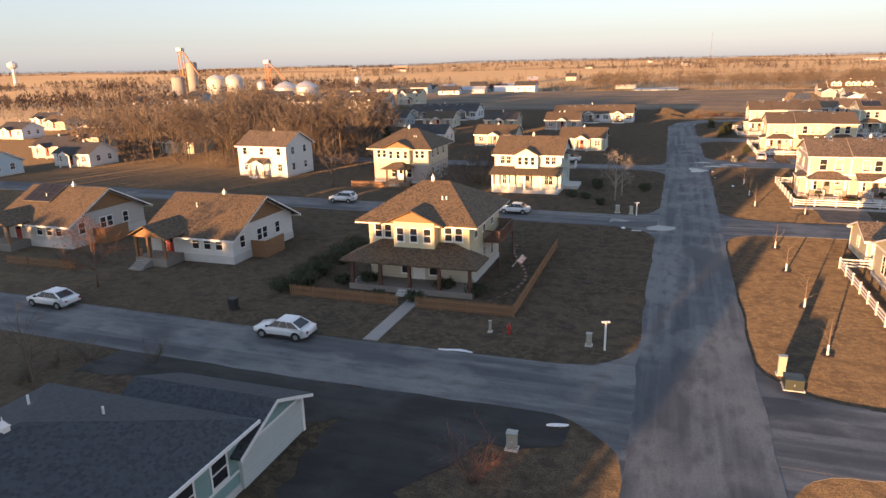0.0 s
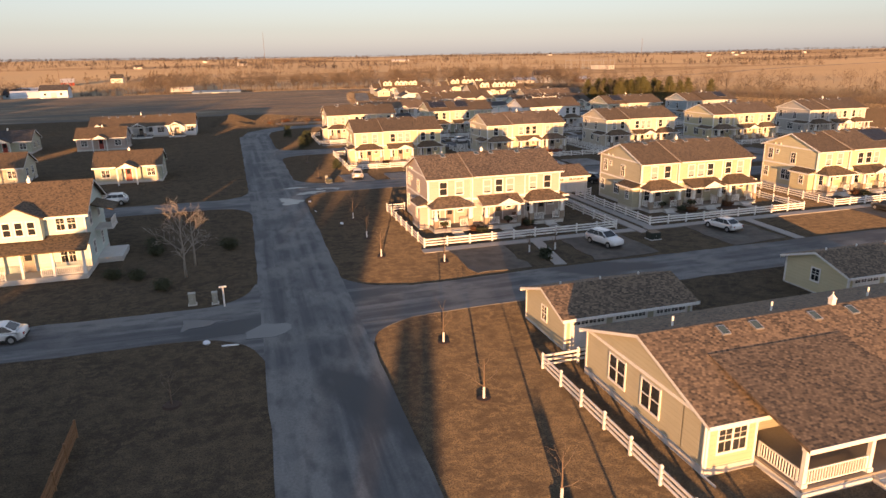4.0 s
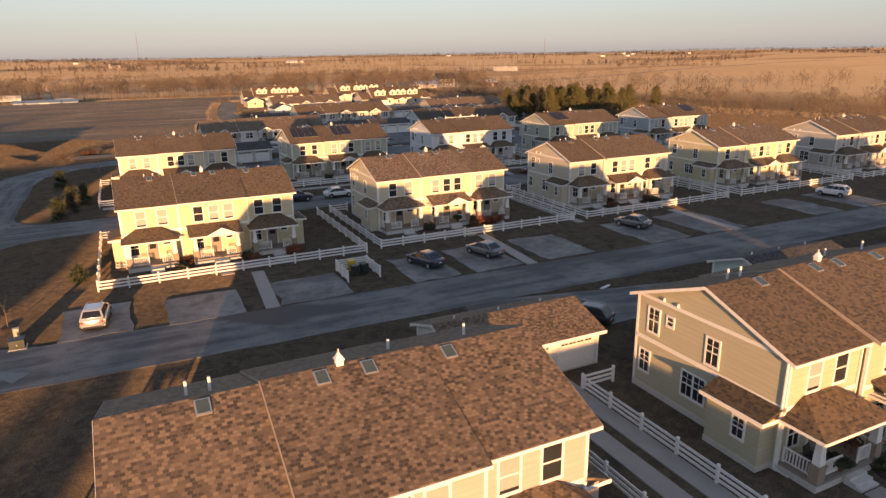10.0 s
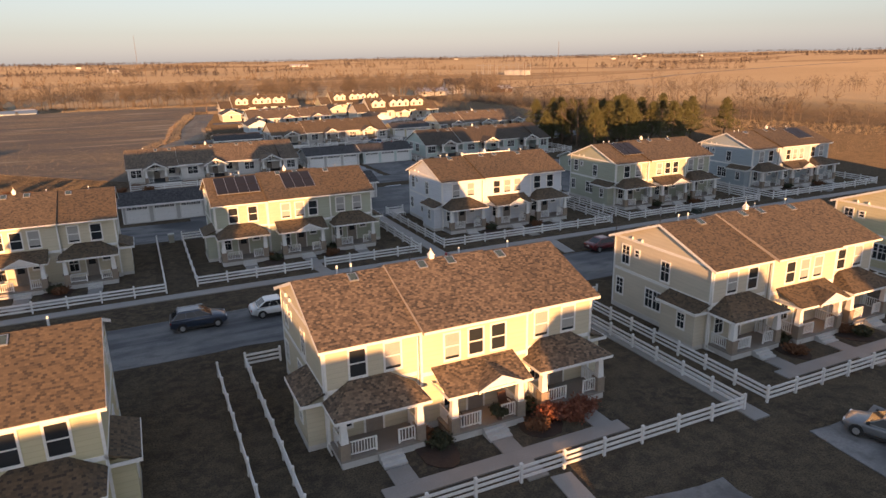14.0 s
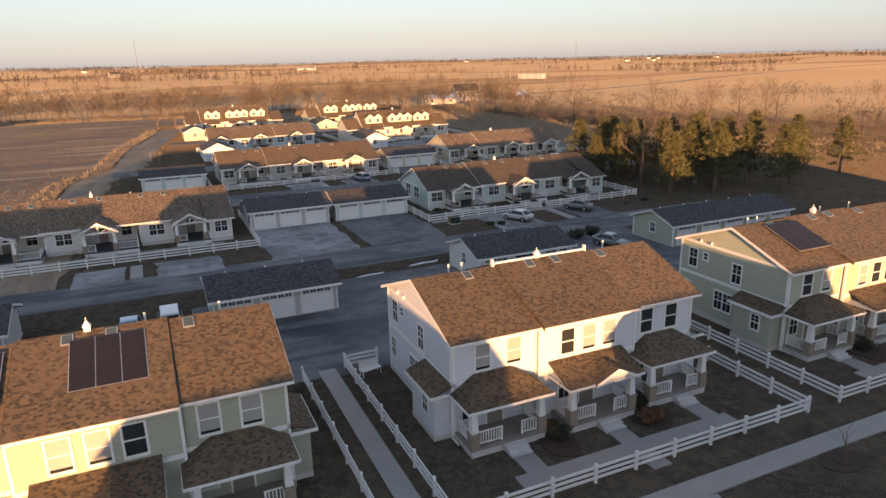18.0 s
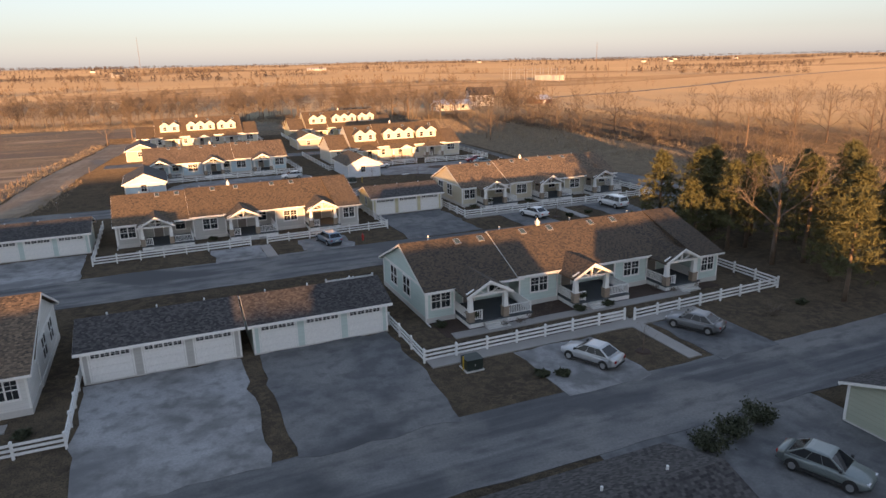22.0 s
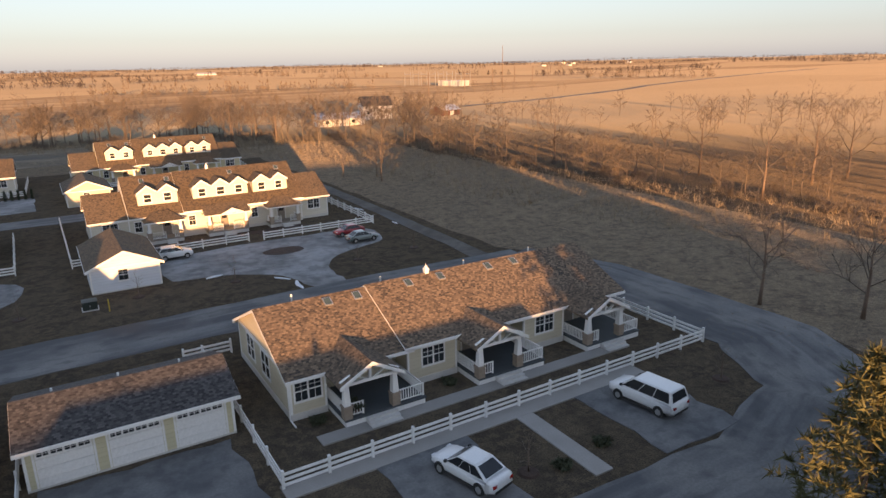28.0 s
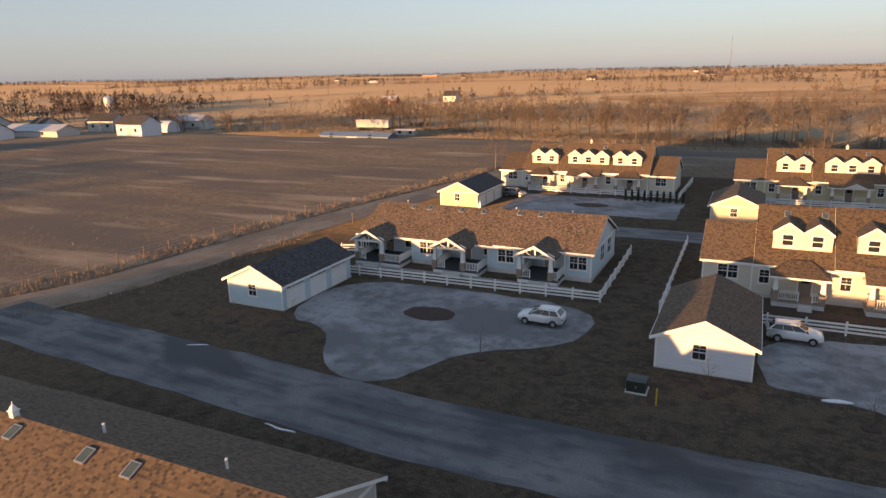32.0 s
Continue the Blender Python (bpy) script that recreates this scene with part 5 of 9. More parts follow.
for pts in ([[(87.0, 252), (87.0, 235.1), (103.3, 235.3)], [(104.0, 235.0), (119.5, 235.6), (119.5, 252)], [(84.6, 252.2), (88.8, 252.2)]],
            [[(107.1, 288.5), (107.1, 271.7), (136.9, 271.9), (136.9, 289)], [(105.9, 288.6), (109, 288.6)]],
            [[(65.1, 287), (65.1, 269.9), (80.6, 270.5)], [(82.4, 270.5), (96.6, 271.1), (96.6, 286)]],
            [[(37.5, 250), (37.5, 234.2), (66.35, 233.8), (66.35, 250)]],
            [[(71.0, 317.4), (96.0, 318.3), (95.7, 334)], [(66.9, 324), (69.5, 325)]],
            [[(100.6, 340), (100.8, 317.6), (118.4, 317.9)], [(120, 317.5), (133.6, 317.4), (134, 345)]],
            [[(74, 366.6), (96.8, 366.3), (97.2, 382)]], [[(103.9, 366.4), (133, 366.6), (134, 385)], [(103.9, 366.4), (103.9, 384)]],
            [[(39.0, 70.2), (17.2, 69.8), (17.2, 45.8), (46, 45.8)]]):
    rail_fence(pts)


# ---- one-and-a-half-storey rows with dormers ----
def dormer_house(wall, roof, label):
    """Main block 20 m long between two lower wings. Origin: front left corner of the left wing."""
    h = thing("dormer_house", label, "house", "row houses with dormers")
    D, ze, sl = 10.4, 3.1, 0.72
    gable_wall(h, 0, 3.9, 0.6, D - 0.6, 2.9, 0.5, wall)
    gable_roof(h, 0, 3.88, 0.6, D - 0.6, 2.9, 0.5, roof, 0.35, 0.25)
    gable_wall(h, 3.9, 23.9, 0, D, ze, sl, wall)
    for k, (x0, x1, up) in enumerate(((3.9, 9.9, 0.0), (9.92, 23.9, 0.1))):
        gable_roof(h, x0, x1, 0, D, ze + up, sl, roof, 0.35, 0.0 if k == 0 else 0.2)
    gable_wall(h, 23.9, 27.6, 0.6, D - 0.6, 2.9, 0.5, wall)
    gable_roof(h, 23.92, 27.6, 0.6, D - 0.6, 2.9, 0.5, roof, 0.35, 0.25)
    for x0, n in ((5.2, 2), (11.2, 3), (18.3, 2)):
        w = 2.15
        yd = 1.2
        z0, z1 = ze + sl * yd, ze + sl * yd + 1.45
        part("dormer_wall", Build().box(x0, yd, z0 - 0.1, x0 + n * w, yd + 2.6, z1), wall, h)
        for k in range(n):
            xa, xb = x0 + k * w, x0 + (k + 1) * w
            xm, rise = (xa + xb) / 2, 0.8
            part("dormer_gable", Build().prism([(xa, z1), (xb, z1), (xm, z1 + rise - 0.08)], yd, yd + 0.2), wall, h)
            yb = (z1 + rise - ze - 0.1) / sl
            b = Build().slab([(xa - 0.08, yd - 0.25, z1 - 0.05), (xm, yd - 0.25, z1 + rise), (xm, yb, z1 + rise), (xa - 0.08, (z1 - ze) / sl, z1 - 0.05)], 0.1)
            b.slab([(xm, yd - 0.25, z1 + rise), (xb + 0.08, yd - 0.25, z1 - 0.05), (xb + 0.08, (z1 - ze) / sl, z1 - 0.05), (xm, yb, z1 + rise)], 0.1)
            part("dormer_roof", b, roof, h)
            f = Build()
            for s, xe in ((-1, xa - 0.08), (1, xb + 0.08)):
                f.prism([(xe, z1 - 0.2), (xe, z1), (xm, z1 + rise + 0.03), (xm, z1 + rise - 0.17)], yd - 0.29, yd - 0.25)
            part("dormer_fascia", f, M_WHITE, h)
            window(h, xm, yd, z0 + 0.75, 0.75 if n == 2 or k != 1 else 0.85, 0.85, grid=False)
    for x0, x1, kd, op in ((5.4, 9.2, "shed", (7.3, 8.3)), (11.9, 16.6, "gable", (13.6, 14.9)), (19.2, 23.0, "shed", (20.6, 21.8))):
        porch(h, x0, x1, 2.0, 0.5, 2.35, kd if kd == "gable" else "hip", op, roof)
        entry_door(h, (op[0] + op[1]) / 2, 0, 0.5)
    for x in (2.0, 25.7):
        window(h, x, 0.6, 1.8, 1.5, 1.1, "S", True)
    for x in (4.8, 10.6, 17.9):
        window(h, x, 0, 1.8, 0.7, 1.1)
    corner_boards(h, [(0, 0.6), (27.6, 0.6), (3.9, 0), (23.9, 0)], 0.35, 2.75)
    cupola(h, 13.9, D / 2, ze + sl * D / 2 + 0.2)
    for x in (6.2, 9.0, 16.4, 22.3):
        skylight(h, x, 4.3, ze + 0.06 + sl * 4.3 + (0.1 if x > 9.9 else 0), sl)
    return h


SIDING["ivory"] = siding("ivory_siding", (0.62, 0.585, 0.49))
DH = dormer_house(SIDING["ivory"], M_SHINGLE_S, "cream row house with white dormers and a brown roof")
DH.matrix_world = pose(103.2, 324.6, 0)
place(DH, 68.0, 369.6, 0, None, "cream row house with white dormers behind a hedge")
place(DH, 104.0, 370.0, 0, dict(paint("yellow", M_SHINGLE_S), dormer_wall=SIDING["ivory"], dormer_gable=SIDING["ivory"]), "pale yellow row house with dormers beside the wood")


def gable_garage(wall, roof, label, doors="E", n=3, w=5.7, ln=10.0):
    """A garage with its gable to the south. Origin: front left corner."""
    g = thing("garage", label, "garage", "row garages")
    ze, sl = 2.35, 0.45
    xm = w / 2
    part("wall", Build().prism([(0, 0.1), (w, 0.1), (w, ze - 0.1), (xm, ze + sl * xm - 0.1), (0, ze - 0.1)], 0, ln), wall, g)
    part("foundation", Build().box(-0.03, -0.03, -0.2, w + 0.03, ln + 0.03, 0.1), M_FOUND, g)
    o = 0.35
    zr, zo = ze + sl * xm, ze - sl * o
    b = Build().slab([(-o, ln + 0.3, zo), (-o, -0.3, zo), (xm, -0.3, zr), (xm, ln + 0.3, zr)])
    part("roof", b, roof, g)
    part("roof", Build().slab([(w + o, -0.3, zo), (w + o, ln + 0.3, zo), (xm, ln + 0.3, zr), (xm, -0.3, zr)]), roof, g)
    part("fascia", Build().prism([(-o, zo - 0.2), (xm, zr - 0.2), (w + o, zo - 0.2), (w + o, zo + 0.02), (xm, zr + 0.02), (-o, zo + 0.02)], -0.35, -0.3), M_WHITE, g)
    part("fascia", Build().box(-o - 0.03, -0.3, zo - 0.19, -o - 0.002, ln + 0.3, zo + 0.01), M_WHITE, g)
    part("fascia", Build().box(w + o + 0.002, -0.3, zo - 0.19, w + o + 0.03, ln + 0.3, zo + 0.01), M_WHITE, g)
    part("gable_trim", Build().box(0, -0.025, ze - 0.25, w, 0, ze - 0.1), M_WHITE, g)
    window(g, w * 0.46, 0, 1.45, 0.75, 0.95)
    corner_boards(g, [(0, 0), (w, 0)], 0.05, ze - 0.2)
    dm = shared("gdoor", garage_door_mesh)
    for k in range(n):
        d = part("garage_door", dm, None, g, "white sectional garage door with a row of small panes")
        d.matrix_local = pose(w + 0.004, 1.7 + k * (ln - 0.5) / n, 0.03, 0, 0, 90)
        garage_panes(d)
    return g


GG = gable_garage(SIDING["bluewhite"], M_SHINGLE_S, "pale grey garage with its gable to the street")
GG.matrix_world = pose(101.85, 307.5, 0)
place(GG, 67.1, 306.7, 0, paint("lightblue", M_SHINGLE_G), "light blue garage with white doors and a dark roof")
place(GG, 102.0, 352.0, 0, paint("cream", M_SHINGLE_S), "cream garage with its gable to the street")
place(GG, 66.0, 350.6, 0, paint("yellow", M_SHINGLE_G), "pale yellow garage with a dark roof")
for x, y, kd, rf, lab in ((36.9, 116.9, "white", M_SHINGLE, "pale alley garage behind a row house"), (63.4, 117.6, "aqua", M_SHINGLE_G, "aqua alley garage with a small gable window"),
                          (88.5, 117.4, "grey", M_SHINGLE_G, "grey alley garage behind a row house"), (19.6, 71.6, "khaki", M_SHINGLE, "khaki garage with a sunlit gable"), (43.1, 71.8, "yellow", M_SHINGLE, "pale yellow garage behind a row house")):
    place(GAR, x, y, 0, paint(kd, rf), lab)


# ---- houses west of the street ----
def hip_roof(b, x0, x1, y0, y1, z, rise, o=0.7):
    x0, x1, y0, y1 = x0 - o, x1 + o, y0 - o, y1 + o
    w, d = x1 - x0, y1 - y0
    m = min(w, d) / 2
    if w >= d:
        a, c = (x0 + m, (y0 + y1) / 2, z + rise), (x1 - m, (y0 + y1) / 2, z + rise)
        b.slab([(x0, y0, z), (x1, y0, z), c, a]).slab([(x1, y1, z), (x0, y1, z), a, c])
        b.slab([(x0, y1, z), (x0, y0, z), a]).slab([(x1, y0, z), (x1, y1, z), c])
    else:
        a, c = ((x0 + x1) / 2, y0 + m, z + rise), ((x0 + x1) / 2, y1 - m, z + rise)
        b.slab([(x0, y0, z), (x1, y0, z), a]).slab([(x1, y1, z), (x0, y1, z), c])
        b.slab([(x0, y1, z), (x0, y0, z), a, c]).slab([(x1, y0, z), (x1, y1, z), c, a])
    return b


def foursquare(name, label, W, D, wall, band, roof, porch_w, ze=5.75):
    """Square two-storey house with a hip roof and a porch across the front. Origin: front left corner."""
    h = thing(name, label, "house")
    part("wall", Build().box(0, 0, 3.0, W, D, ze + 0.05), wall, h)
    part("lower_wall", Build().box(0.02, 0.02, 0.4, W - 0.02, D - 0.02, 3.0), band, h)
    part("foundation", Build().box(-0.03, -0.03, -0.2, W + 0.03, D + 0.03, 0.4), M_FOUND, h)
    r0, r1, e = (W / 2 - 1.3, D / 2, ze + 2.7), (W / 2 + 1.3, D / 2, ze + 2.7), 0.9
    part("roof", Build().slab([(-e, -e, ze), (W + e, -e, ze), r1, r0]).slab([(W + e, D + e, ze), (-e, D + e, ze), r0, r1]).slab([(-e, D + e, ze), (-e, -e, ze), r0]).slab([(W + e, -e, ze), (W + e, D + e, ze), r1]), roof, h)
    part("eave", Build().box(-0.9, -0.9, ze - 0.22, W + 0.9, D + 0.9, ze - 0.11), M_WHITE, h)
    bx0, bx1 = W * 0.3, W * 0.7
    part("bay_wall", Build().box(bx0, -1.0, 3.35, bx1, 0.05, ze + 0.1), wall, h)
    xm, rise = W / 2, 1.3
    part("bay_gable", Build().prism([(bx0 - 0.5, ze), (bx1 + 0.5, ze), (xm, ze + rise - 0.15)], -0.95, 1.2), M_WOOD, h, "cedar shingled gable")
    b = Build().slab([(bx0 - 1.0, 0.6, ze), (bx0 - 1.0, -1.6, ze), (xm, -1.6, ze + rise), (xm, 2.6, ze + rise)]).slab([(bx1 + 1.0, -1.6, ze), (bx1 + 1.0, 0.6, ze), (xm, 2.6, ze + rise), (xm, -1.6, ze + rise)])
    part("bay_roof", b, roof, h)
    for k in range(3):
        window(h, bx0 + (bx1 - bx0) * (k + 0.5) / 3, -1.0, 4.75, 0.6, 1.15, grid=False)
    for x in (W * 0.1, W * 0.2, W * 0.8, W * 0.9):
        window(h, x, 0, 4.75, 0.6, 1.15, grid=False)
    for y in (2.0, 4.6, 7.4):
        window(h, W, y, 4.7, 0.8, 1.2, "E")
        window(h, W, y, 1.8, 0.8, 1.3, "E")
    x0, x1 = (W - porch_w) / 2, (W + porch_w) / 2
    part("porch_floor", Build().box(x0, -2.6, 0.0, x1, -0.02, 0.5), M_DECK, h)
    pr = Build()
    e0, e1, ey, z0 = x0 - 0.6, x1 + 0.6, -3.2, 2.75
    pr.slab([(e0, ey, z0), (e1, ey, z0), (e1 - 2.8, -0.02, z0 + 1.25), (e0 + 2.8, -0.02, z0 + 1.25)])
    pr.slab([(e0, 0.6, z0), (e0, ey, z0), (e0 + 2.8, -0.02, z0 + 1.25)]).slab([(e1, ey, z0), (e1, 0.6, z0), (e1 - 2.8, -0.02, z0 + 1.25)])
    part("porch_roof", pr, roof, h)
    n = max(2, round(porch_w / 2.6) + 1)
    pm = shared("cedarpost", lambda: Build().box(-0.13, -0.13, 0, 0.13, 0.13, 2.2).mesh("porch_post", M_DARKWOOD))
    for k in range(n):
        part("porch_post", pm, None, h).location = (x0 + 0.25 + (porch_w - 0.5) * k / (n - 1), -2.35, 0.5)
    entry_door(h, W / 2, 0, 0.5, M_WHITE)
    for x in (W * 0.37, W * 0.65):
        window(h, x, 0, 1.7, 0.8, 1.4, grid=False)
    front_steps(h, W / 2 - 0.9, W / 2 + 0.9, -2.6, 0.5)
    cupola(h, W / 2 - 0.3, D / 2, ze + 2.75)
    skylight(h, W * 0.3, 1.7, ze + 1.0, 2.75 / (min(W, D) / 2 + 0.9))
    for dx in (0.66, 0.7):
        vent_pipe(h, W * dx, 2.4, ze + 1.35, 0.45)
    return h


FS = foursquare("foursquare_house", "yellow foursquare house with a brown hip roof and wide porch", 9.3, 10.2, SIDING["yellow"], SIDING["stucco"], M_SHINGLE_S, 11.2)
FS.matrix_world = pose(-23.0, 55.7, 0)
part("balcony", Build().box(9.3, 4.4, 3.0, 10.9, 9.6, 3.18), M_DARKWOOD, FS, "dark red-brown timber balcony")
for y in (4.45, 9.55):
    part("balcony_post", Build().box(10.78, y - 0.06, -0.1, 10.9, y + 0.06, 3.0), M_DARKWOOD, FS)
cuts = [4.4]
for k in range(26):
    cuts += [4.46 + 0.2 * k, 4.54 + 0.2 * k]
cuts.append(9.6)
side = part("balcony_rail", Build().lattice([v - 4.4 for v in cuts], [0.0, 0.08, 0.85, 0.95], lambda i, j: j in (0, 2) or i % 2 == 0, -0.03, 0.03), M_DARKWOOD, FS)
side.matrix_local = pose(10.85, 4.4, 3.18, 0, 0, 90)
for y in (4.43, 9.57):
    part("balcony_rail", Build().lattice([9.3] + [9.34 + 0.08 * k for k in range(20)], [3.18, 3.26, 4.03, 4.13], lambda i, j: j in (0, 2) or i % 2 == 0, y - 0.03, y + 0.03), M_DARKWOOD, FS)
FS2 = foursquare("foursquare_house", "cream and brown foursquare house with an orange-brown hip roof", 9.6, 10.0, SIDING["cream"], SIDING["blush"], M_SHINGLE_S, 3.6)
FS2.matrix_world = pose(-44.4, 103.4, 0)


def front_porch_house(name, label, W, D, wall, roof, full_porch=True, ze=5.6, sl=0.5):
    """Two-storey gabled house with the ridge along the street."""
    h = thing(name, label, "house")
    gable_wall(h, 0, W, 0, D, ze, sl, wall)
    gable_roof(h, 0, W, 0, D, ze, sl, roof, 0.45, 0.4)
    if full_porch:
        part("bay_wall", Build().box(W * 0.33, -1.0, 3.5, W * 0.67, 0.05, ze), wall, h)
        xm = W / 2
        part("bay_gable", Build().prism([(W * 0.33, ze - 0.02), (W * 0.67, ze - 0.02), (xm, ze + 0.8)], -1.0, 1.2), wall, h)
        b = Build().slab([(W * 0.3, 0.4, ze - 0.1), (W * 0.3, -1.3, ze - 0.1), (xm, -1.3, ze + 0.95), (xm, 2.1, ze + 0.95)]).slab([(W * 0.7, -1.3, ze - 0.1), (W * 0.7, 0.4, ze - 0.1), (xm, 2.1, ze + 0.95), (xm, -1.3, ze + 0.95)])
        part("bay_roof", b, roof, h)
        for k in (-1, 0, 1):
            window(h, xm + k * 0.95, -1.0, 4.6, 0.55, 1.1, grid=False)
        for x in (W * 0.12, W * 0.21, W * 0.8, W * 0.89):
            window(h, x, 0, 4.6, 0.65, 1.1)
        part("porch_floor", Build().box(0, -2.3, 0.0, W, -0.02, 0.45), M_FOUND, h)
        part("porch_roof", Build().slab([(-0.3, -2.7, 2.8), (W + 0.3, -2.7, 2.8), (W + 0.3, -0.02, 3.65), (-0.3, -0.02, 3.65)]), roof, h)
        pm = shared("wpost", lambda: Build().box(-0.1, -0.1, 0, 0.1, 0.1, 2.3).mesh("porch_post", M_WHITE))
        for k in range(5):
            part("porch_post", pm, None, h).location = (0.15 + (W - 0.3) * k / 4, -2.15, 0.45)
        railing(h, (0.3, -2.15), (W * 0.36, -2.15), 0.45)
        railing(h, (W * 0.64, -2.15), (W - 0.3, -2.15), 0.45)
        entry_door(h, W / 2, 0, 0.45)
        for x in (W * 0.18, W * 0.82):
            window(h, x, 0, 1.7, 1.2, 1.3, "S", True)
    else:
        for x in (1.5, W / 2, W - 1.5):
            window(h, x, 0, 4.5, 0.8, 1.2, grid=False)
        window(h, 1.6, 0, 1.7, 0.9, 1.2)
        window(h, W - 1.4, 0, 1.7, 0.9, 1.2)
        porch(h, W * 0.3, W * 0.3 + 3.4, 1.7, 0.4, 2.3, "gable", (W * 0.3 + 1.3, W * 0.3 + 2.3), roof)
    for y in (D * 0.25, D * 0.7):
        window(h, W, y, 4.5, 0.8, 1.2, "E")
        window(h, W, y, 1.7, 0.8, 1.2, "E")
    corner_boards(h, [(0, 0), (W, 0)], 0.35, ze - 0.2)
    cupola(h, W * 0.5, D / 2, ze + sl * D / 2 + 0.05)
    return h


WH = front_porch_house("porch_house", "white two-storey house with a full front porch", 10.0, 8.8, SIDING["aqua"], M_SHINGLE_S)
WH.matrix_world = pose(-23.1, 101.0, 0)
part("side_deck", Build().box(10.0, 2.4, 0.0, 12.2, 6.6, 0.5).box(10.0, 3.4, 3.0, 11.6, 6.0, 3.15), M_FOUND, WH)
railing(WH, (11.5, 3.5), (11.5, 5.9), 3.15)
part("side_roof", Build().slab([(11.9, 3.0, 5.0), (11.9, 6.4, 5.0), (9.98, 6.4, 5.6), (9.98, 3.0, 5.6)]), M_SHINGLE_S, WH)
front_porch_house("gable_house", "plain white two-storey house with a small gabled porch", 10.2, 8.4, SIDING["white"], M_SHINGLE, False).matrix_world = pose(-72.0, 105.0, 0, 0, 0, -3)


def bungalow(label, W, D, wall, roof, ze=3.1, sl=0.52):
    """Low house with a cedar-gabled entrance porch."""
    h = thing("bungalow", label, "house")
    gable_wall(h, 0, W, 0, D, ze, sl, wall, 0.8)
    gable_roof(h, 0, W, 0, D, ze, sl, roof, 0.8, 0.8)
    part("gable_shingles", Build().prism([(1.6, ze + 0.45), (D - 1.6, ze + 0.45), (D / 2, ze + sl * D / 2 - 0.3)], W + 0.002, W + 0.06, "x"), M_WOOD, h)
    x0, x1 = 0.2, 4.0
    part("porch_floor", Build().box(x0, -2.6, 0.0, x1, -0.02, 0.85), M_DECK, h)
    xm, z0, rise = (x0 + x1) / 2, 3.0, 1.25
    yb = (z0 + rise - ze) / sl
    b = Build().slab([(x0 - 0.6, 0.2, z0), (x0 - 0.6, -3.1, z0), (xm, -3.1, z0 + rise), (xm, yb, z0 + rise)]).slab([(x1 + 0.6, -3.1, z0), (x1 + 0.6, 0.2, z0), (xm, yb, z0 + rise), (xm, -3.1, z0 + rise)])
    part("porch_roof", b, roof, h)
    part("porch_gable", Build().prism([(x0, z0), (x1, z0), (xm, z0 + rise - 0.25)], -2.7, -2.6), M_WOOD, h, "cedar shingled porch gable")
    pm = shared("bpost", lambda: Build().box(-0.14, -0.14, 0, 0.14, 0.14, 2.2).mesh("porch_post", M_WOOD))
    for x in (x0 + 0.2, xm - 0.2, x1 - 0.2):
        part("porch_post", pm, None, h).location = (x, -2.4, 0.85)
    b = Build().lattice([x0] + [x0 + 0.05 + k * 0.1 for k in range(1, 9)], [0.85, 0.95, 1.6, 1.7], lambda i, j: j != 1 or i % 2 == 0, -2.43, -2.37)
    part("porch_rail", b, M_WOOD, h)
    entry_door(h, xm + 0.3, 0, 0.85, M_DOOR_RED)
    for k in range(5):
        part("step", Build().box(x0 + 0.4, -2.6 - 0.3 * (k + 1), 0, x0 + 2.0, -2.6 - 0.3 * k, 0.85 * (5 - k) / 6), M_WALK, h)
    for x in (5.6, 7.0, 8.4):
        if x < W - 0.6:
            window(h, x, 0, 2.0, 0.75, 1.15, grid=False)
    for y in (1.6, 4.6, 5.6, 8.0):
        if y < D - 0.6:
            window(h, W, y, 2.0, 0.75, 1.15, "E", grid=False)
    part("side_deck", Build().box(W, 3.0, 0.0, W + 1.8, 6.4, 0.8).box(W + 1.7, 3.0, 0.8, W + 1.8, 6.4, 1.75).box(W, 3.0, 0.8, W + 1.7, 3.08, 1.75), M_WOOD, h, "red-brown timber side deck")
    cupola(h, W * 0.55, D / 2, ze + sl * D / 2)
    vent_pipe(h, W * 0.35, 3.4, ze + sl * 3.4, 0.5)
    return h


BG = bungalow("white bungalow with cedar gables and brown roof", 10.0, 11.0, SIDING["white"], M_SHINGLE_S)
BG.matrix_world = pose(-48.4, 56.6, 0)
BG2 = place(BG, -69.8, 57.0, 0, paint("grey", M_SHINGLE_S), "beige bungalow with solar panels on its roof")
solar_array(BG2, 0.6, 2.6, 3.1 + 0.52 * 2.6 + 0.12, 0.52, 4, 2)

# corner house: hip roof with a gabled wing on its north side
FH = thing("corner_house", "teal house with a dark hip roof and a pale gabled wing", "house")
TEAL = siding("teal_siding", (0.2, 0.32, 0.31))
M_SLATE = shingle("dark_blue_shingle", (0.036, 0.041, 0.046), (0.05, 0.056, 0.062), (0.024, 0.027, 0.03))
part("wall", Build().box(-11.9, 0.0, 0.4, 0.0, 14.6, 3.0), TEAL, FH)
part("foundation", Build().box(-11.94, -0.04, -0.2, 0.04, 14.64, 0.4), M_FOUND, FH)
part("roof", hip_roof(Build(), -11.9, 0.0, 0.0, 14.6, 3.12, 2.4, 0.5), M_SLATE, FH)
part("eave", Build().box(-12.4, -0.5, 2.9, 0.5, 15.1, 2.985), M_WHITE, FH)
part("gutter", Build().box(0.5, -0.5, 2.95, 0.58, 15.1, 3.1), M_WHITE, FH)
part("frieze", Build().box(0.0, 0.0, 2.6, 0.03, 14.6, 2.88).box(0.0, 0.0, 1.0, 0.03, 14.6, 1.12), M_WHITE, FH)
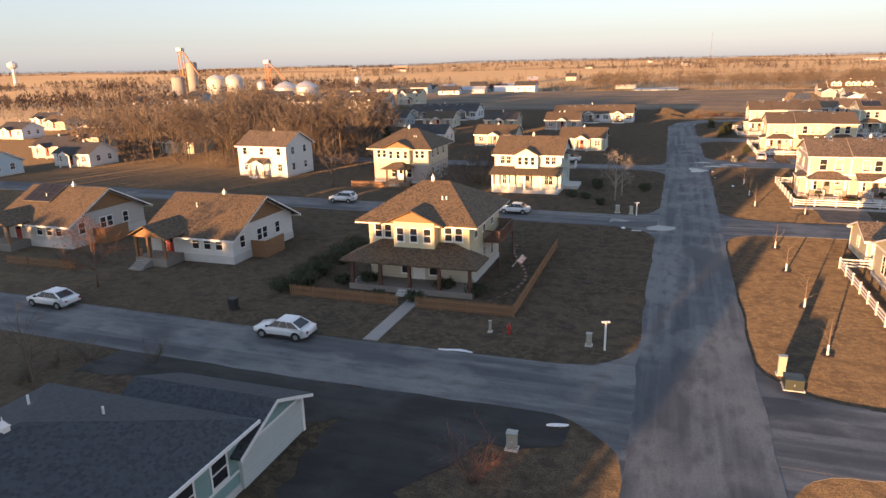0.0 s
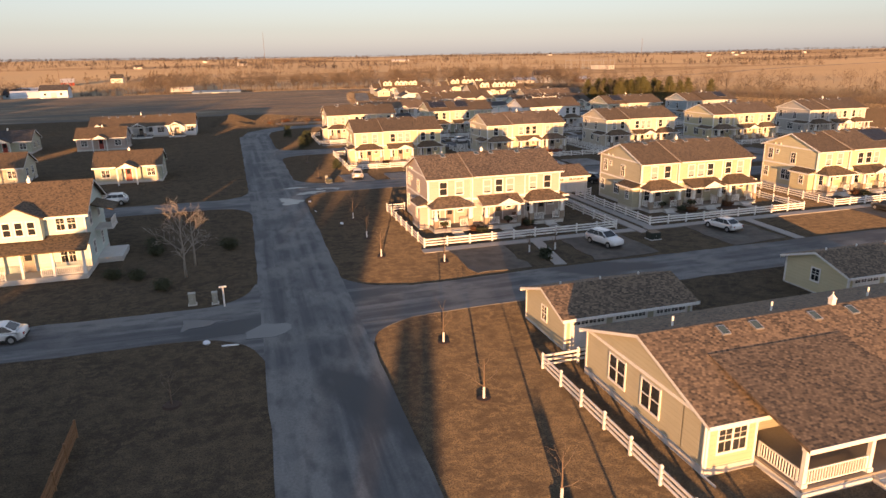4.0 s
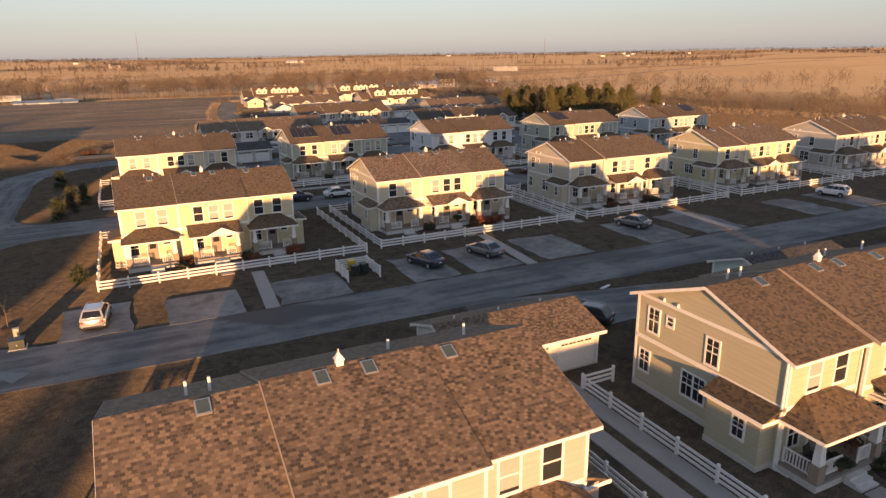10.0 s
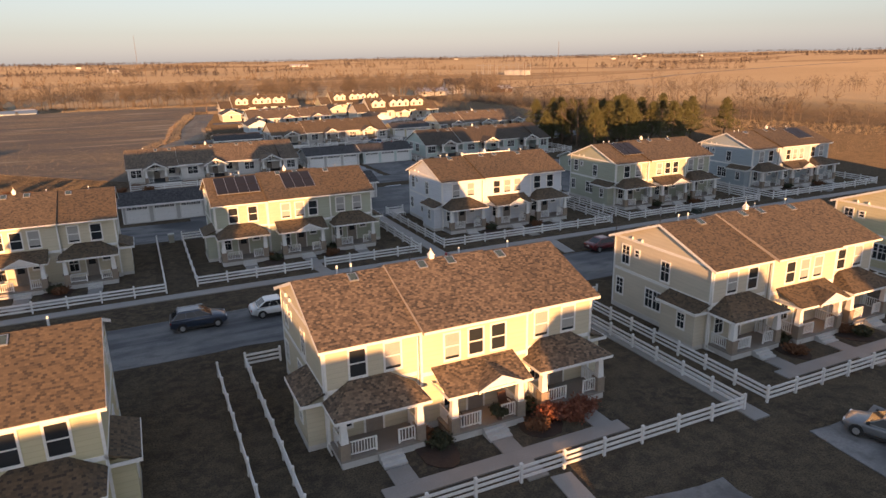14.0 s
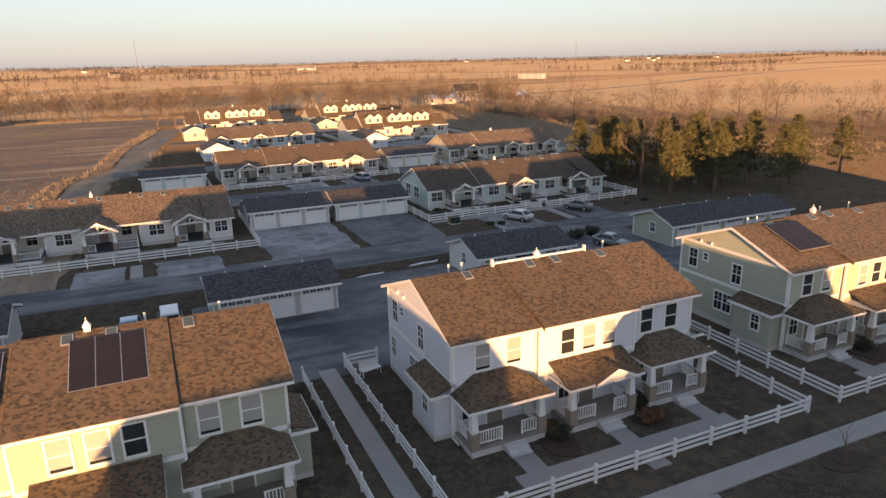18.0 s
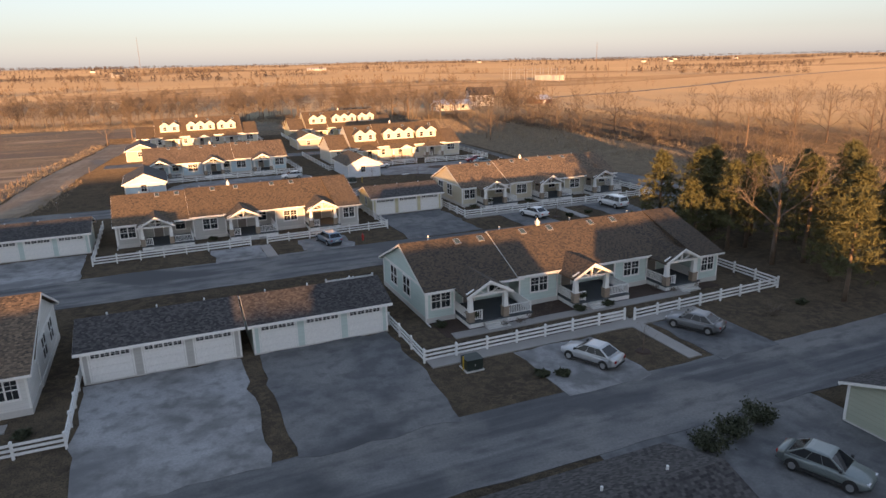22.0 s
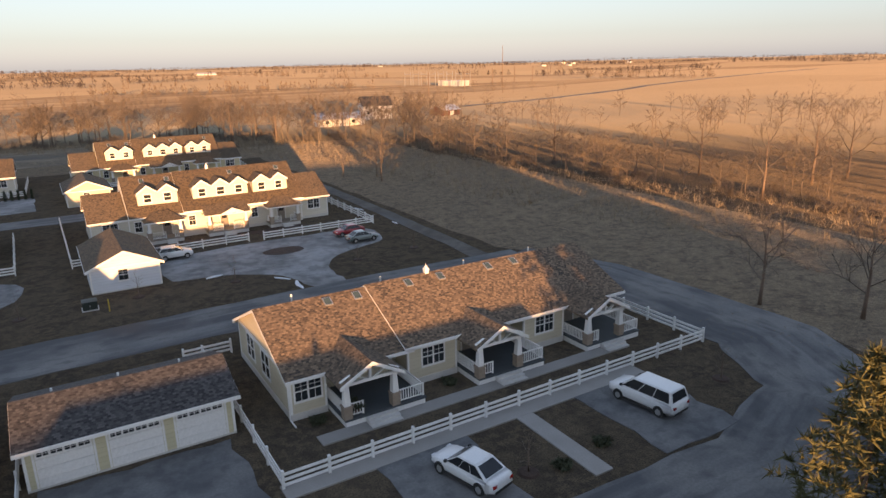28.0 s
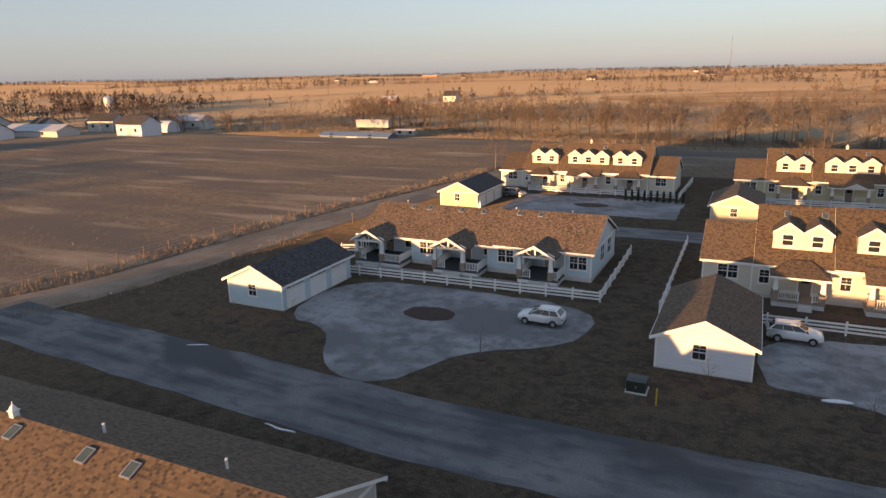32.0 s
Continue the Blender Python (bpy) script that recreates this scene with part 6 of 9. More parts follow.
part("wing_wall", Build().prism([(13.9, 0.1), (19.3, 0.1), (19.3, 2.2), (16.6, 3.25), (13.9, 2.2)], -7.6, 0.2, "x"), siding("pale_teal_siding", (0.46, 0.5, 0.48)), FH)
part("wing_roof", Build().slab([(0.55, 19.8, 2.08), (-8.0, 19.8, 2.08), (-8.0, 16.6, 3.4), (0.55, 16.6, 3.4)]), M_SLATE, FH)
part("wing_roof", Build().slab([(-8.0, 13.4, 2.08), (0.55, 13.4, 2.08), (0.55, 16.6, 3.4), (-8.0, 16.6, 3.4)]), M_SLATE, FH)
part("wing_fascia", Build().prism([(13.4, 1.86), (16.6, 3.18), (19.8, 1.86), (19.8, 2.04), (16.6, 3.36), (13.4, 2.04)], 0.55, 0.59, "x"), M_WHITE, FH)
part("wing_gable", Build().prism([(14.0, 2.2), (19.2, 2.2), (16.6, 3.2)], 0.2, 0.23, "x"), TEAL, FH)
part("wing_trim", Build().box(0.2, 13.9, 2.08, 0.26, 19.3, 2.2).box(0.2, 19.1, 0.1, 0.27, 19.3, 2.08), M_WHITE, FH)
for y in (4.5, 8.0, 10.4, 12.6):
    window(FH, 0.0, y, 1.9, 1.0, 1.2, "E", grid=False)
cupola(FH, -5.95, 8.0, 5.5)
for x, y in ((-8.9, 11.3), (-4.9, 11.6)):
    vent_pipe(FH, x, y, 3.12 + 0.35 * (15.1 - y), 0.45)
FH.matrix_world = pose(-15.9, 12.0, 0)


def cottage(label, W, D, wall, roof, two=False):
    """Small house with a central gabled porch; two: two storeys."""
    h = thing("cottage", label, "house", "small houses beyond the lots")
    ze, sl = (5.3 if two else 2.8), 0.5
    gable_wall(h, 0, W, 0, D, ze, sl, wall)
    gable_roof(h, 0, W, 0, D, ze, sl, roof, 0.35, 0.3)
    x0, x1 = W * 0.36, W * 0.64
    xm, rise = W / 2, (x1 - x0) * 0.32
    part("porch_roof", Build().slab([(x0 - 0.3, 0.3, 2.6), (x0 - 0.3, -2.0, 2.6), (xm, -2.0, 2.6 + rise), (xm, 1.0, 2.6 + rise)]).slab([(x1 + 0.3, -2.0, 2.6), (x1 + 0.3, 0.3, 2.6), (xm, 1.0, 2.6 + rise), (xm, -2.0, 2.6 + rise)]), roof, h)
    part("porch_gable", Build().prism([(x0 - 0.15, 2.55), (x1 + 0.15, 2.55), (xm, 2.55 + rise)], -1.95, -1.85), M_WHITE, h)
    pm = shared("cpost", lambda: Build().box(-0.1, -0.1, 0, 0.1, 0.1, 2.55).mesh("porch_post", M_WHITE))
    for x in (x0, x1):
        part("porch_post", pm, None, h).location = (x, -1.8, 0)
    entry_door(h, xm, 0, 0.35, M_DOOR_RED)
    for x in (W * 0.16, W * 0.84):
        window(h, x, 0, 1.6, 1.1, 1.1, "S", True)
        if two:
            window(h, x, 0, 4.3, 1.0, 1.1)
    if two:
        for x in (W * 0.22, W * 0.78):
            part("dormer_gable", Build().prism([(x - 1.6, ze - 0.3), (x + 1.6, ze - 0.3), (x, ze + 1.2)], -0.2, 3.2), M_WHITE, h)
            part("dormer_roof", Build().slab([(x - 1.8, 0.6, ze - 0.3), (x - 1.8, -0.5, ze - 0.3), (x, -0.5, ze + 1.35), (x, 3.0, ze + 1.35)]).slab([(x + 1.8, -0.5, ze - 0.3), (x + 1.8, 0.6, ze - 0.3), (x, 3.0, ze + 1.35), (x, -0.5, ze + 1.35)]), roof, h)
    for y in (D * 0.3, D * 0.7):
        window(h, W, y, 1.6, 0.9, 1.1, "E")
    cupola(h, xm, D / 2, ze + sl * D / 2)
    return h


CT = cottage("small cottage with a brown roof and red door", 9.6, 7.5, SIDING["sage"], M_SHINGLE_S)
CT.matrix_world = pose(-20.9, 148.5, 0)
for x, y, kd, rf, lab in ((-41.5, 153.5, "cream", M_SHINGLE_S, "small cream cottage beside a drive"), (-32.0, 192.6, "blush", M_SHINGLE_S, "small tan cottage with a white porch"),
                          (-50.2, 193.5, "sage", M_SHINGLE_G, "small green cottage with a grey roof"), (-70.5, 196.5, "stucco", M_SHINGLE_S, "small tan cottage with a brown roof"), (-58.4, 153.0, "white", M_SHINGLE_G, "white cottage with a blue-grey roof among bare trees"),
                          (-86, 197, "bluegrey", M_SHINGLE_G, "blue-grey cottage with a dark roof"), (-110, 204, "grey", M_SHINGLE_G, "grey cottage with a dark roof"), 
                          (-172, 163, "white", M_SHINGLE_G, "white cottage beside bare trees"), (-192, 152, "bluewhite", M_SHINGLE_G, "pale cottage beside bare trees"), (-168, 188, "grey", M_SHINGLE_G, "grey cottage beside bare trees"), (-204, 178, "cream", M_SHINGLE_S, "cream cottage beside bare trees"), (-224, 190, "white", M_SHINGLE_G, "white cottage with a grey roof"),
                          (-120, 108, "white", M_SHINGLE_G, "white cottage at the edge of the wood"), (-138, 118, "grey", M_SHINGLE_G, "grey cottage at the edge of the wood"), (-128, 92, "lightblue", M_SHINGLE_G, "pale blue cottage beside a drive"), (-146, 136, "stucco", M_SHINGLE_S, "tan cottage at the edge of the wood"), (-112, 130, "cream", M_SHINGLE_G, "cream cottage at the edge of the wood")):
    place(CT, x, y, 0, paint(kd, rf), lab)
place(R_G1, -33.5, 215.5, 0, dict(paint("bluewhite", M_SHINGLE_S), bay_wall=SIDING["bluewhite"]), "pale blue single-storey row house with truss porches")
place(R_G1, -85.5, 223.5, 0, dict(paint("bluewhite", M_SHINGLE_G), bay_wall=SIDING["bluewhite"]), "pale single-storey row house with a grey roof")
TH = cottage("white two-storey town house with twin gables", 12, 8, SIDING["grey"], M_SHINGLE_G, True)
TH.matrix_world = pose(-131, 240.5, 0)
for x, y, kd in ((-118.5, 241, "white"), (-145, 241, "white"), (-128, 274, "grey"), (-142, 275, "white"), (-125, 307, "cream")):
    place(TH, x, y, 0, paint(kd), "%s two-storey town house with twin gables" % kd)


# ---- walks, beds, snow and water ----
def walk_path(pts, w=1.1, z=0.075, label="pale concrete walk across a brown lawn"):
    strip("walk", pts, w, M_WALK, label, z, 0.03, "structure", "path", 2.5)


for y, x0, x1 in ((96.3, 17, 40.6), (96.3, 42.2, 95), (181.2, 18, 64.6), (181.4, 65.8, 136), (234.7, 87.2, 110), (271.4, 107, 130)):
    walk_path([(x0, y), (x1, y)], 1.2, 0.082, "concrete pavement running beside a white fence")
for pts in ([(29.0, 95.7), (27.75, 88.0)], [(41.3, 95), (41.3, 117)], [(31.0, 145.5), (30.35, 135.8)], [(54.85, 146.7), (54.0, 135.6)], [(43.0, 96.9), (43.0, 118)],
            [(77.4, 180.8), (76.6, 176.3)], [(65.2, 177), (65.2, 201)], [(103.6, 234.1), (103.5, 228.2)], [(120.5, 270.8), (120.4, 264.6)],
            [(82.0, 270), (82.1, 265)], [(-17.3, 54.5), (-17.4, 43.2)], [(67.3, 146), (67.3, 166)], [(54.0, 232.5), (54.0, 228)],
            [(53.1, 183.2), (53.4, 181.8)], [(53.4, 180.6), (53.7, 176.1)], [(116.0, 184), (116, 176.4)], [(80.6, 145.8), (80, 135.2)], [(55.2, 96), (54.6, 87.6)]):
    walk_path(pts)
for x0, x1, y in ((90.5, 112, 238.2), (110, 132, 274.6), (69, 92, 273.4), (41, 63, 237.4), (71, 94, 320.4)):
    walk_path([(x0, y), (x1, y)], 1.0)
# porch paths of the two-storey rows
for hx, hy in RH:
    if hx < 96 or hy > 180:
        walk_path([(hx + 1.2, hy - 4.7), (hx + 14.6, hy - 4.7)], 1.0, 0.07)
        for dx in (2.5, 8.15, 13.6):
            walk_path([(hx + dx, hy - 2.9), (hx + dx, hy - 4.25)], 1.15, 0.077)
        walk_path([(hx + 8.1, hy - 5.15), (hx + 8.1, hy - 6.6)], 1.1, 0.077)
        for dx in (4.75, 10.7):
            patch("flower_bed", oval(hx + dx, hy - 2.6, 1.25 if dx > 9 else 1.0, 1.45, 12), M_MULCH, "dark mulched bed between two porches", 0.065, "bed", "", 0.25)
for hx, hy in ((103.2, 324.6), (68.0, 369.6), (104.0, 370.0)):
    patch("flower_bed", rect(hx + 4.4, hy - 3.9, hx + 23.4, hy - 2.5), M_MULCH, "reddish mulched bed before a row of porches", 0.05, "bed", "", 0.3)
for x, y in ((61, 180.1), (67.6, 179.3), (85.4, 180.0), (91.6, 180.0), (35.6, 125.6), (28.7, 125.2)):
    patch("tree_ring", oval(x, y, 1.3, 0.95, 14), M_MULCH, "small dark mulch ring in the verge", 0.05, "bed", "", 0.15)
for x, y, rx, ry, turn in ((9.0, 124, 0.25, 1.2, 0.1), (9.1, 118, 0.2, 0.6, 0.2), (-2.6, 80.6, 0.5, 0.9, 0.5), (-1.2, 79.6, 0.9, 0.25, 0.1), (79.9, 219.7, 3.0, 0.4, 0.18), (74.0, 218.6, 2.6, 0.25, 0.12), (69.5, 217.6, 2.0, 0.3, 0.15), (111.9, 306.6, 1.7, 0.4, 0.1),
                           (117.9, 299.9, 0.3, 3.0, -0.1), (117.1, 302.6, 0.25, 2.0, 0.75), (84.5, 291.7, 2.0, 0.12, 0), (-11, 43.2, 2.2, 0.3, 0), (-2.9, 35.6, 0.9, 0.4, 0.4), (58, 123.3, 0.7, 0.4, 0), (55.7, 127.6, 1.2, 0.35, 0.2),
                           (11.2, 110.5, 0.4, 1.0, 0), (135.6, 326, 0.25, 2.4, 0.05), (135.9, 316, 0.2, 1.6, 0.02), (71.5, 298.6, 1.4, 0.25, 0.3), (39.6, 222, 1.6, 0.25, 0)):
    patch("snow_patch", oval(x, y, rx * 0.55, ry * 0.45, 18, turn), M_SNOW, "thin remnant of old snow on the verge", 0.066, "snow", "stuff", 0.3, 0.5)
for x, y, rx, ry, turn in ((6.5, 125, 1.2, 2.6, 0.2), (9.8, 129.8, 2.4, 1.0, 0.3), (1.5, 81, 1.6, 1.0, 0.4), (-3.0, 84, 1.8, 0.6, 0.1), (12.2, 132, 2.2, 0.8, -0.2), (8.2, 134.2, 1.6, 0.6, 0.3), (30, 226, 2.4, 0.5, 0)):
    patch("puddle", oval(x, y, rx, ry, 16, turn), M_PUDDLE, "shallow puddle of meltwater on the street", 0.062, "puddle", "stuff", 1.3, 0.4)

# ---- cars ----
M_TYRE = plain("tyre_rubber", (0.02, 0.02, 0.02), (0.035, 0.033, 0.03), 0.85)
M_CARGLASS = plain("car_glass", (0.02, 0.022, 0.025), (0.012, 0.013, 0.015), 0.05, 0.5, 2.0)
M_TAIL = plain("tail_lamp", (0.4, 0.02, 0.015), (0.3, 0.015, 0.012), 0.15)
M_HEAD = plain("head_lamp", (0.75, 0.76, 0.78), (0.6, 0.6, 0.62), 0.1)


def car_paint(name, c, metal=0.0):
    m = plain(name, c, tuple(v * 0.92 for v in c), 0.28, 0.7, 9.0, 0.0, metal)
    b = m.node_tree.nodes["Principled BSDF"]
    b.inputs["Coat Weight"].default_value, b.inputs["Coat Roughness"].default_value = 0.6, 0.08
    return m


CARS = {"white": car_paint("white_car_paint", (0.75, 0.75, 0.74)), "silver": car_paint("silver_car_paint", (0.5, 0.51, 0.52), 0.4), "grey": car_paint("grey_car_paint", (0.2, 0.205, 0.21), 0.3),
        "dark": car_paint("dark_car_paint", (0.03, 0.033, 0.038), 0.2), "navy": car_paint("dark_blue_car_paint", (0.03, 0.045, 0.075), 0.2), "red": car_paint("red_car_paint", (0.32, 0.02, 0.025), 0.1),
        "maroon": car_paint("dark_red_car_paint", (0.14, 0.018, 0.02), 0.1), "sky": car_paint("light_blue_car_paint", (0.3, 0.42, 0.5), 0.2), "moss": car_paint("grey_green_car_paint", (0.22, 0.25, 0.24), 0.3),
        "bluegrey": car_paint("blue_grey_car_paint", (0.2, 0.26, 0.32), 0.3)}


def loft(b, rings):
    n, o = len(rings[0]), len(b.v)
    pts = [p for r in rings for p in r]
    fs = [(k * n + j, k * n + (j + 1) % n, (k + 1) * n + (j + 1) % n, (k + 1) * n + j) for k in range(len(rings) - 1) for j in range(n)]
    fs += [tuple(range(n - 1, -1, -1)), tuple((len(rings) - 1) * n + j for j in range(n))]
    return b.add(pts, fs)


def glass_plate(face, u0, u1, v0, v1, out=0.012):
    """A pane lying on a quad (two lower, two upper corners), a little proud of it."""
    a, c, d, e = [Vector(p) for p in face]

    def at(u, v):
        return (a.lerp(c, u)).lerp(e.lerp(d, u), v)
    nor = (c - a).cross(e - a).normalized()
    q = [at(u0, v0), at(u1, v0), at(u1, v1), at(u0, v1)]
    return Build().add([p + nor * out for p in q] + [p - nor * 0.01 for p in q], [(0, 1, 2, 3), (7, 6, 5, 4), (0, 4, 5, 1), (1, 5, 6, 2), (2, 6, 7, 3), (3, 7, 4, 0)])


def car(kind, length, width, height, belt, hood, deck, cab):
    """Nose towards +x. cab: base rear, base front, roof rear, roof front as shares of the length."""
    c = thing("car", "parked car", "car", "parked cars")
    L, w, lo = length / 2, width / 2, 0.24
    rings = []
    xs = [-L, -L + 0.12, -L + 0.5, cab[0] * L, 0.0, cab[1] * L, L - 0.55, L - 0.14, L]
    tops = [deck * 0.82, deck - 0.04, deck, belt, belt, belt - 0.02, hood, hood - 0.1, hood * 0.72]
    wide = [0.78, 0.92, 0.98, 1.0, 1.0, 1.0, 0.97, 0.9, 0.74]
    for x, t, s in zip(xs, tops, wide):
        h = w * s
        half = [(-h * 0.9, lo + (0.14 if abs(x) > L - 0.2 else 0)), (-h, lo + 0.22), (-h, t - 0.2), (-h * 0.95, t - 0.06), (-h * 0.8, t), (0, t + 0.025)]
        rings.append([(x, y, z) for y, z in half] + [(x, -y, z) for y, z in reversed(half[:-1])])
    part("body", loft(Build(), rings), CARS["white"], c, smooth=True)
    wb, wt, zb, zt = w * 0.93, w * 0.74, belt - 0.03, height
    xb0, xb1, xt0, xt1 = [s * L for s in cab]

    def ring(x0, x1, h, z):
        return [(x0, -h, z), (x1, -h, z), (x1, h, z), (x0, h, z)]
    part("cabin", loft(Build(), [ring(xb0, xb1, wb, zb), ring(xt0 - 0.03, xt1 + 0.05, wt, zt - 0.07), ring(xt0 + 0.06, xt1 - 0.08, wt * 0.93, zt - 0.02), ring(xt0 + 0.3, xt1 - 0.34, wt * 0.8, zt)]), CARS["white"], c, smooth=False)
    zq = zt - 0.07
    side = [(xb0, -wb, zb), (xb1, -wb, zb), (xt1 + 0.05, -wt, zq), (xt0 - 0.03, -wt, zq)]
    other = [(xb1, wb, zb), (xb0, wb, zb), (xt0 - 0.03, wt, zq), (xt1 + 0.05, wt, zq)]
    for face in (side, other):
        for u0, u1 in ((0.04, 0.34), (0.355, 0.635), (0.65, 0.95)):
            part("side_window", glass_plate(face, u0, u1, 0.1, 0.95), M_CARGLASS, c)
    part("windscreen", glass_plate([(xb1, -wb, zb), (xb1, wb, zb), (xt1 + 0.05, wt, zq), (xt1 + 0.05, -wt, zq)], 0.06, 0.94, 0.08, 0.94), M_CARGLASS, c)
    part("rear_window", glass_plate([(xb0, wb, zb), (xb0, -wb, zb), (xt0 - 0.03, -wt, zq), (xt0 - 0.03, wt, zq)], 0.08, 0.92, 0.16, 0.92), M_CARGLASS, c)
    tyre = shared("tyre", lambda: Build().prism([(0.32 * math.cos(a), 0.32 * math.sin(a)) for a in (2 * math.pi * k / 18 for k in range(18))], -0.11, 0.11, "y").mesh("wheel", M_TYRE))
    rim = shared("rim", lambda: Build().prism([(0.2 * math.cos(a), 0.2 * math.sin(a)) for a in (2 * math.pi * k / 10 for k in range(10))], -0.122, 0.122, "y").mesh("rim", M_METAL))
    arch = shared("wheel_arch", lambda: Build().prism([(0.39 * math.cos(a), 0.39 * math.sin(a)) for a in (math.pi * k / 10 for k in range(-1, 12))], -0.02, 0.02, "y").mesh("wheel_arch", M_TYRE))
    for y in (-w, w):
        part("sill", Build().box(-L * 0.46, y - 0.03, lo - 0.02, L * 0.48, y + 0.03, lo + 0.13), M_TYRE, c)
        for x in (-L * 0.6, L * 0.63):
            part("wheel_arch", arch, None, c).location = (x, y * 0.985, 0.33)
    for x in (-L * 0.6, L * 0.63):
        for y in (-w + 0.09, w - 0.09):
            q = part("wheel", tyre, None, c)
            q.location = (x, y, 0.32)
            part("rim", rim, None, q)
    for y in (-1, 1):
        part("headlight", Build().box(L - 0.24, min(y * w * 0.5, y * w * 0.8), hood * 0.72, L - 0.05, max(y * w * 0.5, y * w * 0.8), hood * 0.72 + 0.13), M_HEAD, c)
        part("tail_light", Build().box(-L + 0.0, min(y * w * 0.55, y * w * 0.84), deck * 0.66, -L + 0.22, max(y * w * 0.55, y * w * 0.84), deck * 0.66 + 0.17), M_TAIL, c)
        part("mirror", Build().box(xb1 - 0.28, min(y * (w - 0.03), y * (w + 0.13)), zb + 0.05, xb1 - 0.14, max(y * (w - 0.03), y * (w + 0.13)), zb + 0.18), M_TYRE, c)
    part("number_plate", Build().box(-L - 0.015, -0.2, deck * 0.62, -L + 0.1, 0.2, deck * 0.62 + 0.11), M_WHITE, c)
    part("bumper", Build().box(-L - 0.02, -w * 0.72, lo + 0.1, -L + 0.1, w * 0.72, lo + 0.24), M_TYRE, c)
    return c


def suv_rails(c, L, w, z):
    for y in (-w, w):
        part("roof_rail", Build().box(-L * 0.7, y - 0.025, z - 0.02, L * 0.22, y + 0.025, z + 0.05), M_METAL, c)


KINDS = {"sedan": car("sedan", 4.65, 1.8, 1.46, 0.93, 0.84, 0.99, (-0.8, 0.5, -0.42, 0.12)),
         "suv": car("suv", 4.6, 1.86, 1.62, 1.08, 0.98, 1.1, (-0.95, 0.5, -0.7, 0.08)),
         "van": car("van", 5.0, 1.96, 1.76, 1.05, 0.96, 1.1, (-0.95, 0.62, -0.85, 0.24)),
         "wagon": car("wagon", 4.7, 1.8, 1.5, 0.95, 0.88, 0.98, (-0.93, 0.42, -0.72, 0.12))}
suv_rails(KINDS["suv"], 2.2, 0.55, 1.6)
suv_rails(KINDS["wagon"], 2.3, 0.53, 1.48)
WORDS = {"sedan": "sedan", "suv": "sport utility car", "van": "minivan", "wagon": "estate car"}
used = set()
for kd, col, tail, nose, where in (
        ("sedan", "white", (-43.6, 42.6), (-48.9, 42.7), "at the edge of the street"), ("sedan", "white", (-21.4, 42.3), (-26, 42.3), "at the edge of the street"),
        ("suv", "white", (-39.5, 87), (-44.3, 87), "at the edge of the street"), ("sedan", "white", (-14.3, 85.4), (-18.7, 85.4), "at the edge of the street"),
        ("suv", "white", (34.2, 94.6), (35.4, 90.2), "on an asphalt pad"), ("sedan", "white", (50.1, 91.1), (49.3, 95.4), "on an asphalt pad"), ("sedan", "dark", (73.2, 90.9), (73.2, 95.5), "on an asphalt pad"),
        ("suv", "silver", (17.9, 136.8), (18.4, 141.2), "on a gravel pad"), ("sedan", "navy", (45.9, 138.0), (44.5, 142.2), "on a gravel pad"), ("sedan", "grey", (52.2, 138.2), (50.9, 142.4), "on a gravel pad"),
        ("sedan", "grey", (71.8, 139.7), (70.4, 143.8), "on a gravel pad"), ("suv", "white", (104.9, 139.2), (103.8, 143.6), "on a gravel pad"), ("suv", "dark", (50.8, 120.6), (48.6, 124.2), "in the alley"),
        ("suv", "navy", (39.2, 173.6), (43.8, 173.6), "at the edge of the street"), ("sedan", "white", (45.0, 173.6), (49.4, 173.6), "at the edge of the street"),
        ("sedan", "white", (63.2, 176), (67.7, 176), "at the edge of the street"), ("sedan", "maroon", (78, 175.5), (82.4, 175.5), "at the edge of the street"),
        ("sedan", "sky", (53.6, 211.4), (53.6, 215.8), "beside a garage"), ("van", "silver", (56.4, 211.4), (56.4, 216.2), "beside a garage"),
        ("sedan", "moss", (98.8, 218), (100.4, 213.7), "behind a garage"), ("sedan", "silver", (97.9, 228.7), (96.1, 232.5), "on a gravel pad"), ("sedan", "grey", (107.8, 230.0), (105.9, 233.7), "on an asphalt pad"),
        ("wagon", "bluegrey", (89.1, 265.4), (88.1, 270), "on a gravel pad"), ("sedan", "white", (115.4, 265.6), (114.3, 269.9), "on an asphalt pad"), ("van", "white", (127.4, 265.7), (126.8, 270.4), "on an asphalt pad"),
        ("suv", "white", (107.9, 315.4), (112.2, 315.4), "in a gravelled court"), ("sedan", "red", (131, 313.8), (126.6, 313.8), "in a gravelled court"), ("sedan", "moss", (126.8, 310.4), (131, 310.4), "in a gravelled court"),
        ("suv", "white", (95.2, 312), (90.8, 312), "in a gravelled court"), ("suv", "grey", (71.4, 361), (75.7, 361), "in a gravelled court"), ("suv", "white", (-13.9, 131.5), (-18.2, 131.5), "in a side street")):
    m = pose((tail[0] + nose[0]) / 2, (tail[1] + nose[1]) / 2, 0.06, 0, 0, math.degrees(math.atan2(nose[1] - tail[1], nose[0] - tail[0])))
    if kd in used:
        ob = copy_thing(KINDS[kd], m)
    else:
        ob = KINDS[kd]
        ob.matrix_world = m
        used.add(kd)
    ob.scale = (0.76, 0.8, 0.82) if tail[1] > 290 else (0.86, 0.9, 0.92) if tail[1] > 60 else (0.97, 0.97, 0.97)
    recolor(ob, {"body": CARS[col], "cabin": CARS[col]})
    shade = {"sky": "light blue", "moss": "grey-green", "bluegrey": "blue-grey", "navy": "dark blue", "maroon": "dark red"}.get(col, col)
